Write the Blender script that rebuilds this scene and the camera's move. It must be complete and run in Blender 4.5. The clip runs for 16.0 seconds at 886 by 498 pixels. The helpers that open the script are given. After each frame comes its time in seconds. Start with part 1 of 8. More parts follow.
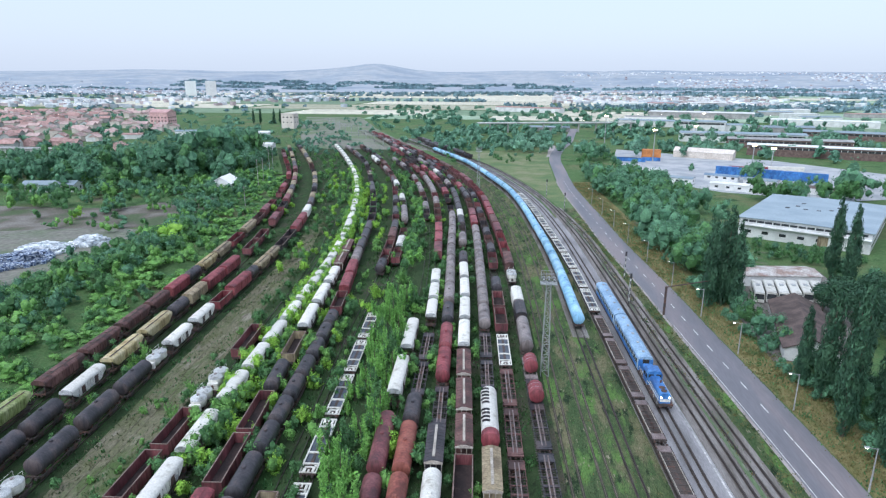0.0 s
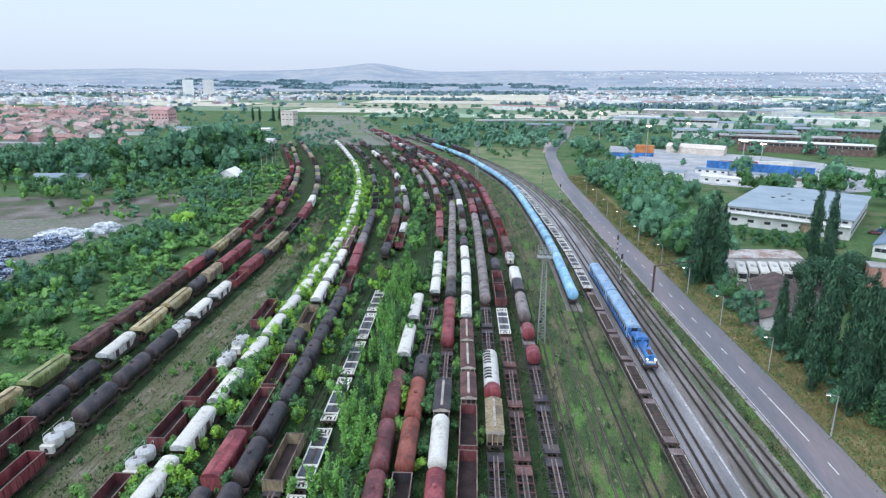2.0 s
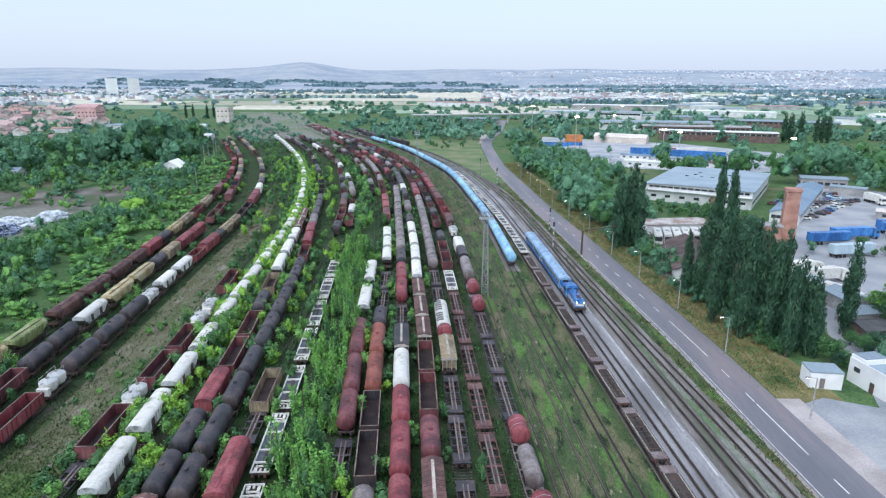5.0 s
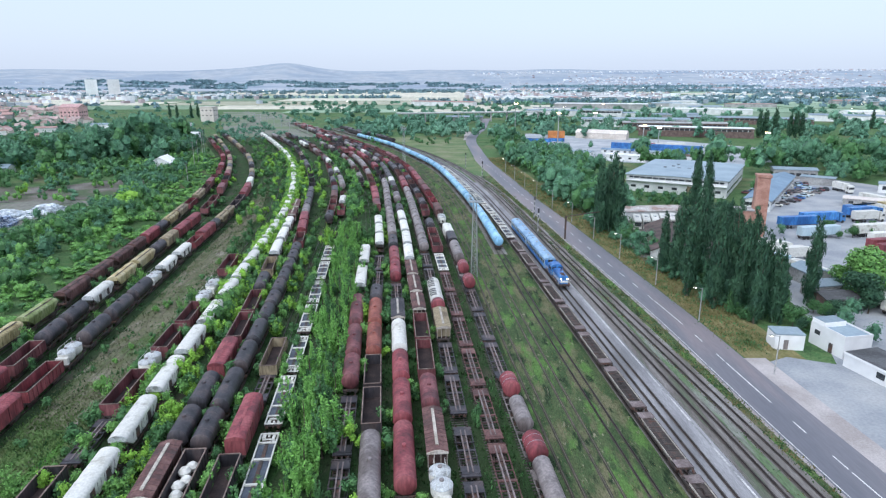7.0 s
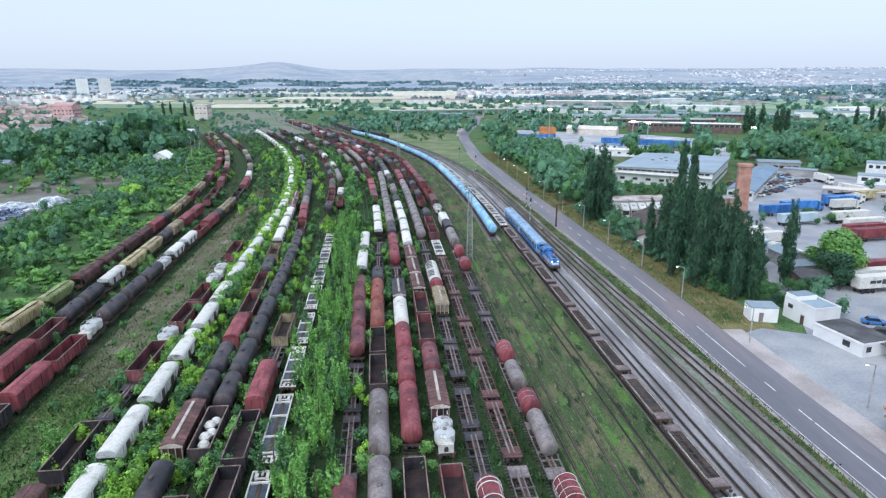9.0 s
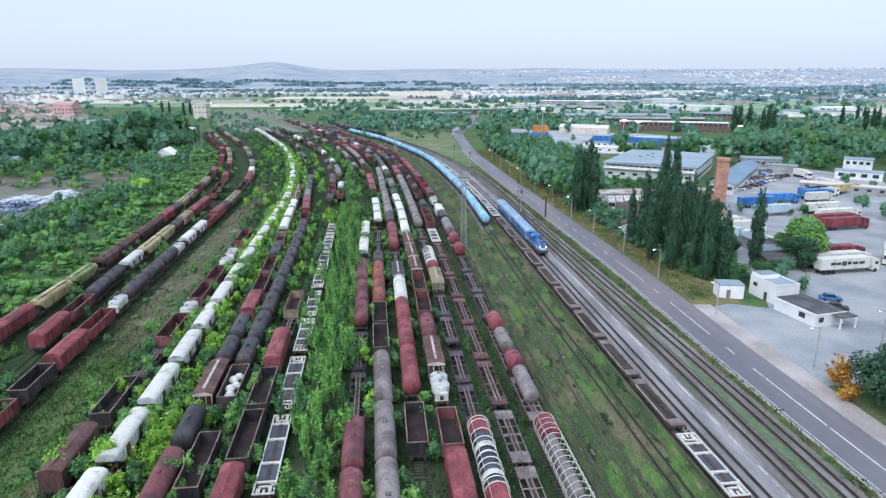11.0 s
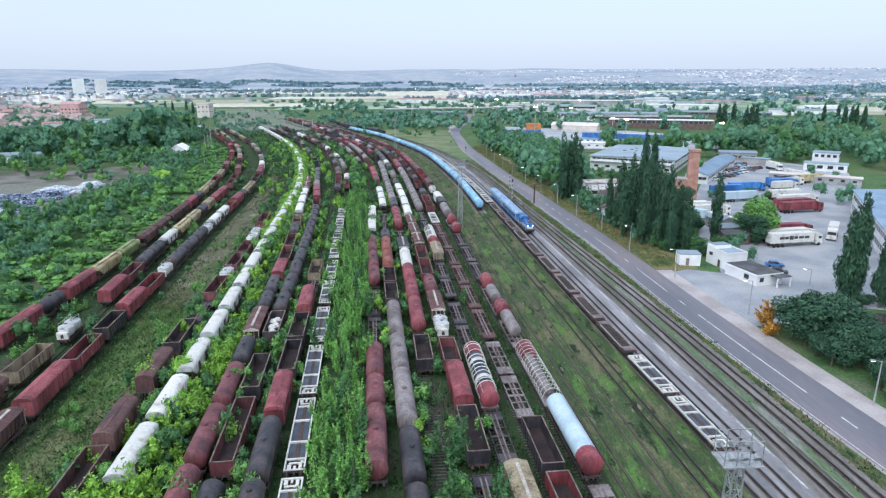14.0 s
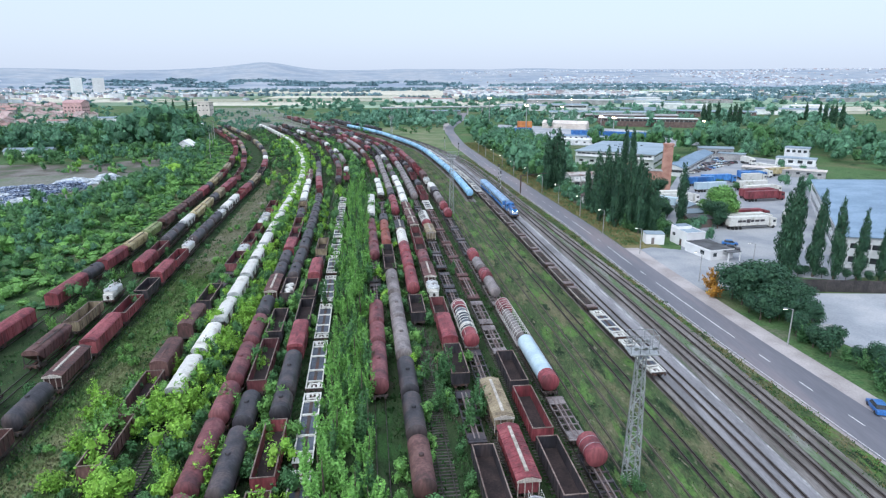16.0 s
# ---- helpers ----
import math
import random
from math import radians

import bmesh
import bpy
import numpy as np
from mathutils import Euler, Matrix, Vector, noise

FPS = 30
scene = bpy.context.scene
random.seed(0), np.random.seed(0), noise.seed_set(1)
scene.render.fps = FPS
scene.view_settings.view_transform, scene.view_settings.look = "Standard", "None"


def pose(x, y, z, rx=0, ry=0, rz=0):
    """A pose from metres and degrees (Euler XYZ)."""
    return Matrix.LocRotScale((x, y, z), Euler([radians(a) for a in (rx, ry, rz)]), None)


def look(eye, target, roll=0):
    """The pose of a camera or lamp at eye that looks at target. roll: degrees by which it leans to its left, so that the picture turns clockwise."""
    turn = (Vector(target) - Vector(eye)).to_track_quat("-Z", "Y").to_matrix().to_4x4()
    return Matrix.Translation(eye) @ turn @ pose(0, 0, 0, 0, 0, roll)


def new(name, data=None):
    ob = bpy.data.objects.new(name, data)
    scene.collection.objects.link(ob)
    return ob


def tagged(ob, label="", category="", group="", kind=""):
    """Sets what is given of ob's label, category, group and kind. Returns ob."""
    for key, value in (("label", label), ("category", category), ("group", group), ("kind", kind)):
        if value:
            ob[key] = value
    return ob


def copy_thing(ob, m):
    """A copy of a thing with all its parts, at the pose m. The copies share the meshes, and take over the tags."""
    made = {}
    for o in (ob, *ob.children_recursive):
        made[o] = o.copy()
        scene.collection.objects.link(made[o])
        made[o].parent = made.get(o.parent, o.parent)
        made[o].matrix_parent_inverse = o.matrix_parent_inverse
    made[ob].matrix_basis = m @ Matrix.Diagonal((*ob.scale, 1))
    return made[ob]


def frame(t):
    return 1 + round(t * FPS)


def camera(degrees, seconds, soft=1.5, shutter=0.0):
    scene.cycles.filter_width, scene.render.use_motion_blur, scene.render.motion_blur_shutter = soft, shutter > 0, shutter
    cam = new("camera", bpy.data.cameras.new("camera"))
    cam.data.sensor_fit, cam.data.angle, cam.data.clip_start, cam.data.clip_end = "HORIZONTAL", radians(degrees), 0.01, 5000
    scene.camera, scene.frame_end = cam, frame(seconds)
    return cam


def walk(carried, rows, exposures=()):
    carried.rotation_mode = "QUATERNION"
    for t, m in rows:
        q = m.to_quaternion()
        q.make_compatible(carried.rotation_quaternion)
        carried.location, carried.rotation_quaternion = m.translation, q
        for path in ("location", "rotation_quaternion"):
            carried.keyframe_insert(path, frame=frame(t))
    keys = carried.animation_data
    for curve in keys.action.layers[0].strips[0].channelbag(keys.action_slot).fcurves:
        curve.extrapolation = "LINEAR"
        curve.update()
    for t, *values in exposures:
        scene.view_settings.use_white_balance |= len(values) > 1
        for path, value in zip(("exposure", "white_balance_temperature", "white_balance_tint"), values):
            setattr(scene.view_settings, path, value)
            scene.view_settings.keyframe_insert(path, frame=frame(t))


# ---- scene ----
cam = camera(71.2, 16, 1.25)
PATH = [
    (0, (7.276, -23.062, 57.253), (7.033, -21.151, 56.715), 0.1),
    (0.5, (7.155, -25.835, 56.923), (6.913, -23.924, 56.384), 0.1),
    (1, (7.034, -28.562, 56.492), (6.793, -26.651, 55.953), 0.2),
    (1.5, (6.922, -31.347, 55.918), (6.684, -29.436, 55.379), 0.2),
    (2, (6.885, -34.223, 55.272), (6.655, -32.311, 54.734), 0.2),
    (2.5, (6.845, -37.101, 54.596), (6.65, -35.185, 54.057), 0.1),
    (3, (6.725, -40.014, 53.907), (6.572, -38.094, 53.367), 0.0),
    (3.5, (6.506, -42.92, 53.278), (6.397, -40.997, 52.739), 0.0),
    (4, (6.244, -45.65, 52.725), (6.167, -43.726, 52.184), -0.0),
    (6.5, (4.242, -57.41, 49.421), (4.25, -55.483, 48.884), -0.0),
    (7, (3.809, -59.491, 49.0), (3.828, -57.564, 48.463), -0.1),
    (7.5, (3.355, -61.48, 48.555), (3.385, -59.554, 48.018), -0.1),
    (8, (2.915, -63.392, 48.124), (2.955, -61.467, 47.585), -0.1),
    (8.5, (2.615, -65.413, 47.795), (2.659, -63.487, 47.256), -0.1),
    (9, (2.468, -67.834, 47.591), (2.512, -65.909, 47.051), -0.2),
    (11.5, (1.959, -83.464, 47.046), (2.021, -81.539, 46.507), -0.1),
    (12, (1.669, -86.864, 46.98), (1.734, -84.939, 46.441), -0.1),
    (12.5, (1.364, -90.376, 46.917), (1.43, -88.451, 46.379), -0.1),
    (13, (1.081, -94.249, 46.856), (1.148, -92.324, 46.318), -0.1),
    (13.5, (0.83, -98.458, 46.811), (0.898, -96.533, 46.273), -0.1),
    (14, (0.634, -102.917, 46.788), (0.704, -100.992, 46.25), -0.2),
    (14.5, (0.494, -107.655, 46.739), (0.563, -105.73, 46.201), -0.2),
    (15, (0.471, -112.578, 46.681), (0.541, -110.653, 46.143), -0.1),
    (15.5, (0.615, -117.671, 46.65), (0.685, -115.746, 46.111), -0.1),
    (16, (0.859, -122.829, 46.631), (0.943, -120.904, 46.092), -0.1),
]
walk(cam, [(t, look(eye, target, roll)) for t, eye, target, roll in PATH], [(0, 0.0, 5700, 6), (16, 0.0, 5700, 6)])

# ---- light ----
SUN_ELEV, SUN_ROT = 50.0, 215.0
world = bpy.data.worlds.new("dusk_sky")
scene.world = world
world.use_nodes = True
wn, wl = world.node_tree.nodes, world.node_tree.links
wn.clear()
sky = wn.new("ShaderNodeTexSky")
sky.sky_type = "NISHITA"
sky.sun_disc = False
sky.sun_elevation, sky.sun_rotation = radians(SUN_ELEV), radians(SUN_ROT)
sky.dust_density = 3.0
bg_sky = wn.new("ShaderNodeBackground")
bg_sky.inputs[1].default_value = 0.05
bg_cloud = wn.new("ShaderNodeBackground")
bg_cloud.inputs[0].default_value = (0.87, 0.895, 1.0, 1)
bg_cloud.inputs[1].default_value = 0.79
both = wn.new("ShaderNodeAddShader")
wout = wn.new("ShaderNodeOutputWorld")
wl.new(sky.outputs[0], bg_sky.inputs[0])
wl.new(bg_sky.outputs[0], both.inputs[0])
wl.new(bg_cloud.outputs[0], both.inputs[1])
wl.new(both.outputs[0], wout.inputs[0])
sun = new("sun", bpy.data.lights.new("sun", "SUN"))
sun.data.energy, sun.data.angle, sun.data.color = 1.9, radians(60), (1.0, 0.98, 0.95)
sun.matrix_world = look((-60, -86, 125), (0, 0, 0))


# ---- mesh building ----
class Shape:
    """Vertices and faces that become one mesh."""

    def __init__(self):
        self.v, self.f = [], []

    def add(self, verts, faces):
        n = len(self.v)
        self.v.extend(verts)
        self.f.extend([tuple(i + n for i in f) for f in faces])
        return self

    def box(self, x, y, z, sx, sy, sz, b=0.0, turn=0.0):
        """A box about (x, y, z), its upright edges cut off by b."""
        hx, hy, hz = sx / 2, sy / 2, sz / 2
        if b:
            ring = [(hx - b, -hy), (hx, -hy + b), (hx, hy - b), (hx - b, hy), (-hx + b, hy), (-hx, hy - b), (-hx, -hy + b), (-hx + b, -hy)]
        else:
            ring = [(hx, -hy), (hx, hy), (-hx, hy), (-hx, -hy)]
        c, s = math.cos(turn), math.sin(turn)
        ring = [(x + c * p - s * q, y + s * p + c * q) for p, q in ring]
        n = len(ring)
        return self.add([(p, q, z - hz) for p, q in ring] + [(p, q, z + hz) for p, q in ring],
                        [tuple(range(n - 1, -1, -1)), tuple(range(n, 2 * n))] + [(i, (i + 1) % n, n + (i + 1) % n, n + i) for i in range(n)])

    def tube(self, a, b, r, r2=None, n=8):
        """A round bar from a to b."""
        a, b = Vector(a), Vector(b)
        d = (b - a).normalized()
        u = d.orthogonal().normalized()
        w = d.cross(u)
        r2 = r if r2 is None else r2
        rings = [[tuple(p + (u * math.cos(k * math.tau / n) + w * math.sin(k * math.tau / n)) * q) for k in range(n)] for p, q in ((a, r), (b, r2))]
        return self.add(rings[0] + rings[1], [tuple(range(n - 1, -1, -1)), tuple(range(n, 2 * n))] + [(i, (i + 1) % n, n + (i + 1) % n, n + i) for i in range(n)])

    def loft(self, rings, close=True):
        """Skin through rings of equally many points."""
        n = len(rings[0])
        verts = [p for r in rings for p in r]
        faces = [(k * n + i, k * n + (i + 1) % n, (k + 1) * n + (i + 1) % n, (k + 1) * n + i) for k in range(len(rings) - 1) for i in range(n)]
        if close:
            faces += [tuple(range(n - 1, -1, -1)), tuple(range((len(rings) - 1) * n, len(rings) * n))]
        return self.add(verts, faces)

    def spun(self, profile, x=0, y=0, z=0, n=16):
        """Turned about the upright axis: profile of (radius, height)."""
        return self.loft([[(x + r * math.cos(k * math.tau / n), y + r * math.sin(k * math.tau / n), z + h) for k in range(n)] for r, h in profile])

    def barrel(self, length, r, z, y=0.0, bulge=0.35, n=20):
        """A lying tank with dished ends."""
        h = length / 2
        prof = [(-h, 0.25), (-h + bulge * 0.3, 0.7), (-h + bulge, 1.0), (h - bulge, 1.0), (h - bulge * 0.3, 0.7), (h, 0.25)]
        return self.loft([[(r * k * math.sin(i * math.tau / n), y + q, z + r * k * math.cos(i * math.tau / n)) for i in range(n)] for q, k in prof])

    def along(self, section, y0, y1):
        """A section in x and z drawn along y."""
        return self.loft([[(x, y0, z) for x, z in section], [(x, y1, z) for x, z in section]])

    def strip(self, path, halves, z):
        """A flat ribbon along points (x, y), with the two sides' offsets, at height z."""
        n = len(path)
        verts = []
        for i, (x, y) in enumerate(path):
            a, b = path[max(i - 1, 0)], path[min(i + 1, n - 1)]
            d = Vector((b[0] - a[0], b[1] - a[1])).normalized()
            for h in halves:
                verts.append((x + d.y * h, y - d.x * h, z))
        return self.add(verts, [(2 * i + 1, 2 * i, 2 * i + 2, 2 * i + 3) if halves[0] < halves[1] else (2 * i, 2 * i + 1, 2 * i + 3, 2 * i + 2) for i in range(n - 1)])

    def mesh(self, name, material, smooth=False):
        me = bpy.data.meshes.new(name)
        me.from_pydata(self.v, [], self.f)
        me.materials.append(material)
        if smooth:
            me.polygons.foreach_set("use_smooth", [True] * len(me.polygons))
            me.set_sharp_from_angle(angle=radians(40))
        return me


def part(name, shape, material, parent, label="", smooth=False, kind=""):
    """One mesh object under a thing or under a part."""
    ob = new(name, shape.mesh(name, material, smooth))
    ob.parent = parent
    return tagged(ob, label, kind=kind)


def thing(name, label, category, group="", kind="", m=None):
    ob = new(name)
    ob.empty_display_size = 0.5
    if m is not None:
        ob.matrix_basis = m
    return tagged(ob, label, category, group, kind)


def setting(name, shape, material, label, category, smooth=False, kind="structure"):
    return tagged(new(name, shape.mesh(name, material, smooth)), label, category, "", kind)


# ---- materials ----
def material(name, colors, scale=1.0, fine=12.0, rough=0.7, metal=0.0, bump=0.15, spread=0.12, island=False, world_space=False, spec=0.5, streak=False, low=0.38, high=0.62, lay=None, grit=1.0):
    """Two or three colours, mixed by coarse and fine noise, with relief and a small change from piece to piece."""
    m = bpy.data.materials.new(name)
    m.use_nodes = True
    nt = m.node_tree
    n, l = nt.nodes, nt.links
    bsdf = n["Principled BSDF"]
    bsdf.inputs["Roughness"].default_value, bsdf.inputs["Metallic"].default_value = rough, metal
    bsdf.inputs["Specular IOR Level"].default_value = spec
    coord = n.new("ShaderNodeTexCoord")
    info = n.new("ShaderNodeObjectInfo")
    if world_space:
        place = n.new("ShaderNodeNewGeometry").outputs["Position"]
    else:
        move = n.new("ShaderNodeVectorMath")
        move.operation = "MULTIPLY_ADD"
        l.new(info.outputs["Random"], move.inputs[0])
        move.inputs[1].default_value = (90, 70, 50)
        l.new(coord.outputs["Object"], move.inputs[2])
        place = move.outputs[0]
    if streak or lay:
        squeeze = n.new("ShaderNodeVectorMath")
        squeeze.operation = "MULTIPLY"
        l.new(place, squeeze.inputs[0])
        squeeze.inputs[1].default_value = lay or (1, 1, 0.25)
        place = squeeze.outputs[0]
    big, small = n.new("ShaderNodeTexNoise"), n.new("ShaderNodeTexNoise")
    for tex, s, d in ((big, scale, 5.0), (small, scale * fine, 3.0)):
        tex.inputs["Scale"].default_value, tex.inputs["Detail"].default_value = s, d
        l.new(place, tex.inputs["Vector"])
    ramp = n.new("ShaderNodeValToRGB")
    stops = ramp.color_ramp.elements
    stops[0].position, stops[0].color = low, (*colors[0], 1)
    stops[1].position, stops[1].color = high, (*colors[-1], 1)
    for i, c in enumerate(colors[1:-1]):
        stops.new(low + (high - low) * (i + 1) / (len(colors) - 1)).color = (*c, 1)
    l.new(big.outputs["Fac"], ramp.inputs[0])
    grain = n.new("ShaderNodeMapRange")
    grain.inputs[1].default_value, grain.inputs[2].default_value = 0.3, 0.7
    grain.inputs[3].default_value, grain.inputs[4].default_value = 1 - 0.28 * grit, 1 + 0.25 * grit
    l.new(small.outputs["Fac"], grain.inputs[0])
    vary = n.new("ShaderNodeMapRange")
    vary.inputs[3].default_value, vary.inputs[4].default_value = 1 - spread, 1 + spread
    l.new(n.new("ShaderNodeNewGeometry").outputs["Random Per Island"] if island else info.outputs["Random"], vary.inputs[0])
    mul = n.new("ShaderNodeMath")
    mul.operation = "MULTIPLY"
    l.new(grain.outputs[0], mul.inputs[0])
    l.new(vary.outputs[0], mul.inputs[1])
    tint = n.new("ShaderNodeVectorMath")
    tint.operation = "SCALE"
    l.new(ramp.outputs[0], tint.inputs[0])
    l.new(mul.outputs[0], tint.inputs["Scale"])
    l.new(tint.outputs[0], bsdf.inputs["Base Color"])
    if bump:
        relief = n.new("ShaderNodeBump")
        relief.inputs["Strength"].default_value = bump
        relief.inputs["Distance"].default_value = 0.05
        l.new(small.outputs["Fac"], relief.inputs["Height"])
        l.new(relief.outputs[0], bsdf.inputs["Normal"])
    return m


def ground_cover(name, base, patches, grain=6.0, relief=0.5, lay=(1, 0.4, 1)):
    """Mottled ground: two base colours, then patches of (colour, scale, threshold, softness), each with its own noise, and fine grain."""
    m = bpy.data.materials.new(name)
    m.use_nodes = True
    n, l = m.node_tree.nodes, m.node_tree.links
    bsdf = n["Principled BSDF"]
    bsdf.inputs["Roughness"].default_value, bsdf.inputs["Specular IOR Level"].default_value = 1.0, 0.2
    place = n.new("ShaderNodeVectorMath")
    place.operation = "MULTIPLY"
    l.new(n.new("ShaderNodeNewGeometry").outputs["Position"], place.inputs[0])
    place.inputs[1].default_value = lay

    def cloud(scale, detail, shift):
        move = n.new("ShaderNodeVectorMath")
        move.operation = "ADD"
        l.new(place.outputs[0], move.inputs[0])
        move.inputs[1].default_value = (shift * 37.0, shift * 91.0, 0)
        tex = n.new("ShaderNodeTexNoise")
        tex.inputs["Scale"].default_value, tex.inputs["Detail"].default_value, tex.inputs["Roughness"].default_value = scale, detail, 0.62
        l.new(move.outputs[0], tex.inputs["Vector"])
        return tex.outputs["Fac"]

    def blend(fac, lo, hi, a, b):
        rng_node = n.new("ShaderNodeMapRange")
        rng_node.inputs[1].default_value, rng_node.inputs[2].default_value = lo, hi
        l.new(fac, rng_node.inputs[0])
        mix = n.new("ShaderNodeMix")
        mix.data_type = "RGBA"
        l.new(rng_node.outputs[0], mix.inputs["Factor"])
        for socket, value in ((mix.inputs["A"], a), (mix.inputs["B"], b)):
            if isinstance(value, tuple):
                socket.default_value = (*value, 1)
            else:
                l.new(value, socket)
        return mix.outputs["Result"]

    color = blend(cloud(0.55, 6.0, 1), 0.36, 0.64, *base)
    for k, (tone, scale, at, soft) in enumerate(patches):
        color = blend(cloud(scale, 7.0, k + 2), at, at + soft, color, tone)
    fine = cloud(grain, 4.0, 9)
    shade = n.new("ShaderNodeMapRange")
    shade.inputs[1].default_value, shade.inputs[2].default_value, shade.inputs[3].default_value, shade.inputs[4].default_value = 0.3, 0.7, 0.62, 1.38
    l.new(fine, shade.inputs[0])
    tint = n.new("ShaderNodeVectorMath")
    tint.operation = "SCALE"
    l.new(color, tint.inputs[0])
    l.new(shade.outputs[0], tint.inputs["Scale"])
    l.new(tint.outputs[0], bsdf.inputs["Base Color"])
    bump = n.new("ShaderNodeBump")
    bump.inputs["Strength"].default_value, bump.inputs["Distance"].default_value = relief, 0.08
    l.new(fine, bump.inputs["Height"])
    l.new(bump.outputs[0], bsdf.inputs["Normal"])
    return m


def glowing(name, color, strength):
    m = bpy.data.materials.new(name)
    m.use_nodes = True
    b = m.node_tree.nodes["Principled BSDF"]
    b.inputs["Base Color"].default_value = (0.9, 0.9, 0.9, 1)
    b.inputs["Emission Color"].default_value = (*color, 1)
    b.inputs["Emission Strength"].default_value = strength
    return m


PAINT = {
    "red": material("paint_faded_red", [(0.135, 0.034, 0.04), (0.235, 0.05, 0.06), (0.30, 0.085, 0.092)], 0.35, 8, 0.6, streak=True),
    "maroon": material("paint_maroon", [(0.095, 0.036, 0.04), (0.17, 0.054, 0.06), (0.22, 0.085, 0.088)], 0.35, 8, 0.6, streak=True),
    "rust": material("paint_orange_rust", [(0.14, 0.042, 0.032), (0.23, 0.068, 0.05), (0.27, 0.095, 0.07)], 0.35, 8, 0.65, streak=True),
    "brown": material("paint_brown", [(0.065, 0.038, 0.035), (0.115, 0.055, 0.05), (0.16, 0.085, 0.075)], 0.4, 8, 0.7, streak=True),
    "dark": material("paint_tar_black", [(0.028, 0.026, 0.03), (0.05, 0.045, 0.052), (0.085, 0.065, 0.065)], 0.4, 8, 0.5, streak=True),
    "grey": material("paint_grey_brown", [(0.13, 0.105, 0.10), (0.22, 0.19, 0.185), (0.27, 0.23, 0.22)], 0.35, 8, 0.5, streak=True),
    "white": material("paint_chalky_white", [(0.44, 0.41, 0.35), (0.62, 0.60, 0.54), (0.70, 0.68, 0.625)], 0.5, 6, 0.65, low=0.3, high=0.46, grit=0.5),
    "bone": material("paint_pale_grey", [(0.20, 0.20, 0.19), (0.42, 0.43, 0.43), (0.50, 0.51, 0.51)], 0.7, 8, 0.6, low=0.34, high=0.56),
    "tan": material("paint_tan", [(0.17, 0.13, 0.085), (0.30, 0.24, 0.15), (0.35, 0.29, 0.19)], 0.4, 8, 0.7, streak=True),
    "yellow": material("paint_pale_yellow", [(0.26, 0.20, 0.09), (0.45, 0.37, 0.19), (0.50, 0.44, 0.27)], 0.4, 8, 0.65, streak=True),
    "green": material("paint_yellow_green", [(0.16, 0.19, 0.06), (0.25, 0.31, 0.10), (0.35, 0.38, 0.18)], 0.4, 8, 0.65, streak=True),
    "sky": material("paint_sky_blue", [(0.17, 0.33, 0.50), (0.27, 0.50, 0.70), (0.40, 0.61, 0.77)], 0.25, 8, 0.4, streak=True, grit=0.5),
    "pale": material("paint_pale_blue", [(0.38, 0.49, 0.55), (0.46, 0.57, 0.63), (0.52, 0.62, 0.67)], 0.3, 8, 0.35, streak=True, grit=0.25),
    "blue": material("paint_loco_blue", [(0.035, 0.11, 0.31), (0.055, 0.18, 0.48), (0.09, 0.26, 0.56)], 0.4, 8, 0.4, streak=True),
}
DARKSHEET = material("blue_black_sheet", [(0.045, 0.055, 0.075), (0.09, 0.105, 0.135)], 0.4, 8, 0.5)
SPINE = material("worn_centre_sill", [(0.15, 0.112, 0.105), (0.24, 0.195, 0.19)], 0.5, 8, 0.7)
PALEFRAME = material("cream_end_frame", [(0.42, 0.36, 0.30), (0.58, 0.53, 0.47)], 0.5, 8, 0.7)
HATCH = material("weathered_hatch", [(0.34, 0.30, 0.25), (0.52, 0.47, 0.41)], 0.5, 8, 0.7)
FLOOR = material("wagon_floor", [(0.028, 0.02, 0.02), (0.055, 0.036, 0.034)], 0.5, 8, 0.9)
COACHROOF = material("coach_roof", [(0.20, 0.31, 0.46), (0.30, 0.43, 0.58)], 0.4, 8, 0.5)
RIM = material("worn_rim", [(0.13, 0.085, 0.07), (0.25, 0.19, 0.16)], 0.6, 8, 0.7)
STEEL = material("underframe_steel", [(0.055, 0.047, 0.043), (0.075, 0.058, 0.052), (0.115, 0.06, 0.045)], 0.8, 8, 0.8)
RAIL = material("rail_steel", [(0.06, 0.045, 0.04), (0.11, 0.09, 0.085)], 0.5, 10, 0.45, metal=0.6)
OLDRAIL = material("overgrown_rail", [(0.10, 0.10, 0.065), (0.15, 0.13, 0.09)], 0.15, 10, 0.9, world_space=True)
SLEEPER = material("sleeper_wood", [(0.075, 0.066, 0.058), (0.115, 0.102, 0.092)], 0.6, 10, 0.9, world_space=True, island=True, spread=0.2)
CONCRETE = material("old_concrete", [(0.28, 0.275, 0.27), (0.42, 0.41, 0.40)], 0.15, 14, 0.85, world_space=True)
BALLAST = material("grey_ballast", [(0.19, 0.185, 0.19), (0.26, 0.25, 0.26), (0.32, 0.31, 0.315)], 0.3, 20, 0.95, bump=0.4, world_space=True, lay=(1, 0.2, 1), grit=0.6)
BROWN_BALLAST = material("rusty_ballast", [(0.105, 0.125, 0.08), (0.14, 0.125, 0.112), (0.20, 0.18, 0.168), (0.25, 0.235, 0.225)], 0.5, 14, 0.95, bump=0.6, world_space=True, lay=(1, 0.12, 1), low=0.32, high=0.66)
# Asphalt colour is raised to carry the sky's pale, pinkish reflection.
ASPHALT = material("worn_asphalt", [(0.168, 0.166, 0.190), (0.206, 0.198, 0.220), (0.275, 0.235, 0.245)], 0.12, 30, 0.6, bump=0.03, world_space=True, lay=(1, 0.12, 1), grit=0.3)
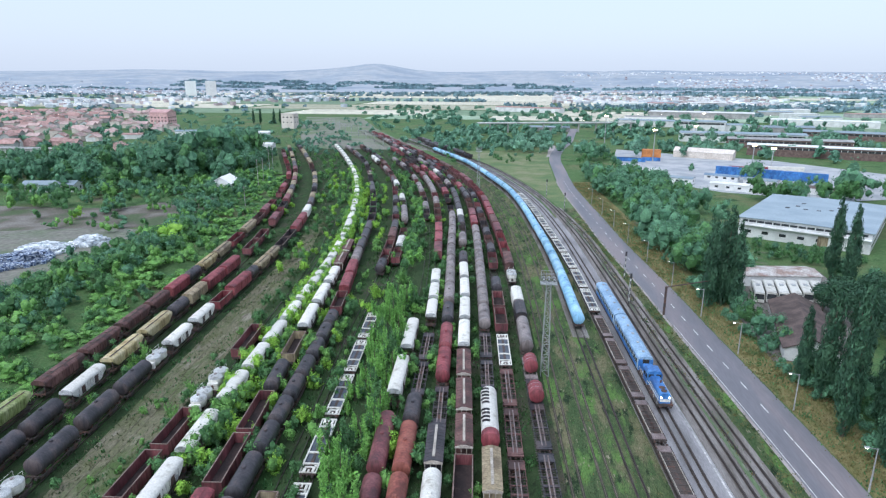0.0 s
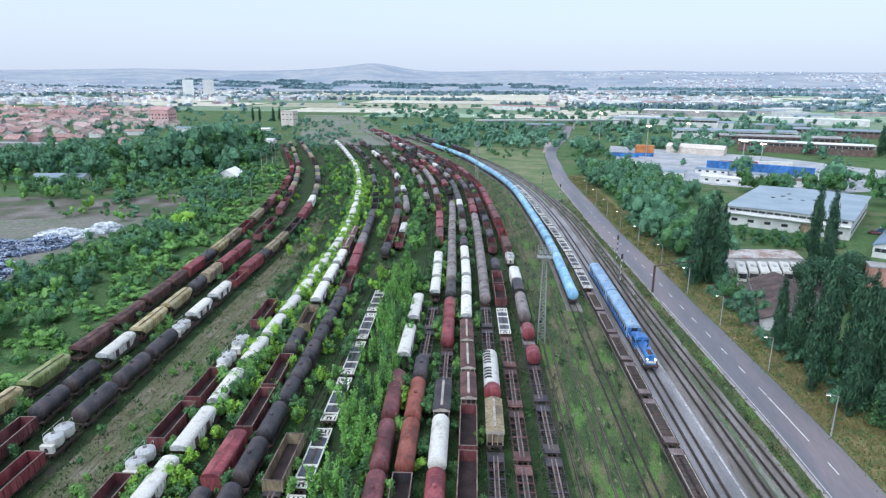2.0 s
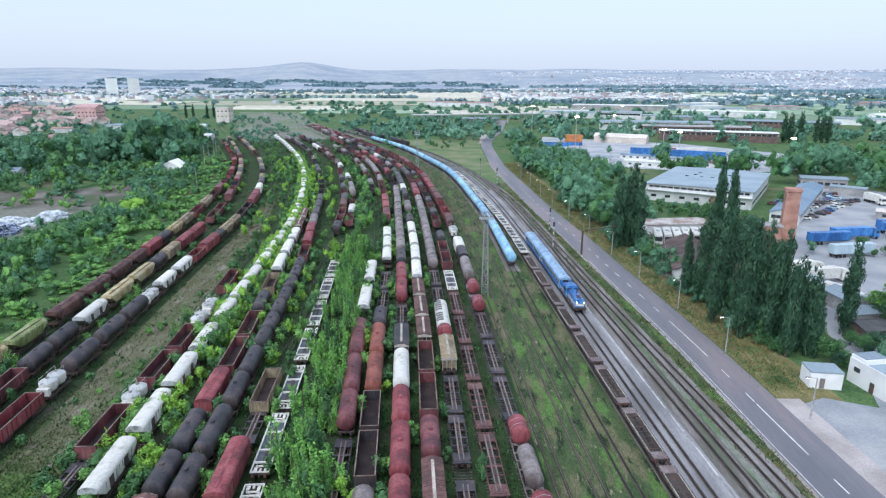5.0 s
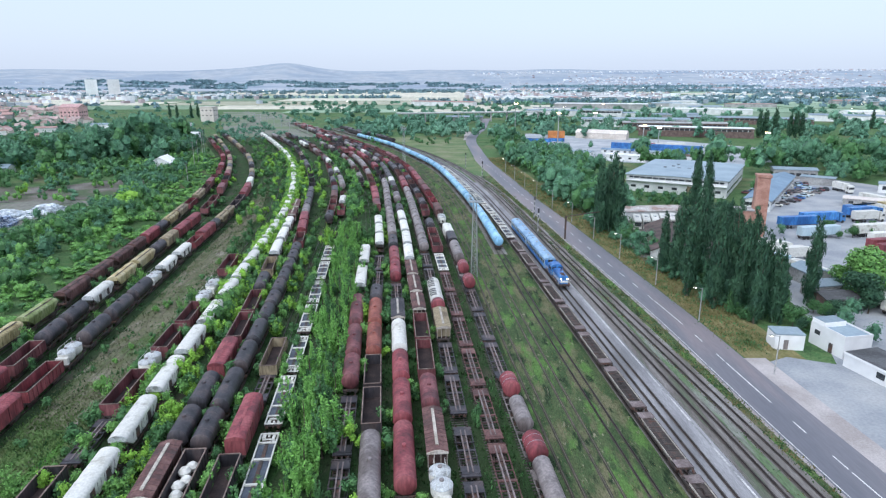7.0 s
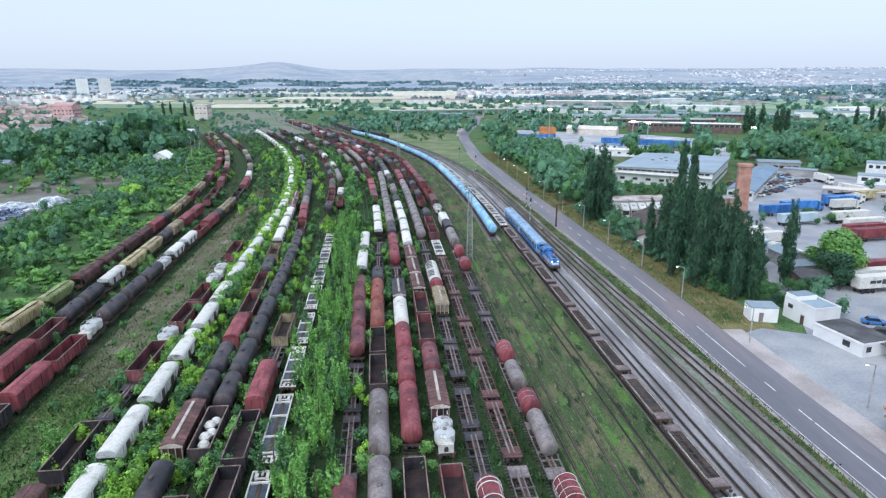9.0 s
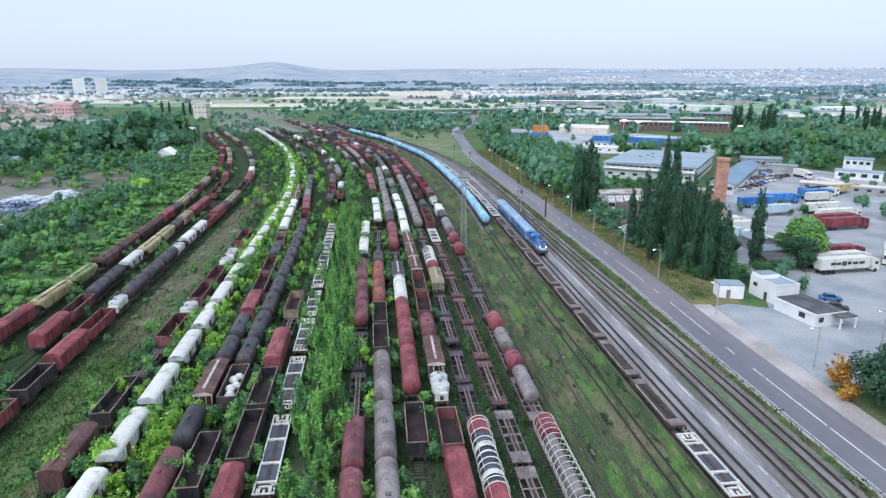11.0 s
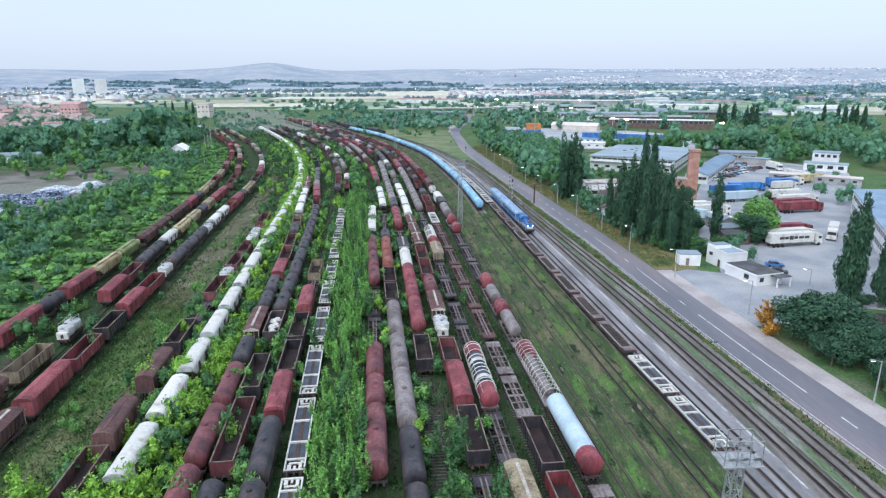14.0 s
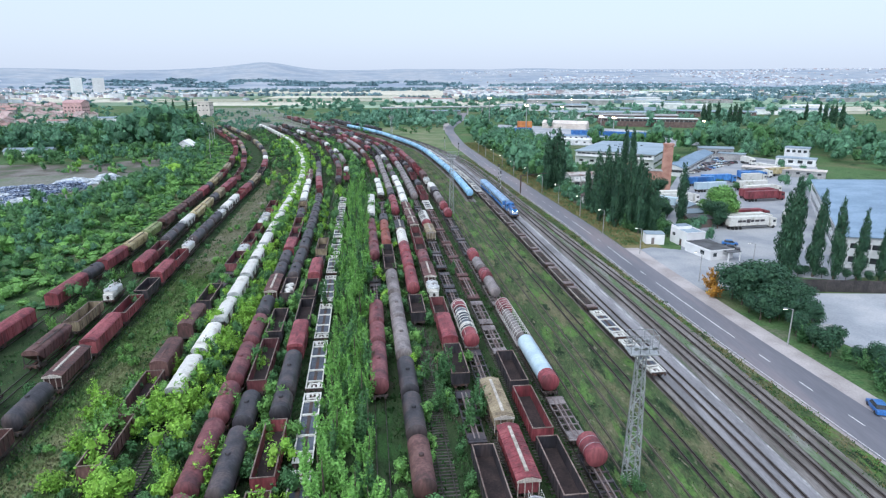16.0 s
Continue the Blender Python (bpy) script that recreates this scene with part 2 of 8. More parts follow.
SHOULDER = material("sandy_shoulder", [(0.34, 0.30, 0.285), (0.46, 0.415, 0.40)], 0.15, 30, 0.95, world_space=True, grit=0.5)
YARD = material("pale_yard_concrete", [(0.30, 0.315, 0.34), (0.37, 0.38, 0.40), (0.44, 0.44, 0.445)], 0.09, 25, 0.85, world_space=True, bump=0.05, grit=0.4)
LINE = material("road_paint", [(0.6, 0.6, 0.58), (0.8, 0.8, 0.78)], 1.0, 10, 0.7, world_space=True)
GROUND = ground_cover("weedy_ground", ((0.070, 0.145, 0.050), (0.115, 0.175, 0.070)), [((0.150, 0.158, 0.080), 0.03, 0.52, 0.14), ((0.038, 0.082, 0.032), 0.09, 0.54, 0.12), ((0.17, 0.155, 0.12), 0.05, 0.62, 0.08)], grain=2.0, lay=(1, 1, 1))
STRIP = ground_cover("bare_strip", ((0.115, 0.125, 0.062), (0.185, 0.170, 0.120)), [((0.075, 0.115, 0.040), 0.14, 0.50, 0.14), ((0.27, 0.245, 0.20), 0.35, 0.56, 0.12), ((0.10, 0.13, 0.05), 0.8, 0.60, 0.08)], lay=(1, 0.3, 1))
DARKDIRT = material("dark_bare_dirt", [(0.07, 0.10, 0.045), (0.13, 0.115, 0.095), (0.20, 0.185, 0.165)], 0.06, 25, 1.0, bump=0.5, world_space=True)
GRAVEL = material("station_gravel", [(0.10, 0.155, 0.07), (0.20, 0.19, 0.165), (0.13, 0.175, 0.09)], 0.02, 30, 1.0, world_space=True)
LUSH = ground_cover("lush_grass", ((0.085, 0.150, 0.046), (0.130, 0.200, 0.066)), [((0.195, 0.205, 0.105), 0.16, 0.50, 0.14), ((0.050, 0.100, 0.034), 0.30, 0.55, 0.12), ((0.20, 0.185, 0.13), 0.5, 0.59, 0.10), ((0.105, 0.215, 0.050), 0.2, 0.58, 0.10)], lay=(1, 0.3, 1))
PASTURE = material("light_rough_grass", [(0.10, 0.16, 0.06), (0.15, 0.19, 0.08), (0.21, 0.215, 0.12)], 0.06, 25, 1.0, bump=0.5, world_space=True)
GRASSY = material("thin_track_grass", [(0.13, 0.165, 0.10), (0.10, 0.15, 0.07), (0.21, 0.21, 0.185), (0.12, 0.155, 0.085)], 0.3, 14, 1.0, bump=0.5, world_space=True, lay=(1, 0.2, 1), low=0.34, high=0.66)
PALESTONE = material("pale_trough_stone", [(0.22, 0.22, 0.22), (0.50, 0.49, 0.48)], 0.25, 8, 0.9, world_space=True, low=0.4, high=0.6)
DARKBROWN = material("rust_stain", [(0.045, 0.036, 0.032), (0.085, 0.066, 0.058)], 0.3, 20, 0.95, world_space=True)
YARDSOIL = ground_cover("dark_yard_soil", ((0.030, 0.056, 0.022), (0.050, 0.076, 0.032)), [((0.082, 0.074, 0.054), 0.12, 0.54, 0.12), ((0.045, 0.098, 0.030), 0.22, 0.54, 0.10), ((0.020, 0.028, 0.016), 0.45, 0.58, 0.10)])
MEADOW = ground_cover("mown_grass", ((0.046, 0.080, 0.032), (0.086, 0.112, 0.050)), [((0.150, 0.142, 0.080), 0.22, 0.50, 0.10), ((0.100, 0.180, 0.048), 0.30, 0.52, 0.09), ((0.020, 0.036, 0.017), 0.50, 0.55, 0.08), ((0.24, 0.22, 0.15), 1.3, 0.60, 0.08)], lay=(1, 0.3, 1))
DRYGRASS = ground_cover("dry_verge_grass", ((0.150, 0.145, 0.058), (0.235, 0.200, 0.095)), [((0.085, 0.115, 0.040), 0.18, 0.54, 0.12), ((0.30, 0.25, 0.13), 0.4, 0.58, 0.10)])
# Blue-grey distance haze is put into this leaf colour.
FAR_BELT_HAZED = material("distant_belt_leaves", [(0.17, 0.27, 0.30), (0.23, 0.33, 0.36)], 0.01, 5, 0.9, bump=0, spread=0.25, island=True, spec=0.1)
BARK = material("bark", [(0.07, 0.055, 0.04), (0.15, 0.12, 0.09)], 2.0, 6, 0.9)
LEAF = material("leaves_mid_green", [(0.056, 0.142, 0.050), (0.102, 0.220, 0.074)], 0.6, 5, 0.6, bump=0, spread=0.32, island=True, spec=0.3)
LEAF_LIGHT = material("leaves_light_green", [(0.112, 0.245, 0.058), (0.185, 0.365, 0.086)], 0.6, 5, 0.6, bump=0, spread=0.32, island=True, spec=0.3)
LEAF_YELLOW = material("leaves_yellow_green", [(0.19, 0.37, 0.045), (0.30, 0.52, 0.07)], 0.6, 5, 0.6, bump=0, spread=0.28, island=True, spec=0.3)
# Paler, bluer green imitates aerial haze on distant foliage.
FAR_LEAF_HAZED = material("leaves_far", [(0.105, 0.225, 0.15), (0.17, 0.31, 0.21)], 0.02, 5, 0.8, bump=0, spread=0.35, island=True, spec=0.2)
# Orange is the lamp's light on one bush, put into the leaf colour.
LEAF_LAMPLIT = material("leaves_orange", [(0.30, 0.14, 0.02), (0.50, 0.26, 0.04)], 0.6, 5, 0.6, bump=0, spread=0.4, island=True, spec=0.3)
LEAF_POPLAR = material("poplar_leaves", [(0.030, 0.078, 0.044), (0.055, 0.125, 0.064)], 0.4, 5, 0.65, bump=0, spread=0.28, island=True, spec=0.3)
WEED = material("dark_weeds", [(0.034, 0.085, 0.027), (0.065, 0.135, 0.044)], 0.3, 5, 0.7, bump=0, spread=0.3, island=True, spec=0.2)
# Green lightened and blued so that far woods seem hazed; nearer scrub shares it.
LEAF_BLUE_HAZE = material("leaves_dark_green", [(0.068, 0.160, 0.092), (0.125, 0.262, 0.142)], 0.4, 5, 0.65, bump=0, spread=0.3, island=True, spec=0.3)
LEAF_SHOOT = material("leaves_fresh_shoots", [(0.135, 0.300, 0.062), (0.215, 0.44, 0.092)], 0.6, 5, 0.6, bump=0, spread=0.32, island=True, spec=0.3)
WHITEWALL = material("white_render", [(0.62, 0.62, 0.61), (0.78, 0.78, 0.77)], 0.2, 12, 0.8, grit=0.3)
BRIGHTWALL = material("bright_white_paint", [(0.82, 0.80, 0.79), (0.88, 0.87, 0.86)], 0.05, 6, 0.7, bump=0, grit=0.35)
CREAM = material("cream_render", [(0.58, 0.51, 0.46), (0.68, 0.61, 0.55)], 0.1, 10, 0.8, grit=0.4)
GREYROOF = material("grey_felt_roof", [(0.25, 0.31, 0.36), (0.31, 0.375, 0.42)], 0.08, 20, 0.7, grit=0.35)
BLUEROOF = material("blue_sheet_roof", [(0.17, 0.25, 0.34), (0.24, 0.33, 0.43)], 0.12, 12, 0.55, grit=0.5)
DARKROOF = material("tarred_roof", [(0.06, 0.06, 0.062), (0.11, 0.11, 0.115)], 0.3, 10, 0.85)
BROWNROOF = material("old_brown_tiles", [(0.075, 0.055, 0.05), (0.14, 0.10, 0.09)], 0.4, 14, 0.85)
PINKROOF = material("sun_bleached_roof_tiles", [(0.40, 0.27, 0.25), (0.52, 0.40, 0.37)], 0.4, 14, 0.85, island=True, spread=0.25)
REDROOF = material("red_roof_tiles", [(0.34, 0.20, 0.18), (0.46, 0.30, 0.27)], 0.4, 14, 0.85)
DULLBRICK = material("dull_brown_brick", [(0.13, 0.085, 0.075), (0.20, 0.14, 0.125)], 0.5, 20, 0.85)
BRICK = material("red_brick", [(0.34, 0.17, 0.125), (0.46, 0.26, 0.20)], 0.5, 20, 0.85)
PINK = material("pink_render", [(0.58, 0.35, 0.34), (0.67, 0.43, 0.41)], 0.1, 10, 0.8)
GLASS = material("dark_window_glass", [(0.03, 0.035, 0.04), (0.06, 0.065, 0.07)], 1.0, 4, 0.12, bump=0)
GALV = material("galvanised_steel", [(0.32, 0.33, 0.33), (0.48, 0.49, 0.49)], 1.0, 8, 0.5, metal=0.4)
RUBBER = material("tyre_rubber", [(0.02, 0.02, 0.02), (0.04, 0.04, 0.04)], 2.0, 6, 0.85)
SCRAP_BLUE = material("scrap_metal", [(0.03, 0.05, 0.11), (0.13, 0.18, 0.29), (0.55, 0.58, 0.62)], 1.6, 6, 0.5, island=True, spread=0.5)
SCRAP_WHITE = material("pale_scrap", [(0.40, 0.44, 0.48), (0.74, 0.76, 0.78)], 0.5, 6, 0.7, island=True, spread=0.3)
LAMP_GLOW = glowing("lamp_lens_lit", (1.0, 0.86, 0.66), 9.0)
FLOOD_GLOW = glowing("flood_lens_lit", (1.0, 0.62, 0.30), 14.0)
HEAD_GLOW = glowing("headlight_lit", (1.0, 0.92, 0.8), 8.0)


# ---- plan: tracks as curves, x by y ----
def curve(knots):
    """A smooth x(y) through (y, x) knots."""
    ys, xs = np.array([k[0] for k in knots], float), np.array([k[1] for k in knots], float)
    d = np.gradient(xs, ys)

    def at(y):
        i = int(np.clip(np.searchsorted(ys, y) - 1, 0, len(ys) - 2))
        h = ys[i + 1] - ys[i]
        t = (y - ys[i]) / h
        if t < 0 or t > 1:
            j = i if t < 0 else i + 1
            return float(xs[j] + d[j] * (y - ys[j]))
        return float((2 * t**3 - 3 * t**2 + 1) * xs[i] + (t**3 - 2 * t**2 + t) * h * d[i] + (-2 * t**3 + 3 * t**2) * xs[i + 1] + (t**3 - t**2) * h * d[i + 1])

    return at


TRACK = {
    "a": curve([(-148.4, -69.3), (-55.8, -72.11), (5.1, -74.26), (65.4, -78.1), (115.3, -82.85), (164.9, -89.29), (224.6, -100.27), (304.6, -121.01), (407.6, -163.23), (512.4, -208.1)]),
    "b": curve([(-148, -57.04), (-55.8, -60.45), (4.8, -64.16), (65, -70.74), (114.7, -75.64), (164.1, -80.94), (223.8, -93.71), (304, -116.94), (406.5, -156.99), (511, -201.7)]),
    "c": curve([(-147.7, -46.5), (-55.9, -52.1), (4.6, -57.47), (64.5, -62.86), (114, -67.18), (163.2, -71.38), (222.4, -81.71), (302.2, -104.81), (404.3, -145.62), (509.1, -193.23)]),
    "d": curve([(-147.5, -40.87), (-55.9, -46.39), (4.4, -51.45), (64.2, -55.77), (113.6, -60.26), (162.7, -65.51), (221.7, -76.24), (301.3, -98.79), (403.2, -139.47), (507.7, -186.9)]),
    "e": curve([(-147.2, -32.37), (-55.9, -37.74), (4.2, -42.72), (63.7, -46.87), (113, -52.07), (161.9, -57.62), (220.8, -68.83)]),
    "f": curve([(-147.1, -27.4), (-56, -33.19), (4, -37.3), (63.4, -42.35), (112.5, -46.38), (161.3, -50.96), (219.9, -61.26), (298.5, -80.4), (398.6, -114.95), (500.7, -155.76)]),
    "g": curve([(-146.8, -18.99), (-56, -25.32), (3.8, -29.97), (63, -35.34), (112.2, -41.59), (151.2, -46.38), (190.2, -51.92)]),
    "h": curve([(-146.6, -14.57), (-56, -21.76), (3.7, -26.59), (62.8, -31.27), (111.8, -36.14), (160.6, -43.55), (218.9, -52.67), (297.3, -72.05), (370.3, -93.4), (498.8, -147.58)]),
    "i": curve([(-146.5, -10.16), (-56, -17.31), (3.5, -21.95), (62.6, -26.36), (111.4, -30.71), (159.7, -34.26), (205.1, -40.28), (231.3, -45.4), (314.9, -64.2), (393.8, -89.33), (495.6, -133.39)]),
    "j": curve([(-146.4, -6.74), (-63, -12.91), (3.4, -18.37), (62.4, -22.98), (113, -27.24), (159.4, -30.79), (197, -35.27), (226, -40.68), (279.5, -53.59), (335.6, -70.95), (414.6, -101.06)]),
    "k": curve([(-146.1, 3.46), (-43.2, -4.67), (3.1, -8.14), (32.5, -10.28), (61.8, -12.88), (112.2, -16.5), (158.5, -21.03), (216.2, -29.55), (293.4, -45.88), (352, -63.15), (442.4, -100.88)]),
    "l": curve([(-145.9, 7.44), (-67, 1.62), (3, -4.29), (61.6, -9.07), (111.9, -12.69), (150.4, -16.63), (215.6, -24.99), (292.4, -39.39), (350.8, -56.6), (440.8, -93.21)]),
    "m": curve([(-145.8, 11.17), (-66.1, 4.56), (-13.8, 1.13), (16.6, -1.03), (61.4, -4.48), (100.1, -7.69), (124.1, -9.88), (168.3, -14.41), (229.3, -21.23), (299.3, -35.58), (375.5, -60.21), (469.5, -98.73)]),
    "n": curve([(-145.7, 15.41), (-68, 9.37), (-16.8, 5.73), (20.3, 2.86), (57.3, 0.22), (95.9, -3.43), (119.9, -5.43), (157.3, -9.37), (214.5, -15.81), (290.8, -29.04), (349, -46.18), (468.1, -92.18)]),
    "o": curve([(-145.5, 19.79), (-68, 13.16), (-7.1, 8.89), (18.2, 7.12), (60.9, 4.04), (114.8, -0.39), (146.4, -3.37), (205.4, -9.65), (276.7, -20.7), (339.6, -39.22), (405.4, -63.04), (507.8, -106.35)]),
    "p": curve([(-145.4, 24.07), (-68, 17.71), (-11.1, 13.55), (39.4, 9.54), (92.5, 5.37), (120.3, 2.96), (181.2, -2.79), (224.9, -8.79), (275.2, -16.94), (317.5, -28.33), (399.7, -57.3), (507.2, -103.4)]),
    "q": curve([(-145.2, 28.81), (-66.1, 22.33), (-25.9, 19.21), (35.3, 14.36), (79.7, 11.08), (137, 6.42), (180.7, 1.79), (224.4, -4.4), (274.6, -12.64), (316.8, -23.53), (398.9, -52.91), (506.3, -99.48)]),
    "r": curve([(-145.1, 33.25), (-66.1, 26.76), (2.3, 20.97), (60.2, 16.44), (117.6, 12.51), (174.5, 7.78), (223.7, 1.65), (273.8, -6.95), (315.8, -17.54), (397.7, -46.82)]),
    "s": curve([(-144.9, 37.58), (-66.1, 31.26), (2.1, 25.74), (60, 21.1), (117.3, 16.97), (174, 12.51), (223.1, 6.56), (273.1, -2.5), (315.1, -12.88), (396.8, -42.09)]),
    "t": curve([(-144.8, 41.05), (-56.3, 35.1), (2, 30.31), (59.7, 25.56), (116.9, 21.6), (163.2, 18.31), (207.4, 13.39), (287.3, 0.76), (333.1, -11.93), (386.1, -28.74), (452.6, -58.18), (552.9, -105.05)]),
    "u": curve([(-144.8, 44.9), (-56.3, 40.46), (1.9, 35.4), (59.5, 31.2), (116.5, 27.1), (162.7, 23.5), (206.9, 18.17), (286.6, 5.54), (332.3, -6.84), (385.1, -23.71), (451.6, -53.24), (551.7, -100.17)]),
    "v": curve([(-144.7, 46.78), (-63.2, 44.05), (1.7, 39.18), (50.6, 35.71), (83.9, 33.4), (119.9, 30.96), (162.3, 27.58), (217.5, 21.93), (285.9, 10.49), (331.4, -1.68), (384.2, -18.69), (450.5, -48.23), (550.2, -94.34)]),
    "w": curve([(-144.5, 50.7), (-61.2, 48.9), (1.5, 45.18), (58.9, 40.76), (103.5, 37.23), (153.3, 33.58), (216.8, 27.4), (285.1, 15.97), (330.5, 4), (383.1, -13.14), (449.3, -42.68), (548.8, -88.54)]),
    "x": curve([(-144.4, 54.88), (-62.2, 53.07), (1.4, 49.51), (38.7, 46.28), (63.5, 43.93), (106.1, 40.14), (153.1, 36.15), (216.6, 29.78), (246.5, 24.99)]),
}
ROAD = curve([(-310, 106.24), (-143.8, 72.93), (-56.5, 62.91), (-18.9, 59.01), (20.2, 56.01), (61, 53.74), (95.9, 50.65), (119.4, 48.41), (143.8, 46.35), (192.3, 41.18), (242.1, 37.28), (312.3, 31.97), (374.8, 30.79), (431, 30.73), (491.7, 37.17), (540.4, 46.16), (621, 55.42)])


def run(at, y0, y1, step=6.0):
    n = max(2, int((y1 - y0) / step))
    return [(at(y0 + (y1 - y0) * i / n), y0 + (y1 - y0) * i / n) for i in range(n + 1)]


def heading(at, y):
    """Turn about z that lays +y along the track."""
    return -math.degrees(math.atan2(at(y + 2) - at(y - 2), 4.0))


# ---- ground ----
rng = random.Random(7)


def sheet(name, corners, z, mat, label, category):
    return setting(name, Shape().add([(x, y, z) for x, y in corners], [tuple(range(len(corners)))]), mat, label, category)


g = Shape()
cuts = [-4800, -2500, -1200, -600, -300, -150, 0, 150, 300, 450, 600, 900, 1400, 2200, 3300, 4800]
n = len(cuts)
g.add([(x, y, 0.0) for y in cuts for x in cuts], [(j * n + i, j * n + i + 1, (j + 1) * n + i + 1, (j + 1) * n + i) for j in range(n - 1) for i in range(n - 1)])
setting("ground", g, GROUND, "weedy green and brown ground of the plain", "ground")


def band(name, at0, o0, at1, o1, y0, y1, z, mat, label, step=8.0):
    """Ground between two curves."""
    k = int((y1 - y0) / step)
    ys = [y0 + (y1 - y0) * i / k for i in range(k + 1)]
    v = [p for y in ys for p in ((at0(y) + o0, y, z), (at1(y) + o1, y, z))]
    return setting(name, Shape().add(v, [(2 * i, 2 * i + 1, 2 * i + 3, 2 * i + 2) for i in range(k)]), mat, label, "ground")


band("soil_ground", TRACK["a"], -4, TRACK["q"], 3, -150, 470, 0.02, YARDSOIL, "dark oily soil between sidings, patched with weeds")
band("dirt_strip_ground", TRACK["c"], 3, TRACK["e"], -4, 20, 215, 0.05, STRIP, "bare earth strip with thin grass between sidings")
band("lush_grass_ground", TRACK["c"], 2.5, TRACK["e"], -2.5, -150, 24, 0.045, LUSH, "bright green grass between sidings")
band("grass_ground", TRACK["q"], 2.5, TRACK["u"], 2, -150, 400, 0.05, MEADOW, "short grass over unused sidings")
band("ballast_bed_1", TRACK["v"], -2.4, TRACK["v"], 2.2, -150, 560, 0.16, BALLAST, "grey stone ballast under the main line")
band("ballast_bed_2", TRACK["w"], -2.2, TRACK["w"], 1.9, -150, 560, 0.14, BROWN_BALLAST, "rust-stained ballast under a main line")
band("ballast_bed_3", TRACK["x"], -1.9, TRACK["x"], 2.0, -150, 255, 0.13, BROWN_BALLAST, "dirty ballast under a side line")
band("ballast_bed_7", TRACK["u"], 1.9, TRACK["v"], -2.4, -150, 235, 0.09, BALLAST, "grey gravel beside the wagon siding")
band("ballast_bed_4", TRACK["v"], 2.2, TRACK["w"], -2.2, -150, 235, 0.10, BALLAST, "grey gravel between the main lines")
band("ballast_bed_5", TRACK["u"], -1.15, TRACK["u"], 1.9, -150, 480, 0.10, BROWN_BALLAST, "dark ballast under the wagon siding")
band("ballast_bed_6", TRACK["t"], -1.9, TRACK["t"], 1.9, 110, 560, 0.12, BROWN_BALLAST, "dark ballast under the tank train")
band("meadow_ground", TRACK["w"], 3, ROAD, -4.9, 245, 470, 0.05, PASTURE, "light green grass between tracks and road")
band("grass_strip_ground_1", TRACK["w"], 1.5, TRACK["x"], -1.4, -150, 235, 0.30, GRASSY, "thin grey-green grass between two tracks")
band("grass_strip_ground_2", TRACK["x"], 1.9, ROAD, -4.7, -150, 255, 0.11, MEADOW, "rough green grass between track and road")
band("verge_ground", ROAD, 4.4, ROAD, 15, 28, 330, 0.06, DRYGRASS, "dry yellow grass on the road verge")
band("road", ROAD, -4.1, ROAD, 4.1, -320, 700, 0.09, ASPHALT, "worn grey two-lane asphalt road")
band("road_shoulder", ROAD, 4.1, ROAD, 8.0, -150, 42, 0.08, SHOULDER, "pale sandy strip beside the road")
band("road_edge", ROAD, -4.7, ROAD, -4.1, -150, 330, 0.07, SHOULDER, "gravelly left road edge")
trough = Shape()
trough.strip(run(lambda y: TRACK["v"](y) * 0.47 + TRACK["w"](y) * 0.53, -150, 150, 6), (-0.14, 0.14), 0.15)
setting("cable_trough", trough, PALESTONE, "thin pale stone cable trough between the main lines", "trough")
dash = Shape()
y = -130.0
while y < 330:
    solid = (-25 < y < 8) or (52 < y < 70) or (22 < y < 40)
    length = 14.0 if solid else 3.0
    dash.strip(run(ROAD, y, y + length, 3), (-0.09, 0.09), 0.105)
    y += length + (0.6 if solid else 5.5 if y > 0 else 7.0)
setting("road_line", dash, LINE, "broken white centre line on the road", "road marking")
edge = Shape()
edge.strip(run(lambda y: ROAD(y) - 3.75, -150, 120, 6), (-0.06, 0.06), 0.104)
setting("road_edge_line", edge, LINE, "thin white line along the road edge", "road marking")
# yard of the haulage depot and side roads
sheet("yard_pavement", [(59.8, 39), (60, 16.3), (63.8, 5.7), (71.9, 6.4), (86.8, 16.2), (101, 11.1), (120.7, 17.8), (132.8, 55.7), (184, 143.4), (217.4, 203.9), (188.8, 258.3), (146.2, 205.9), (105.9, 128.4), (85.8, 86.1), (81, 56.7), (74.1, 39.3), (66.9, 42.4)], 0.07, YARD, "pale concrete yard of the lorry depot", "pavement")
sheet("bus_pavement", [(60.8, 102.7), (80.3, 104.9), (95.4, 138.4), (98.4, 170.6), (70.6, 169.9), (62.1, 141.4)], 0.065, BROWN_BALLAST, "oily earth lot around the barn and buses", "pavement")
sheet("car_park_pavement", [(81.7, 3.3), (115, 1.3), (134.5, -28.9), (109.3, -66.2), (86.1, -56.6), (76.7, -20.3)], 0.06, YARD, "pale gravel car park behind a dark wall", "pavement")
sheet("depot_pavement", [(70.6, 424.2), (78.6, 345), (109.6, 306.7), (160.5, 288.1), (206.7, 305.5), (242.1, 363.7), (183.9, 440.5), (124.4, 470.8), (83.1, 497.5)], 0.08, YARD, "pale concrete of the container depot", "pavement")
sheet("scrap_pavement", [(-201.1, 124.1), (-141.7, 105.5), (-126.9, 112.5), (-132.7, 159.1), (-134.5, 191.1), (-151.2, 194.8), (-194.6, 181)], 0.06, GRAVEL, "pale dusty scrapyard floor", "pavement")
sheet("dirt_ground", [(-222.6, 167.2), (-167.7, 164.3), (-151.3, 186.8), (-128.1, 208.2), (-131.7, 257.7), (-146.2, 261.5), (-172.1, 228.1), (-232.6, 224.9)], 0.05, DARKDIRT, "bare brown earth beside the scrapyard", "ground")
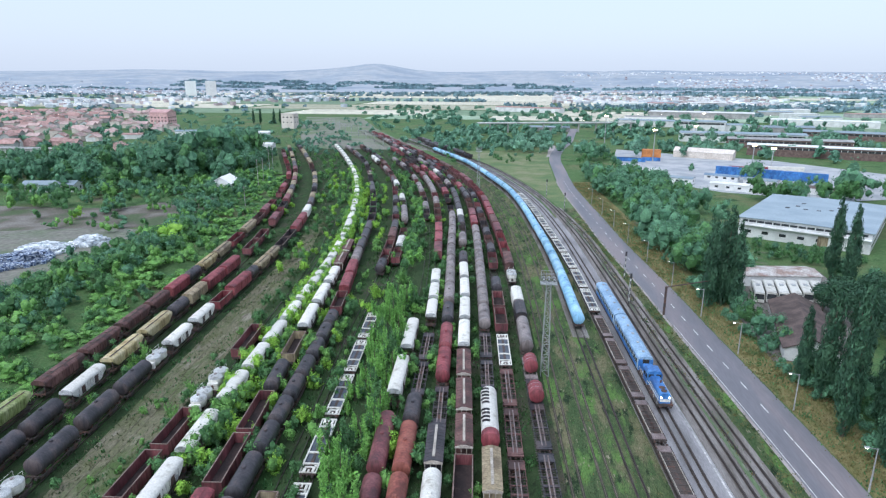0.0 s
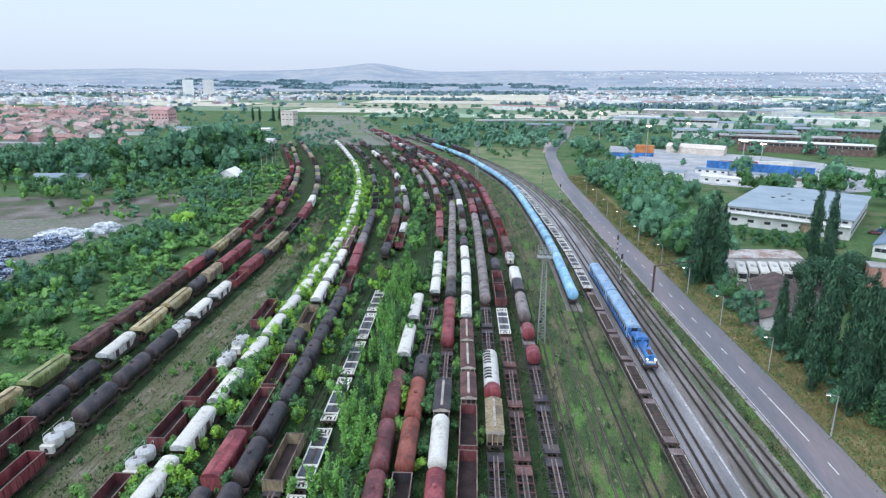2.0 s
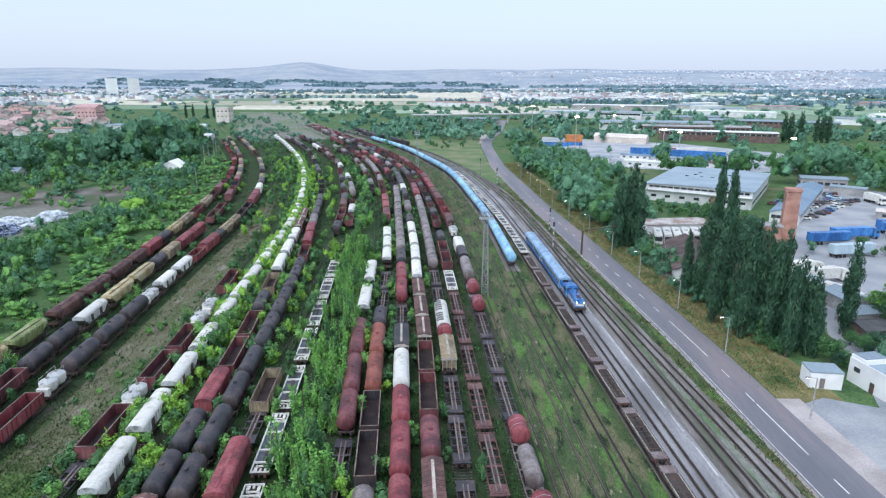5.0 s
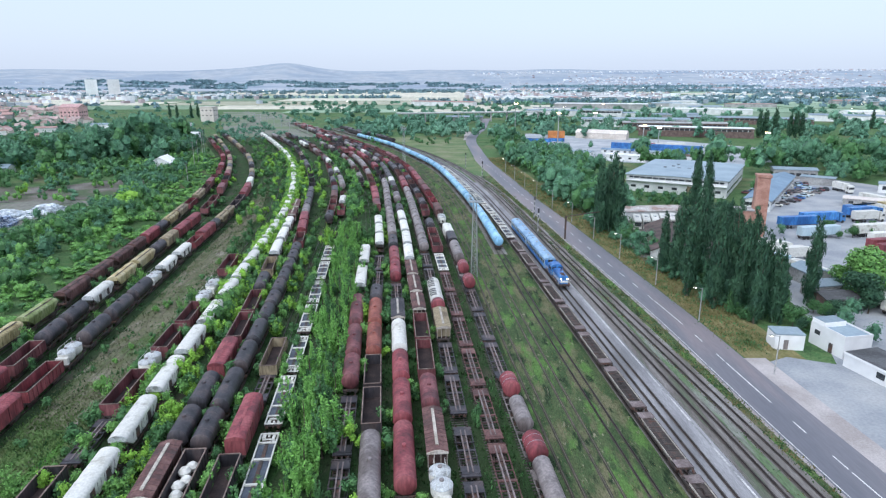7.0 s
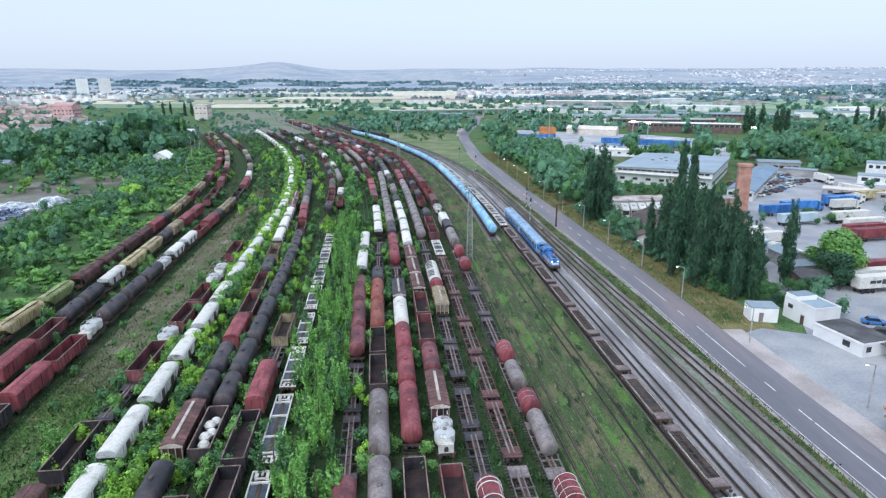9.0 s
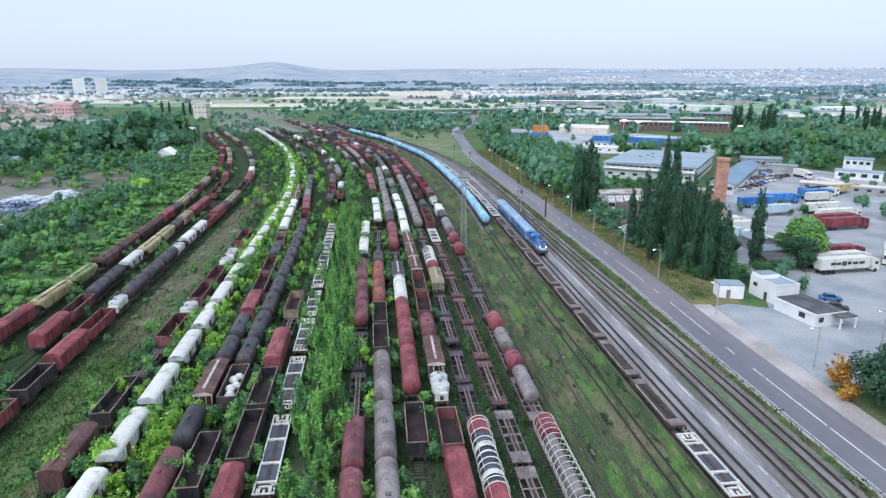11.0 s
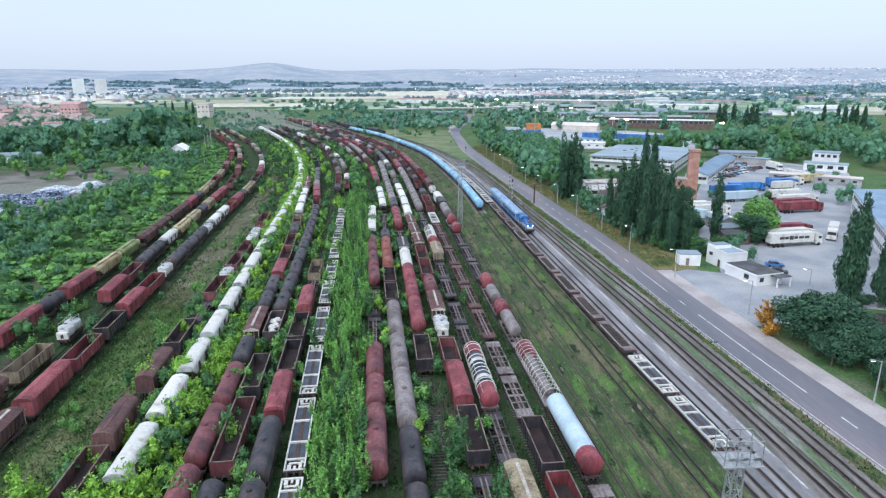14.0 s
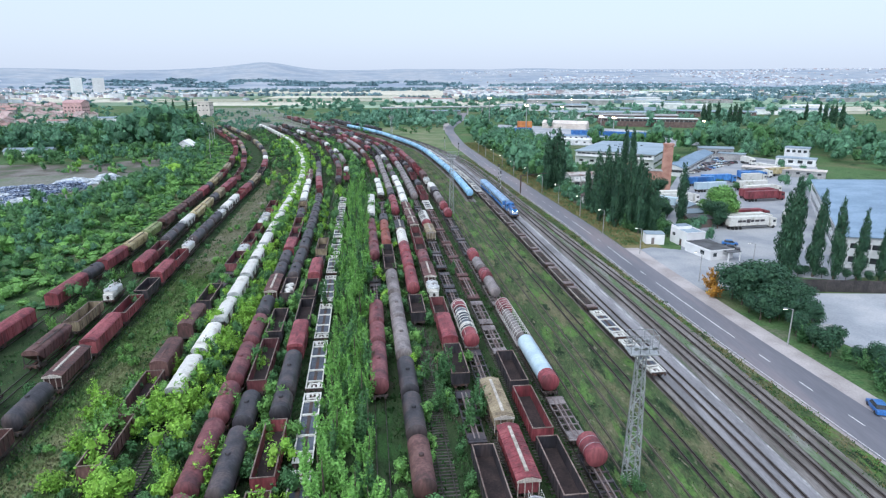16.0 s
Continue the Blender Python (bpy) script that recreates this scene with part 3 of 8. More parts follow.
band("side_road", curve([(409.5, 15.8), (433.7, 26.29), (459, 29.6), (476.1, 30.33)]), -3, curve([(409.5, 15.8), (433.7, 26.29), (459, 29.6), (476.1, 30.33)]), 3, 440, 520, 0.075, SHOULDER, "dusty side road joining the main road")
band("station_ground", curve([(476.4, -173.74), (611, -224.36), (879.3, -310.66)]), 0, curve([(451.9, -59.13), (584.2, -121.53), (847.1, -219.3)]), 0, 470, 860, 0.06, GRAVEL, "bare gravelly ground of the far station throat")


# ---- tracks ----
def railway(key, y0, y1, label, sleepers=True, rise=0.35):
    at = TRACK[key]
    t = thing("railway_track", label, "railway track", "yard tracks", "structure")
    for side in (-0.75, 0.75):
        path = run(lambda y, s=side: at(y) + s, y0, y1, 8)
        s = Shape()
        for h0, h1, w in ((rise - 0.16, rise, 0.05),):
            rings = [[(x - w, y, h0), (x + w, y, h0), (x + w, y, h1), (x - w, y, h1)] for x, y in path]
            s.loft(rings)
        part("rail", s, OLDRAIL if key in "drs" else RAIL, t)
        # Dark strip under each rail: rusty ballast with the rail's shade painted in.
        if key in "uvwx":
            part("rust_strip", Shape().strip(path, (-0.26, 0.26), rise - 0.152), DARKBROWN, t, "rust-dark ballast along the rail")
        if key in "rst":
            part("bare_edge", Shape().strip(path, (-0.2, 0.24), 0.064), DARKBROWN, t, "dark bare soil along the rail")
    if sleepers:
        s = Shape()
        y = y0 + 0.3
        end = min(y1, 170)
        while y < end:
            s.box(at(y), y, rise - 0.30, 2.5, 0.25, 0.12, turn=radians(heading(at, y)))
            y += 0.65
        tagged(part("sleepers", s, SLEEPER, t), kind="stuff")
    return t


for key in "abcefghijklmnopq":
    railway(key, -150, {"e": 215, "g": 188, "j": 415, "k": 440, "l": 440}.get(key, 640), "rusty siding under parked wagons", sleepers=key in "fmopq")
railway("d", 24, 420, "overgrown empty siding with dull rails", False, 0.11)
for key in "rs":
    railway(key, -150, 400, "empty siding half sunk in grass", False, 0.17)
railway("t", -150, 560, "siding that carries the blue tank train", False)
railway("u", -150, 560, "siding with a line of flat wagons", False)
for key in "vw":
    railway(key, -150, 560, "main line on grey stone ballast", False, 0.42)
railway("x", -150, 258, "side line next to the road", False, 0.38)


# ---- railway wagons: local +y along the track, z from the rail head ----
def bogie(parent, y, base=1.8, simple=False):
    s = Shape()
    for x in (-0.98, 0.98):
        s.box(x, y, 0.55, 0.12, base + 0.7, 0.26, b=0.02)
        s.box(x, y, 0.36, 0.14, 0.7, 0.2)
    s.box(0, y, 0.62, 2.0, 0.4, 0.22)
    for d in (-base / 2, base / 2):
        for x in (-0.75, 0.75):
            s.tube((x - 0.06, y + d, 0.46), (x + 0.06, y + d, 0.46), 0.46, n=8 if simple else 10)
        s.tube((-0.9, y + d, 0.46), (0.9, y + d, 0.46), 0.08, n=5)
    return part("bogie", s, STEEL, parent)


def buffers(parent, half):
    for e in (-1, 1):
        s = Shape()
        s.box(0, e * (half - 0.66), 1.02, 2.6, 0.16, 0.36)
        s.box(0, e * (half - 0.75), 1.0, 2.2, 0.1, 0.2)
        for x in (-0.87, 0.87):
            s.tube((x, e * (half - 0.6), 1.05), (x, e * (half - 0.08), 1.05), 0.1, n=8)
            s.tube((x, e * (half - 0.08), 1.05), (x, e * half, 1.05), 0.23, n=10)
        s.box(0, e * (half - 0.3), 0.98, 0.14, 0.5, 0.14)
        part("buffer_beam", s, STEEL, parent)


def running_gear(t, length, simple=False):
    if simple:
        s = Shape()
        s.box(0, 0, 1.02, 2.5, length - 1.3, 0.3)
        for e in (-1, 1):
            s.box(0, e * (length / 2 - 2.3), 0.5, 2.0, 2.4, 0.8, b=0.3)
            s.box(0, e * (length / 2 - 2.3), 0.06, 1.6, 1.8, 0.12)
            s.box(0, e * (length / 2 - 0.35), 1.05, 1.9, 0.7, 0.2)
        part("running_gear", s, STEEL, t)
        return
    s = Shape()
    s.box(0, 0, 1.02, 0.5, length - 1.3, 0.3)
    for x in (-1.25, 1.25):
        s.box(x, 0, 1.06, 0.1, length - 1.4, 0.22)
    part("underframe", s, STEEL, t)
    c = length / 2 - 2.3
    bogie(t, -c, simple=simple)
    bogie(t, c, simple=simple)
    if not simple:
        buffers(t, length / 2)


def tank_wagon(t, length, paint, simple):
    r, z = 1.48, 2.62
    body = length - 1.0
    part("tank", Shape().barrel(body, r, z), paint, t, smooth=True)
    s = Shape()
    for y in (-body / 2 + 1.3, -body / 6, body / 6, body / 2 - 1.3):
        s.along([(1.15, 1.15), (1.3, 2.3), (1.05, 1.75), (0.55, 1.32), (-0.55, 1.32), (-1.05, 1.75), (-1.3, 2.3), (-1.15, 1.15)], y - 0.12, y + 0.12)
    if not simple:
        part("saddle", s, STEEL, t, kind="stuff")
    if paint is PAINT["pale"]:
        part("tank_end", Shape().barrel(2.8, r + 0.02, z, -body / 2 + 1.38), PAINT["red"], t, "red tank end", smooth=True)
        return
    if simple:
        return
    d = Shape()
    d.spun([(0.34, -0.1), (0.34, 0.2), (0.29, 0.27), (0.1, 0.29)], 0, 0, z + r, n=12)
    part("dome", d, paint, t, smooth=True)
    for k in (-1, 1):
        h = Shape()
        h.loft([[((r + 0.012) * math.sin(i * math.tau / 20), k * body * 0.26 + q, z + (r + 0.025) * math.cos(i * math.tau / 20)) for i in range(20)] for q in (-0.06, 0.06)], False)
        part("band", h, paint, t)


def arched(w, z0, z1, rise, k=7):
    """Section with upright sides and an arched top."""
    top = [(w * math.cos(a), z1 + rise * math.sin(a)) for a in [math.pi * i / (k - 1) for i in range(k)]]
    return [(-w, z0), (w, z0)] + top


def box_wagon(t, length, paint, simple):
    body, w = length - 1.3, 1.38
    part("body", Shape().along(arched(w, 1.15, 3.45, 0.0, 2), -body / 2, body / 2), paint, t)
    part("roof", Shape().along([(x * 1.04, z) for x, z in arched(w, 3.40, 3.5, 0.62, 9)[2:]], -body / 2 - 0.1, body / 2 + 0.1), paint, t, smooth=True)
    s = Shape()
    n = int(body / 1.5)
    for i in range(n + 1):
        y = -body / 2 + 0.05 + (body - 0.1) * i / n
        for x in (-w - 0.03, w + 0.03):
            s.box(x, y, 2.3, 0.07, 0.1, 2.25)
    if simple:
        return
    part("side_rib", s, paint, t, kind="stuff")
    for x in (-w - 0.09, w + 0.09):
        d = part("sliding_door", Shape().box(x, 0, 2.3, 0.06, 2.6, 2.2, b=0.02), paint, t)
    part("roof_board", Shape().box(0, 0, 4.14, 0.4, body * 0.9, 0.04), paint, t)


def gondola_wagon(t, length, paint, simple):
    body, w, z0, z1 = length - 1.2, 1.40, 1.2, 3.15
    if simple:
        s = Shape()
        for x in (-w, w):
            s.box(x, 0, (z0 + z1) / 2, 0.12, body, z1 - z0)
        for y in (-body / 2 + 0.05, body / 2 - 0.05):
            s.box(0, y, (z0 + z1) / 2, 2 * w - 0.12, 0.1, z1 - z0)
        part("body", s, paint, t)
        part("floor", Shape().box(0, 0, z0 + 0.05, 2 * w - 0.12, body - 0.2, 0.1), STEEL, t)
        return
    for x in (-w, w):
        part("side_wall", Shape().box(x, 0, (z0 + z1) / 2, 0.08, body, z1 - z0), paint, t)
    for y in (-body / 2 + 0.04, body / 2 - 0.04):
        part("end_wall", Shape().box(0, y, (z0 + z1) / 2, 2 * w - 0.08, 0.08, z1 - z0), paint, t)
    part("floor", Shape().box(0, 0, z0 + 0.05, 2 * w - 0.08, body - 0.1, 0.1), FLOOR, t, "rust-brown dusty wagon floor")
    r = Shape()
    n = 9
    for i in range(n + 1):
        y = -body / 2 + 0.06 + (body - 0.12) * i / n
        for x in (-w - 0.09, w + 0.09):
            r.box(x, y, (z0 + z1) / 2, 0.1, 0.12, z1 - z0)
    part("side_rib", r, paint, t, kind="stuff")
    r = Shape()
    for x in (-w, w):
        r.box(x, 0, z1 + 0.05, 0.17, body + 0.1, 0.1)
    for y in (-body / 2, body / 2):
        r.box(0, y, z1 + 0.05, 2 * w - 0.17, 0.15, 0.1)
    part("top_rail", r, RIM, t, "worn top rail")


def hopper_wagon(t, length, paint, simple):
    """Grain hopper: rounded roof, sloped ends over open platforms."""
    half, w = (length / 2 - 0.7, 1.42) if paint is not PAINT["white"] else (length / 2 - 1.15, 1.3)
    def ring(y, z0, wid):
        return [(-wid, y, z0), (wid, y, z0)] + [(w * math.cos(a), y, 3.35 + 0.62 * math.sin(a)) for a in [math.pi * i / 8 for i in range(9)]]
    part("body", Shape().loft([ring(-half, 3.0, w), ring(-half + 1.9, 1.45, w * 0.92), ring(half - 1.9, 1.45, w * 0.92), ring(half, 3.0, w)]), PAINT["bone"] if paint is PAINT["white"] else paint, t, smooth=True)
    if paint is PAINT["white"]:
        r = random.Random(int(length * 10) + len(templates))
        stations = [-half + 0.1 + (2 * half - 0.2) * i / 21 for i in range(22)]
        rings = []
        for y in stations:
            lean = max(0.0, (abs(y) - half + 1.9) / 1.9) * 1.4
            low = (max(r.uniform(1.5, 1.75) + (r.random() < 0.16) * 0.9, 1.55 + lean), max(r.uniform(1.5, 1.75) + (r.random() < 0.16) * 0.9, 1.55 + lean))
            top = r.uniform(-0.025, 0.025)
            arc = [((w + 0.05) * math.cos(a), y + r.uniform(-0.03, 0.03), 3.38 + top + (0.66 + top) * math.sin(a)) for a in [math.pi * i / 8 for i in range(9)]]
            rings.append([(w + 0.03, y, low[0]), *arc, (-w - 0.03, y, low[1]), (-w + 0.04, y, low[1] + 0.05), *[(x * 0.96, q, z - 0.06) for x, q, z in reversed(arc)], (w - 0.04, y, low[0] + 0.05)])
        part("ragged_coat", Shape().loft(rings), paint, t, "peeling ragged white coating", smooth=True)
        # Dark panels stand in for the openings' shaded insides.
        for y in () if simple else (-half * 0.4, half * 0.35):
            for x in (-w - 0.07, w + 0.07):
                part("opening", Shape().box(x, y, 2.45, 0.07, 1.1, 1.5), STEEL, t, "dark square opening")
        paint = PAINT["grey"]
    if simple:
        return
    s = Shape()
    for i in range(9):
        y = -half + 1.9 + (2 * half - 3.8) * i / 8
        for x in (-1, 1):
            s.loft([[(x * (w * 0.92 + 0.02), y - 0.05, 1.5), (x * (w * 0.92 + 0.02), y + 0.05, 1.5), (x * (w * 0.92 + 0.1), y + 0.05, 1.5), (x * (w * 0.92 + 0.1), y - 0.05, 1.5)],
                    [(x * (w + 0.01), y - 0.05, 3.3), (x * (w + 0.01), y + 0.05, 3.3), (x * (w + 0.09), y + 0.05, 3.3), (x * (w + 0.09), y - 0.05, 3.3)]])
    part("side_rib", s, paint, t, kind="stuff")
    c = Shape()
    for y in (-half * 0.5, 0, half * 0.5):
        c.loft([[(-0.9, y - 1.3, 1.5), (0.9, y - 1.3, 1.5), (0.9, y + 1.3, 1.5), (-0.9, y + 1.3, 1.5)], [(-0.35, y - 0.4, 0.7), (0.35, y - 0.4, 0.7), (0.35, y + 0.4, 0.7), (-0.35, y + 0.4, 0.7)]])
    part("chute", c, STEEL, t, kind="stuff")
    e = Shape()
    for k in (-1, 1):
        for x in (-1.2, 1.2):
            e.box(x, k * (half - 0.06), 2.1, 0.14, 0.14, 1.9)
        e.box(0, k * (half - 0.06), 1.2, 2.4, 0.14, 0.14)
    part("end_frame", e, STEEL, t, kind="stuff")
    if paint is PAINT["grey"]:
        return
    for y in (-half * 0.45, half * 0.45):
        part("hatch", Shape().box(0, y, 4.0, 0.6, 1.0, 0.16, b=0.1), paint, t)
    part("walkway", Shape().box(0.55, 0, 3.98, 0.3, 2 * half * 0.92, 0.05), STEEL, t)


def covered_wagon(t, length, paint, simple):
    """Low-pitched roof with a long pale loading hatch along its middle."""
    half, w = length / 2 - 0.6, 1.42
    part("body", Shape().loft([[(-w * 0.8, y, 1.4), (w * 0.8, y, 1.4), (w, y, 3.5), (-w, y, 3.5)] for y in (-half + 0.5, half - 0.5)]), paint, t)
    part("roof", Shape().along([(-w - 0.1, 3.5), (w + 0.1, 3.5), (w + 0.1, 3.62), (0.35, 3.98), (-0.35, 3.98), (-w - 0.1, 3.62)], -half, half), paint, t)
    part("roof_hatch", Shape().box(0, 0, 4.05, 0.42, 2 * half * 0.82, 0.16, b=0.05), HATCH, t, "long pale roof hatch")
    s = Shape()
    n = 10
    for i in range(n + 1):
        y = -half + 0.5 + (2 * half - 1.0) * i / n
        for x in (-1, 1):
            s.loft([[(x * w * 0.8, y - 0.05, 1.4), (x * (w * 0.8 + 0.09), y - 0.05, 1.4), (x * (w * 0.8 + 0.09), y + 0.05, 1.4), (x * w * 0.8, y + 0.05, 1.4)],
                    [(x * w, y - 0.05, 3.5), (x * (w + 0.09), y - 0.05, 3.5), (x * (w + 0.09), y + 0.05, 3.5), (x * w, y + 0.05, 3.5)]])
    part("side_rib", s, paint, t, kind="stuff")
    e = Shape()
    for k in (-1, 1):
        for x in (-1.3, -0.45, 0.45, 1.3):
            e.box(x, k * (half - 0.1), 2.35, 0.1, 0.1, 2.3)
    part("end_post", e, PALEFRAME, t, kind="stuff")
    for k in (-1, 1):
        part("end_arch", Shape().along([(-w - 0.06, 3.3), (w + 0.06, 3.3), (w + 0.06, 3.56), (0.35, 3.92), (-0.35, 3.92), (-w - 0.06, 3.56)], k * (half + 0.03) - 0.06, k * (half + 0.03) + 0.06), PALEFRAME, t, "cream end frame")
    if simple:
        return
    r = Shape()
    for i in range(12):
        y = -half + 0.2 + (2 * half - 0.4) * i / 11
        for x in (-1, 1):
            r.loft([[(x * 0.36, y - 0.03, 3.985), (x * 0.36, y + 0.03, 3.985), (x * 0.36, y + 0.03, 4.02), (x * 0.36, y - 0.03, 4.02)],
                    [(x * (w + 0.1), y - 0.03, 3.625), (x * (w + 0.1), y + 0.03, 3.625), (x * (w + 0.1), y + 0.03, 3.66), (x * (w + 0.1), y - 0.03, 3.66)]])
    part("roof_seam", r, paint, t, kind="stuff")


def flat_wagon(t, length, paint, simple):
    """Skeleton container wagon: sills, cross bars and a few deck plates."""
    half = length / 2 - 0.6
    s = Shape()
    for x in (-1.25, 1.25):
        s.box(x, 0, 1.14, 0.13, 2 * half, 0.26)
    if paint is PAINT["bone"] or simple:
        for x in (-0.3, 0.3):
            s.box(x, 0, 1.16, 0.14, 2 * half, 0.34)
    else:
        for x in (-0.32, 0.32):
            part("centre_sill", Shape().box(x, 0, 1.20, 0.2, 2 * half - 1.2, 0.42), SPINE, t, "worn pale centre sill")
    n = max(4, int(length / 1.9))
    for i in range(n + 1):
        y = -half + 2 * half * i / n
        s.box(0, y, 1.24, 2.66, 0.16 if i % 3 else 0.42, 0.16)
    for x in (-1.28, 1.28):
        for i in range(4):
            s.box(x, -half + 0.6 + (2 * half - 1.2) * i / 3, 1.38, 0.14, 0.2, 0.2)
    for y in (-half + 1.1, half - 1.1):
        s.box(0, y, 1.32, 2.6, 1.7, 0.05)
    part("frame", s, paint, t)


def container_wagon(t, length, paint, simple):
    """Container wagon: pale sills and cross bars round sunken blue-black floor panels, cluttered end platforms."""
    half = length / 2 - 0.6
    s = Shape()
    for x in (-1.26, 1.26):
        s.box(x, 0, 1.18, 0.2, 2 * half, 0.3, b=0.03)
    for y, w in ((-half + 0.12, 0.24), (-half + 2.3, 0.3), (-half * 0.3, 0.34), (half * 0.3, 0.34), (half - 2.3, 0.3), (half - 0.12, 0.24)):
        s.box(0, y, 1.2, 2.36, w, 0.24)
    part("frame", s, paint, t)
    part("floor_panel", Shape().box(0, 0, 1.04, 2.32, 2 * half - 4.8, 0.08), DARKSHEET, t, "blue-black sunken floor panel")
    for e in (-1, 1):
        c = Shape()
        for x, d, w, h in ((-0.72, 0.75, 0.5, 0.9), (0.7, 0.95, 0.42, 1.1), (0, 0.6, 0.3, 0.6), (-0.1, 1.5, 1.5, 0.28), (0.85, 1.75, 0.4, 0.3)):
            c.box(x, e * (half - d), 1.16, w, h, 0.2, b=0.04)
        part("end_fitting", c, paint, t)
    if not simple:
        for x in (-1.28, 1.28):
            part("twist_lock", Shape().box(x, -half * 0.62, 1.4, 0.16, 0.24, 0.16), paint, t)


def deck_wagon(t, length, paint, simple):
    """Flat wagon with pale end platforms and sills round a dark sunken deck."""
    half = length / 2 - 0.6
    for e in (-1, 1):
        part("end_platform", Shape().box(0, e * (half - 0.8), 1.27, 2.16, 1.6, 0.12, b=0.03), SPINE, t, "worn grey-brown end platform")
    for x in (-1.03, 1.03):
        part("side_sill", Shape().box(x, 0, 1.2, 0.1, 2 * half - 3.2, 0.24), HATCH, t, "worn pale side sill")
    part("deck", Shape().box(0, 0, 1.12, 1.94, 2 * half - 3.2, 0.1), DARKBROWN, t, "dark sunken deck")
    c = Shape()
    for k in range(7):
        c.box(0, -half + 2.4 + (2 * half - 4.8) * k / 6, 1.2, 1.94, 0.14, 0.1)
    part("cross_bar", c, STEEL, t, kind="stuff")


def silo_wagon(t, length, paint, simple):
    """Short cement wagon with two upright drums under low cone tops and a small end cabinet."""
    for y in (-1.15, 1.45):
        b = part("silo", Shape().spun([(0.6, 1.1), (1.2, 1.5), (1.42, 1.9), (1.45, 2.9), (1.43, 3.05)], 0, y, 0, n=24), paint, t, smooth=True)
        part("silo_top", Shape().spun([(1.45, 3.0), (1.46, 3.07), (1.30, 3.22), (0.55, 3.55), (0.2, 3.62), (0.05, 3.62)], 0, y, 0, n=24), PAINT["bone"], b, "mottled grey cone top")
        part("silo_lid", Shape().spun([(0.3, 3.55), (0.3, 3.78), (0.1, 3.82)], 0, y, 0, n=10), PAINT["grey"], b)
    k = Shape()
    k.box(0, -length / 2 + 1.0, 1.85, 2.1, 0.7, 1.3, b=0.05)
    part("cabinet", k, paint, t, "white end cabinet")
    # A dark sheet shows the shade inside the cabinet's arch.
    part("cabinet_opening", Shape().along([(-0.3, 1.4), (0.3, 1.4), (0.3, 1.95), (0.15, 2.2), (-0.15, 2.2), (-0.3, 1.95)], -length / 2 + 0.62, -length / 2 + 0.66), STEEL, t, "dark arched opening")
    r = Shape()
    for x in (-0.75, 0.75):
        r.tube((x, -2.4, 4.1), (x, 2.6, 4.1), 0.025, n=5)
        for y in (-2.4, 0.1, 2.6):
            r.tube((x, y, 3.3), (x, y, 4.1), 0.025, n=5)
    part("guard_rail", r, PAINT["white"], t)


def hoop_wagon(t, length, paint, simple):
    """Red tank ends on a long wagon, with white hoops standing over the middle."""
    r, z, body = 1.32, 2.5, length - 1.6
    sparse = paint is PAINT["white"]
    part("deck", Shape().box(0, 0, 1.25, 2.7, body, 0.14, b=0.02), PAINT["grey"], t, "grey sheet deck")
    if sparse:
        part("tank", Shape().barrel(body * 0.62, r - 0.12, z - 0.1), DARKSHEET, t, "blue-black tank under the hoops", smooth=True)
    else:
        part("tank", Shape().barrel(body * 0.7, r - 0.45, z - 0.4), PAINT["grey"], t, "dusty grey tank under the hoops", smooth=True)
    for e in (-1, 1) if sparse else (1,):
        part("tank_end", Shape().barrel(4.0, r + 0.14, z, e * (body / 2 - 1.9)), PAINT["red"], t, "red tank end", smooth=True)
    def hoop(y, thick, wide):
        h = Shape()
        turn = [math.pi * (k / 12 * 1.36 - 0.18) for k in range(13)]
        if wide > 0.2:
            ring = lambda q, d: [((1.5 + d) * math.cos(a), q, 2.4 + (1.56 + d) * math.sin(a)) for a in turn] + [((1.45 + d) * math.cos(a), q, 2.4 + (1.51 + d) * math.sin(a)) for a in reversed(turn)]
            h.loft([ring(y - wide / 2, 0), ring(y + wide / 2, 0)])
        else:
            h.loft([[((1.56 + thick * math.cos(c)) * math.cos(a), y + thick * math.sin(c), 2.4 + (1.62 + thick * math.cos(c)) * math.sin(a)) for c in [k * math.tau / 5 for k in range(5)]] for a in turn])
        part("hoop", h, PAINT["white"], t, "white steel hoop" if wide < 0.2 else "broad white sheet hoop")
    if sparse:
        for y, wide in ((-5.6, 0), (-4.6, 0), (-3.6, 0.9), (-2.2, 0), (-1.0, 0), (0.4, 0.3), (2.0, 1.0), (3.4, 0), (5.2, 0), (7.4, 0), (8.2, 0)):
            hoop(y, 0.075, wide)
    else:
        for k in range(15):
            hoop(-body / 2 + 0.5 + (body - 1.0) * k / 14, 0.045, 0)
    g = Shape()
    for x, zz in ((-1.05, 3.6), (1.05, 3.6), (-1.5, 2.5), (1.5, 2.5)):
        g.tube((x, -body / 2 + 0.6, zz), (x, body / 2 - 0.6, zz), 0.03, n=5)
    part("stringer", g, PAINT["white"], t, kind="stuff")


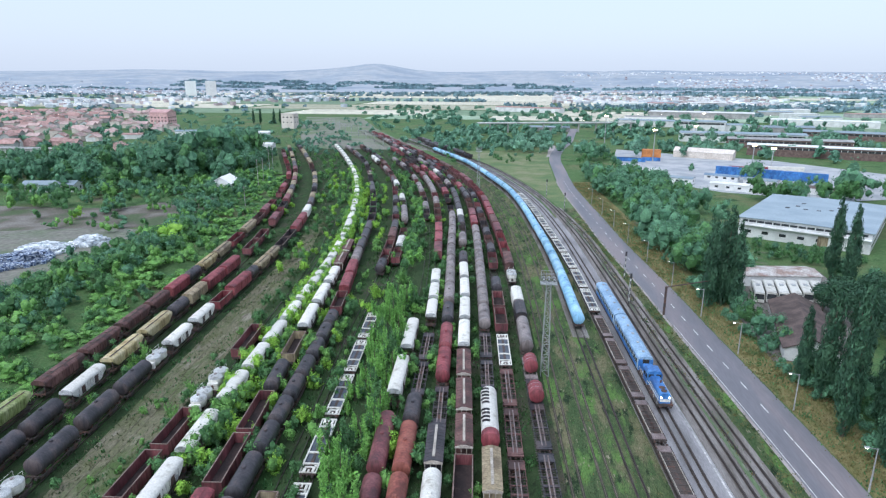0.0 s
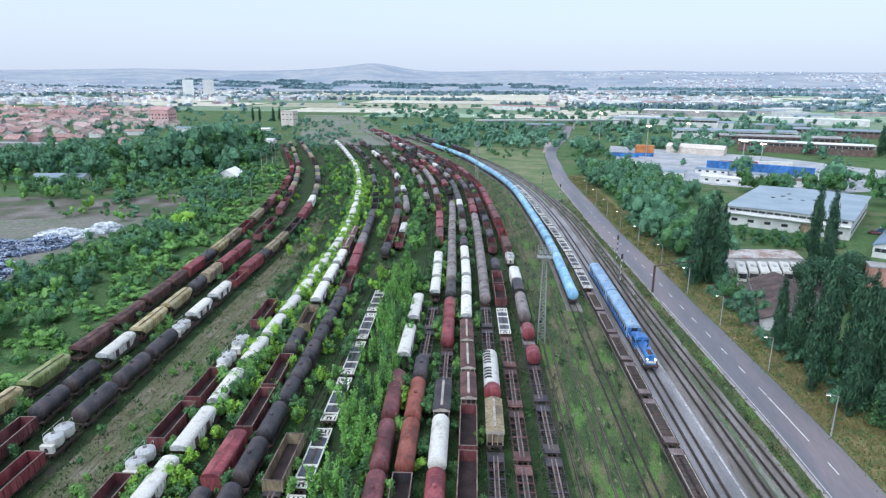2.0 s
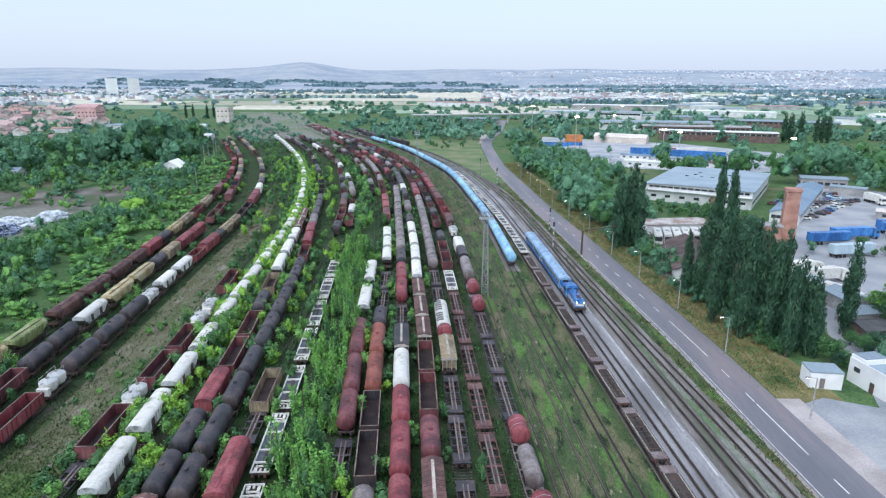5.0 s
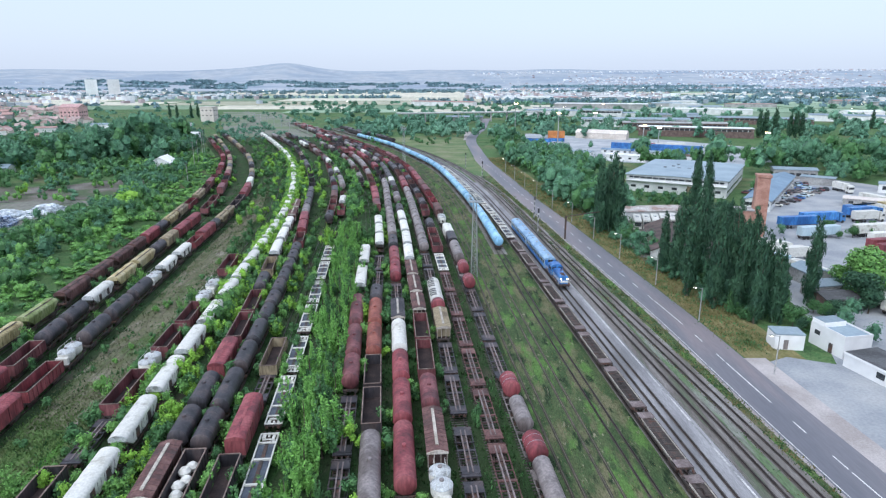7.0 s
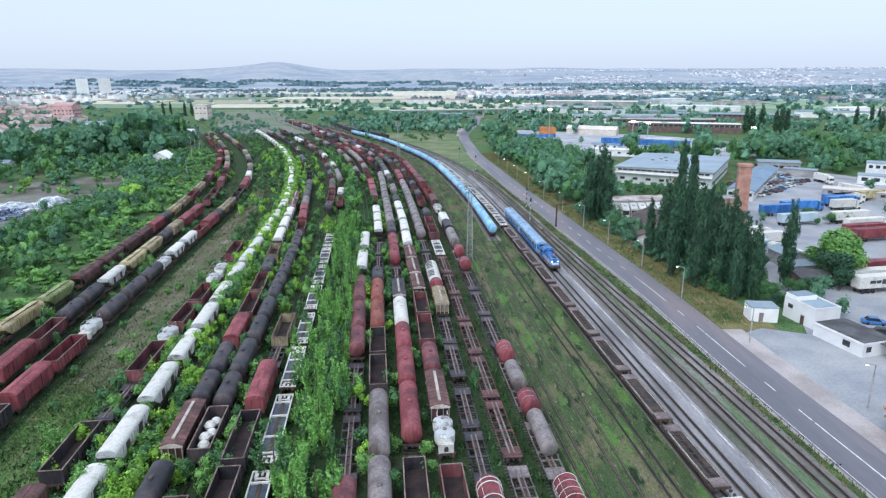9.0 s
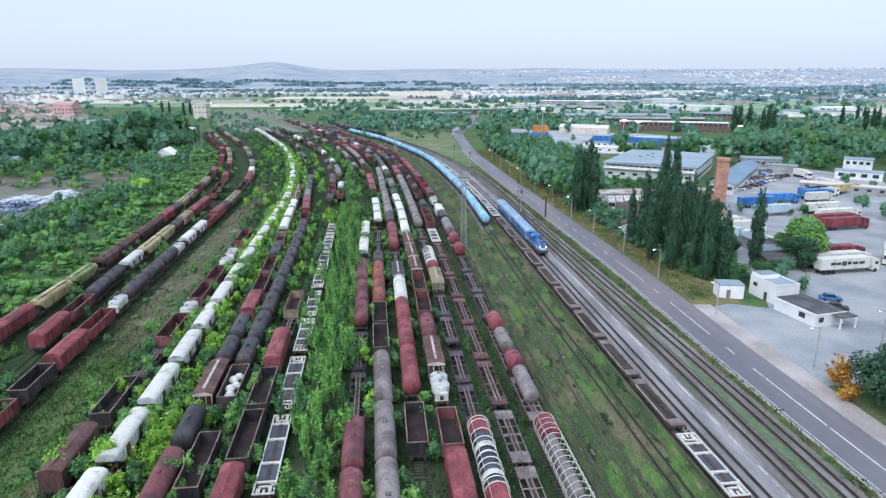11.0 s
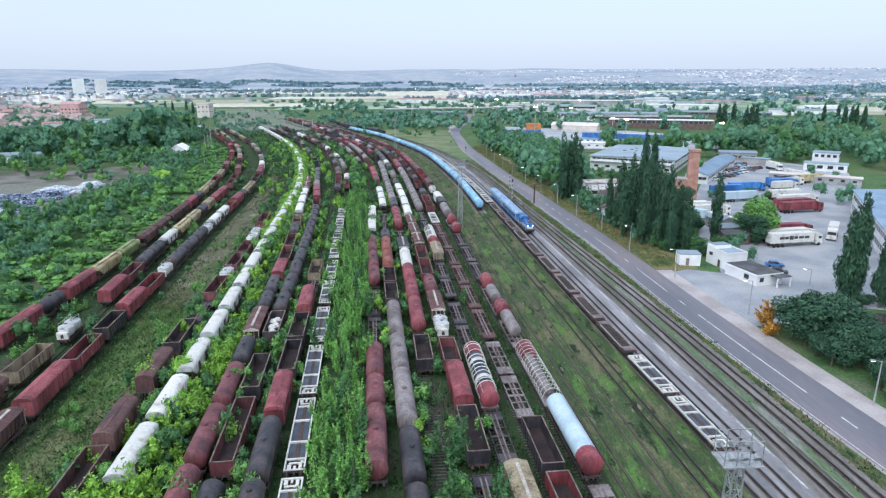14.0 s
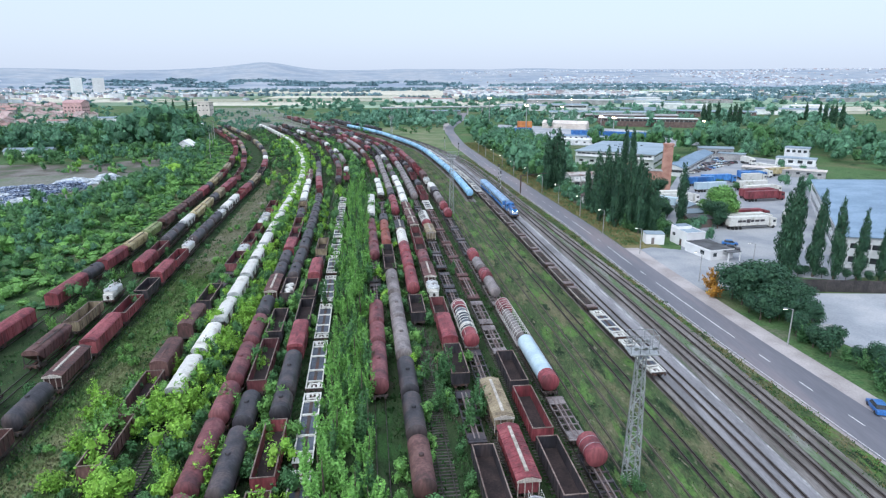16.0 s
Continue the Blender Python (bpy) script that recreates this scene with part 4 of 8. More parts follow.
LENGTHS = {"tank": 12.4, "box": 13.6, "gond": 13.2, "hop": 13.6, "cov": 12.6, "flat": 14.6, "skel": 17.4, "deck": 14.6, "silo": 7.6, "hoop": 19.5, "short": 8.6, "long": 17.8, "loadflat": 9.5}
WORDS = {"red": "faded red", "maroon": "maroon", "rust": "rust-orange", "brown": "rusty brown", "dark": "sooty black", "grey": "grey-brown", "white": "chalky white", "tan": "tan", "bone": "pale grey",
         "yellow": "pale yellow", "green": "yellow-green", "sky": "sky-blue", "pale": "pale blue", "blue": "blue"}
STYLE = {
    "tank": (tank_wagon, "tank_wagon", "{} tank wagon with domed hatch on a siding", "tank wagon"),
    "short": (tank_wagon, "tank_wagon", "short {} tank wagon with domed hatch on a siding", "tank wagon"),
    "long": (tank_wagon, "tank_wagon", "long {} gas tank wagon with smooth barrel", "tank wagon"),
    "box": (box_wagon, "box_wagon", "{} covered goods wagon with arched roof", "box wagon"),
    "gond": (gondola_wagon, "gondola_wagon", "empty {} open wagon with ribbed steel sides", "open wagon"),
    "hop": (hopper_wagon, "hopper_wagon", "{} hopper wagon with rounded roof and sloped ends", "hopper wagon"),
    "cov": (covered_wagon, "covered_wagon", "{} covered wagon with long pale roof hatch", "covered wagon"),
    "flat": (flat_wagon, "flat_wagon", "empty {} skeleton flat wagon with cross bars", "flat wagon"),
    "skel": (container_wagon, "container_wagon", "empty {} skeleton container wagon", "flat wagon"),
    "deck": (deck_wagon, "flat_wagon", "empty {} flat wagon with worn end platforms", "flat wagon"),
    "silo": (silo_wagon, "cement_wagon", "short {} cement wagon with two bulging silos", "cement wagon"),
    "hoop": (hoop_wagon, "hooped_tank_wagon", "{} wagon with red tank ends under white hoops", "tank wagon"),
}
templates = {}


def wagon(kind, color, y, key, far=False, length=None):
    """Stands a wagon of that kind with its middle at y on a track."""
    at = TRACK[key]
    base = LENGTHS[kind]
    L = base if length is None else round(length * 2) / 2
    if kind in ("silo", "hoop"):
        L = base
    L = min(max(L, base * 0.72), base * 1.25)
    m = pose(at(y), y, 0.42 if key in "vw" else 0.35, 0, 0, heading(at, y))
    sig = (kind, color, L, far, int(y) % 3 if (kind, color) == ("hop", "white") else 0)
    if sig in templates:
        return copy_thing(templates[sig], m)
    build, name, label, category = STYLE[kind]
    t = thing(name, label.format(WORDS[color]), category, "parked wagons", m=m @ Matrix.Diagonal((0.93, 1, 0.93, 1)))
    build(t, L, PAINT[color], far)
    running_gear(t, L, far)
    templates[sig] = t
    return t


def consist(key, text, far=False):
    """Wagons from near to far: 'kind color y0 y1', and a count where it is known."""
    for item in text.split(";"):
        kind, color, y0, y1, *many = item.split()
        y0, y1 = float(y0), float(y1)
        n = int(many[0]) if many else max(1, round((y1 - y0) / (LENGTHS[kind] + 0.2)))
        step = (y1 - y0) / n
        for i in range(n):
            wagon(kind, color, y0 + step * (i + 0.5), key, far or y0 > 185, step - 0.15)


def mixed(key, y0, y1, choices, seed):
    """A far line of assorted wagons."""
    r = random.Random(seed)
    y = y0
    while y < y1:
        kind, color = r.choice(choices)
        if r.random() < 0.6:
            color = {"red": "maroon", "maroon": "brown"}.get(color, color)
        L = LENGTHS[kind]
        if r.random() > 0.06:
            wagon(kind, color, y + L / 2, key, True, L)
        y += L * math.cos(math.atan2(TRACK[key](y + L) - TRACK[key](y), L)) + 0.25


consist("a", "hop brown -112 -60;box red -35 -8;box red -1 14;short dark 14.2 22.8;box red 23 37.4;hop yellow 37.6 52.6;hop green 53 65.5;hop brown 67.5 108;hop brown 108 118.6;box red 118.9 131;short dark 131.3 140;hop yellow 140 153;hop tan 153 167;gond red 168 182;hop tan 182 202")
mixed("a", 202.7, 428.5, [("box", "red"), ("gond", "maroon"), ("box", "maroon"), ("gond", "red")], 1)
consist("b", "gond brown -112 -60;short dark -54 -38;hop brown -29 -16;gond tan -15 -3;silo white 1.5 9.1;box red 21 33;gond maroon 33.3 44.8;short dark 45 54;short dark 54.2 63.8;hop white 64.5 77.4;hop yellow 77.7 91.4;hop yellow 91.8 105;short dark 106 114.4;box tan 114.7 125.7;box red 126 151;gond maroon 160 188")
mixed("b", 199.9, 448, [("box", "red"), ("gond", "maroon"), ("gond", "dark"), ("hop", "tan"), ("tank", "dark")], 2)
consist("c", "gond maroon -112 -73;gond brown -71 -50;short dark -49 -38.5;cov brown -37.6 -25.4;box red -25 -11.2;gond red -10.9 0.9;gond dark 2 12.2;box red 12.6 24.2;gond red 24.4 36.5;silo white 37.2 44.8;short dark 45.1 56.6;short dark 56.9 68.2;short dark 68.5 79.8;silo white 79.9 86.4;hop white 86.6 98.9;hop white 99.1 111.4;gond red 112.4 121.5;box red 122 136;short dark 136.3 142;hop tan 142.5 164;gond dark 165 189;box red 189 214;box white 216 230")
mixed("c", 234.3, 466.9, [("gond", "dark"), ("tank", "dark"), ("gond", "maroon"), ("hop", "tan")], 3)
consist("e", "gond dark -93.9 -67.8;gond brown -59.8 -34;box brown -34 -23.2;box brown -18.7 -6.8;gond dark -5 7.4;flat dark 9.2 20.8;gond maroon 20.8 33.3;silo white 33.5 40;gond maroon 40.4 65;silo white 65.5 72.3;silo white 73.3 80.2;gond maroon 86.6 101.3")
consist("f", "hop white -43 64.4 8;hop white 66 178 9;hop white 179 300;hop white 300 420")
consist("g", "tank maroon -79.8 -49.4;tank maroon -49 -39.1;tank maroon -38.6 -25.4;tank maroon -24.9 -12.5;short dark -11.6 -2.6;cov brown -0.8 11.7;short dark 12.2 20.8;short dark 21 31.4;box red 32.3 44.2;gond maroon 45.2 72.1;short dark 72.6 83.9;gond tan 85.9 98.6;hop white 99.5 145.3;cov brown 147.2 159.9;cov brown 160.9 175.6")
consist("h", "gond maroon -103.8 -69.7;tank dark -65.8 -51.4;short dark -50.9 -42.1;gond maroon -40.6 -21.7;gond dark -21.2 -8.5;gond dark -0.9 10.7;short dark 10.8 20.2;tank dark 20.4 32.6;short dark 33.1 53.5;short dark 53.9 86.1;short dark 86.6 110.9;gond maroon 112.8 125.5;box red 126.5 151.8")
mixed("h", 153.7, 467.9, [("tank", "dark"), ("tank", "grey"), ("gond", "dark"), ("tank", "dark"), ("cov", "brown")], 4)
consist("i", "gond brown -103.7 -63.8;gond red -62.8 -49.1;short dark -48.1 -42.7;tank dark -42.2 -29;box red -28.5 -16.3;gond dark -15.9 9.6;box red 10.5 23.8;flat dark 24.8 35.3;gond tan 32.9 45.7;tank dark 147.1 152.9;gond maroon 153.8 179")
mixed("i", 180, 464.8, [("tank", "dark"), ("gond", "maroon"), ("box", "brown"), ("gond", "dark")], 5)
consist("j", "skel white -113.7 17.1;skel white 18 50.3;skel white 51.2 115.9")
mixed("j", 156.4, 394.5, [("gond", "dark"), ("box", "brown"), ("hop", "white"), ("tank", "grey"), ("gond", "maroon")], 6)
consist("k", "tank maroon -41.3 -26.3;short maroon -26.1 -17.5;tank maroon -17.3 -6.3;flat dark -5.8 27.1;short maroon 28.1 37.6;tank maroon 37.9 50.7;tank maroon 51 67.9;hop white 72.2 89.1;hop white 90.1 109.9")
mixed("k", 218.3, 391.8, [("tank", "grey"), ("gond", "maroon"), ("gond", "dark"), ("tank", "dark")], 7)
consist("l", "gond dark -103.5 -77.7;tank brown -65.3 -54.5;tank dark -54.2 -43.7;tank dark -43.5 -32.1;tank grey -31.2 -15.7;tank grey -15.5 -2.5;tank grey -2.2 14.5;gond dark 15.2 38.1;tank rust 38.6 51.4;tank rust 51.6 64.8;short dark 65.2 73.9;flat dark 76.4 105.3;hop white 109.1 146.5")
mixed("l", 162.8, 390.5, [("tank", "grey"), ("box", "red"), ("gond", "dark"), ("gond", "maroon"), ("box", "maroon")], 8)
consist("m", "gond dark -13.2 -2;tank red 2.2 16.1;tank red 16.3 28.7;tank red 28.9 39.3;tank white 39.6 52.9;cov dark 53.1 64.6;flat dark 66.5 80.9;tank red 80.9 106.7;short dark 107.9 120.3;tank grey 121.2 225.6")
mixed("m", 227.5, 459.5, [("box", "red"), ("gond", "maroon"), ("box", "maroon"), ("gond", "dark")], 9)
consist("n", "gond dark -83.6 -56;flat dark -54.1 -39.5;gond dark -38.5 -26.4;box red -26.2 -14.2;gond maroon -13.8 -3.4;silo white 0.2 7.5;cov brown 7.7 19.8;short maroon 20.4 30.1;gond maroon 31.4 57.4;cov brown 57.6 68.1;cov brown 68.4 80.7;cov brown 81 93.1;hop white 94.1 154.3;tank dark 155.3 165.8")
mixed("n", 178.3, 528.1, [("tank", "grey"), ("gond", "dark"), ("tank", "dark"), ("hop", "white")], 10)
consist("o", "gond dark -103.3 -75.6;silo white -73.1 -65.6;cov red -65.2 -52.4;cov tan -52.1 -40;flat dark -38.6 -25.6;hoop white -24.7 -7.1;flat dark -6.3 18;flat dark 20.8 46.6;cov tan 47.6 59.3;flat dark 79.4 107.2;tank grey 107.7 202.6")
mixed("o", 204.5, 568.8, [("tank", "dark"), ("gond", "maroon"), ("gond", "dark"), ("box", "red")], 11)
consist("p", "gond dark -103.2 -67.8;gond dark -67.3 -54.6;gond red -54.1 -41.6;gond dark -41.4 -29.5;flat grey -28 -1.9;flat brown -1 89.7;skel white 90.1 106.9;gond maroon 107.4 130.7")
mixed("p", 132.6, 588.6, [("gond", "maroon"), ("gond", "dark"), ("gond", "red"), ("short", "dark"), ("gond", "maroon")], 12)
consist("q", "flat dark -93.2 -56;flat grey -54.1 -42.1;long pale -41.4 -24.9;hoop grey -24.5 -7;flat grey -5.5 8.3;flat grey 9.2 29;flat dark 31.8 77;flat grey 84.6 95.6;tank grey 96 113.1;box dark 114.1 121.7;box white 122.2 133.2;silo white 143.5 150.2")
mixed("q", 153, 577.4, [("box", "red"), ("gond", "red"), ("box", "maroon"), ("gond", "maroon")], 13)
consist("t", "long sky 113.5 459.6")
consist("u", "skel white -36.1 -8.2;deck brown -7.7 66.4;deck brown 66.9 121.2;skel white 123.1 283.2")
consist("f", "hop white 418.8 469.9", True)


# ---- special wagons ----
def tank_load(y, key, color="red", length=4.2):
    """A short tank section standing on a flat wagon."""
    m = pose(TRACK[key](y), y, 0.35 + 1.33, 0, 0, heading(TRACK[key], y))
    t = thing("tank_section", ("short red" if color == "red" else "dusty grey") + " tank section with grey straps on a flat wagon", "tank section", "tank sections", m=m)
    part("shell", Shape().barrel(length, 1.35 if color == "red" else 1.15, 1.42 if color == "red" else 1.2), PAINT[color], t, smooth=True)
    for d in (-1.2, 1.2):
        part("cradle", Shape().along([(1.2, 0), (1.25, 0.8), (0.7, 0.25), (-0.7, 0.25), (-1.25, 0.8), (-1.2, 0)], d - 0.12, d + 0.12), STEEL, t)
    for d in (-0.7, 0.7) if color == "red" else ():
        h = Shape()
        h.loft([[(1.375 * math.sin(i * math.tau / 20), d + q, 1.42 + 1.375 * math.cos(i * math.tau / 20)) for i in range(20)] for q in (-0.05, 0.05)], False)
        part("strap", h, GALV, t)


for y, key in ((-58, "q"), (10.4, "q"), (27.2, "q"), (77.9, "q"), (89.3, "q")):
    tank_load(y, key)
tank_load(3.2, "q", "grey", 8.4)
tank_load(19.0, "q", "grey", 7.0)
consist("q", "flat dark 77.4 84.6")

m = pose(TRACK["o"](68.9), 68.9, 0.35, 0, 0, heading(TRACK["o"], 68.9))
striped = thing("tank_wagon", "white tank wagon with black painted stripes and red end", "tank wagon", "parked wagons", m=m)
part("tank", Shape().barrel(15.6, 1.42, 2.62), PAINT["white"], striped, smooth=True)
part("tank_end", Shape().barrel(2.4, 1.45, 2.62, -6.7), PAINT["red"], striped, "red tank end", smooth=True)
for i in range(9):
    y0 = -4.4 + i * 1.15 + (1.2 if i > 3 else 0)
    s = Shape()
    a0, a1 = (math.pi * 0.5, math.pi * (0.92 if i % 2 else 0.84))
    s.loft([[(1.435 * math.cos(a), y0 + 0.9 * (a - a0), 2.62 + 1.435 * math.sin(a)), (1.435 * math.cos(a), y0 + 0.9 * (a - a0) + 0.72, 2.62 + 1.435 * math.sin(a))] for a in [a0 + (a1 - a0) * k / 6 for k in range(7)]], False)
    part("painted_stripe", s, PAINT["dark"], striped, "slanting black painted stripe")
running_gear(striped, 17.2)



def window_row(parent, xs, ys, z, h, w):
    for x in xs:
        for y in ys:
            part("window", Shape().box(x, y, z, 0.04, w, h), GLASS, parent)


def coach(y):
    m = pose(TRACK["v"](y), y, 0.42, 0, 0, heading(TRACK["v"], y))
    t = thing("railway_coach", "blue passenger coach with pale roof behind the locomotive", "railway coach", m=m)
    part("body", Shape().along(arched(1.42, 1.0, 3.3, 0.0, 2), -11.3, 11.3), PAINT["blue"], t)
    part("roof", Shape().along([(x * 1.01, z) for x, z in arched(1.42, 3.28, 3.3, 0.62, 11)[2:]], -11.3, 11.3), COACHROOF, t, "blue-grey arched roof", smooth=True)
    for x in (-1.415, 1.415):
        part("window_band", Shape().box(x, 0, 2.5, 0.03, 21.0, 1.05), PAINT["pale"], t, "pale blue band along the windows")
    window_row(t, (-1.43, 1.43), [-9.6 + 1.75 * i for i in range(12)], 2.45, 0.85, 1.15)
    for y2 in (-10.75, 10.75):
        for x in (-1.43, 1.43):
            part("door", Shape().box(x, y2, 2.1, 0.05, 0.8, 2.0), PAINT["pale"], t)
    for k in range(5):
        part("roof_vent", Shape().box(0, -9 + 4.5 * k, 3.98, 0.5, 0.7, 0.16, b=0.1), GALV, t)
    for y2 in (-11.4, 11.4):
        part("gangway", Shape().box(0, y2, 2.2, 1.2, 0.3, 2.2, b=0.1), RUBBER, t)
    running_gear(t, 23.2)


def locomotive(y):
    m = pose(TRACK["v"](y), y, 0.42, 0, 0, heading(TRACK["v"], y))
    t = thing("diesel_locomotive", "blue diesel shunting locomotive with cab and white stripes", "locomotive", m=m)
    part("frame", Shape().box(0, 0, 1.15, 2.9, 13.0, 0.4, b=0.1), STEEL, t)
    part("hood_long", Shape().along([(-0.95, 1.35), (0.95, 1.35), (0.95, 2.95), (0.75, 3.25), (-0.75, 3.25), (-0.95, 2.95)], -6.2, 0.6), PAINT["blue"], t)
    part("hood_short", Shape().along([(-0.95, 1.35), (0.95, 1.35), (0.95, 2.75), (0.75, 3.0), (-0.75, 3.0), (-0.95, 2.75)], 3.5, 6.2), PAINT["blue"], t)
    cab = part("cab", Shape().along([(-1.4, 1.35), (1.4, 1.35), (1.4, 3.5), (1.1, 3.95), (0, 4.1), (-1.1, 3.95), (-1.4, 3.5)], 0.7, 3.4), PAINT["blue"], t)
    for x in (-1.41, 1.41):
        for y2 in (1.4, 2.7):
            part("cab_window", Shape().box(x, y2, 2.95, 0.05, 0.9, 0.75), GLASS, cab)
    for y2 in (0.68, 3.42):
        for x in (-0.7, 0.7):
            part("windscreen", Shape().box(x, y2, 3.15, 0.95, 0.05, 0.6), GLASS, cab)
    for z in (1.75, 2.2):
        for x in (-0.965, 0.965):
            part("side_stripe", Shape().box(x, -2.8, z, 0.03, 6.6, 0.14), PAINT["white"], t, "white side stripe")
    part("nose_stripe", Shape().box(0, -6.22, 1.9, 1.8, 0.03, 0.5), PAINT["white"], t)
    for x in (-0.75, 0.75):
        part("headlight", Shape().tube((x, -6.2, 2.5), (x, -6.32, 2.5), 0.14, n=12), HEAD_GLOW, t)
    part("exhaust", Shape().tube((0.3, -2, 3.2), (0.3, -2, 3.7), 0.16, n=10), STEEL, t)
    for y2 in (-5.2, -4.0):
        part("roof_fan", Shape().spun([(0.55, 3.24), (0.55, 3.34), (0.1, 3.36)], 0, y2, 0, n=14), STEEL, t)
    r = Shape()
    for x in (-1.4, 1.4):
        for a, b in ((-6.4, 0.6), (3.5, 6.4)):
            r.tube((x, a, 2.3), (x, b, 2.3), 0.03, n=5)
            for i in range(4):
                yy = a + (b - a) * i / 3
                r.tube((x, yy, 1.35), (x, yy, 2.3), 0.03, n=5)
    part("hand_rail", r, PAINT["white"], t)
    bogie(t, -4.0, 2.2)
    bogie(t, 4.0, 2.2)
    buffers(t, 7.0)


LOCO_Y = 85.0
locomotive(LOCO_Y)
coach(LOCO_Y + 7 + 11.6)
coach(LOCO_Y + 7 + 11.6 + 23.2)
wheels_bags = thing("rubbish_bags", "heap of white bags in an open wagon", "bags", m=pose(TRACK["h"](5.6), 5.6, 1.6, 0, 0, heading(TRACK["h"], 5.6)))
for i in range(5):
    part("bag", Shape().spun([(0.3, 0), (0.75, 0.2), (0.8, 0.6), (0.45, 1.0), (0.1, 1.05)], rng.uniform(-0.5, 0.5), -3.2 + i * 1.4, 0.02 + 0.3 * (i % 2), n=9), PAINT["white"], wheels_bags, smooth=True)


# ---- masts, lamps, signals ----
def lattice_mast(x, y, h, label):
    t = thing("lighting_mast", label, "lighting mast", "yard masts", m=pose(x, y, 0))
    legs = Shape()
    w0, w1 = 0.78, 0.4
    cs = [(-1, -1), (1, -1), (1, 1), (-1, 1)]
    for a, b in cs:
        legs.tube((a * w0, b * w0, 0), (a * w1, b * w1, h - 2.2), 0.09, n=6)
    part("leg", legs, GALV, t)
    brace = Shape()
    n = 14
    for i in range(n):
        z0, z1 = (h - 2.2) * i / n, (h - 2.2) * (i + 1) / n
        u0, u1 = w0 + (w1 - w0) * i / n, w0 + (w1 - w0) * (i + 1) / n
        for k in range(4):
            a, b = cs[k], cs[(k + 1) % 4]
            p, q = (a, b) if i % 2 else (b, a)
            brace.tube((p[0] * u0, p[1] * u0, z0), (q[0] * u1, q[1] * u1, z1), 0.045, n=4)
            brace.tube((a[0] * u1, a[1] * u1, z1), (b[0] * u1, b[1] * u1, z1), 0.04, n=4)
    part("bracing", brace, GALV, t, kind="stuff")
    part("platform", Shape().box(0, 0, h - 2.2, 3.2, 2.2, 0.12), GALV, t)
    cage = Shape()
    for z in (h - 1.6, h - 0.8, h):
        for p, q in (((-1.5, -0.9), (1.5, -0.9)), ((1.5, -0.9), (1.5, 0.9)), ((1.5, 0.9), (-1.5, 0.9)), ((-1.5, 0.9), (-1.5, -0.9))):
            cage.tube((*p, z), (*q, z), 0.04, n=4)
    for x0 in (-1.5, -0.5, 0.5, 1.5):
        for y0 in (-0.9, 0.9):
            cage.tube((x0, y0, h - 2.2), (x0, y0, h), 0.04, n=4)
    part("cage", cage, GALV, t, kind="stuff")
    for x0 in (-1.0, 0, 1.0):
        for e in (-1, 1):
            part("floodlight", Shape().tube((x0, e * 0.7, h - 1.2), (x0, e * 1.1, h - 1.45), 0.16, 0.3, n=10), GALV, t)


lattice_mast(13.2, 90.5, 21.5, "pale steel lattice mast with floodlight cage")
lattice_mast(25.7, -60.6, 19.3, "pale steel lattice mast beside the tracks")
lattice_mast(-15.3, 303.5, 21.5, "pale steel lattice mast beside the tank train")


def street_lamp(x, y, h=8.2):
    t = thing("street_lamp", "lit street lamp on a concrete pole by the road", "street lamp", "road lamps", m=pose(x, y, 0))
    part("pole", Shape().tube((0, 0, 0), (0, 0, h), 0.14, 0.08, n=8), CONCRETE, t)
    part("arm", Shape().tube((0, 0, h - 0.1), (-1.4, -0.2, h + 0.25), 0.05, n=6), GALV, t)
    hd = part("lamp_head", Shape().box(-1.6, -0.22, h + 0.25, 0.7, 0.3, 0.16, b=0.08), GALV, t)
    part("lens", Shape().box(-1.6, -0.22, h + 0.14, 0.55, 0.24, 0.06), LAMP_GLOW, hd)
    return t


first_lamp = street_lamp(58.2, 60, 7.1)
for x, y in ((61.1, 35.7), (56.8, 82.4), (54.6, 105.5), (52.6, 127), (50.6, 149.8), (48, 173.1), (45.6, 196.3), (43.8, 219.4), (42, 242.3), (40.1, 266.1)):
    copy_thing(first_lamp, pose(x, y, 0))
for x, y in ((66.7, -23.9), (66.9, 12.3), (70.8, -48.8), (83.3, 19.2)):
    copy_thing(first_lamp, pose(x, y, 0))


def signal_post(x, y):
    t = thing("railway_signal", "railway signal on a black and white banded post", "railway signal", "signals", m=pose(x, y, 0))
    for i in range(8):
        part("post_band", Shape().tube((0, 0, i * 0.9), (0, 0, i * 0.9 + 0.9), 0.11, n=8), PAINT["white"] if i % 2 else PAINT["dark"], t)
    part("signal_head", Shape().box(0, -0.1, 7.7, 0.55, 0.2, 1.4, b=0.08), PAINT["dark"], t)
    part("ladder", Shape().box(0, 0.2, 3.6, 0.4, 0.04, 7.0), GALV, t)


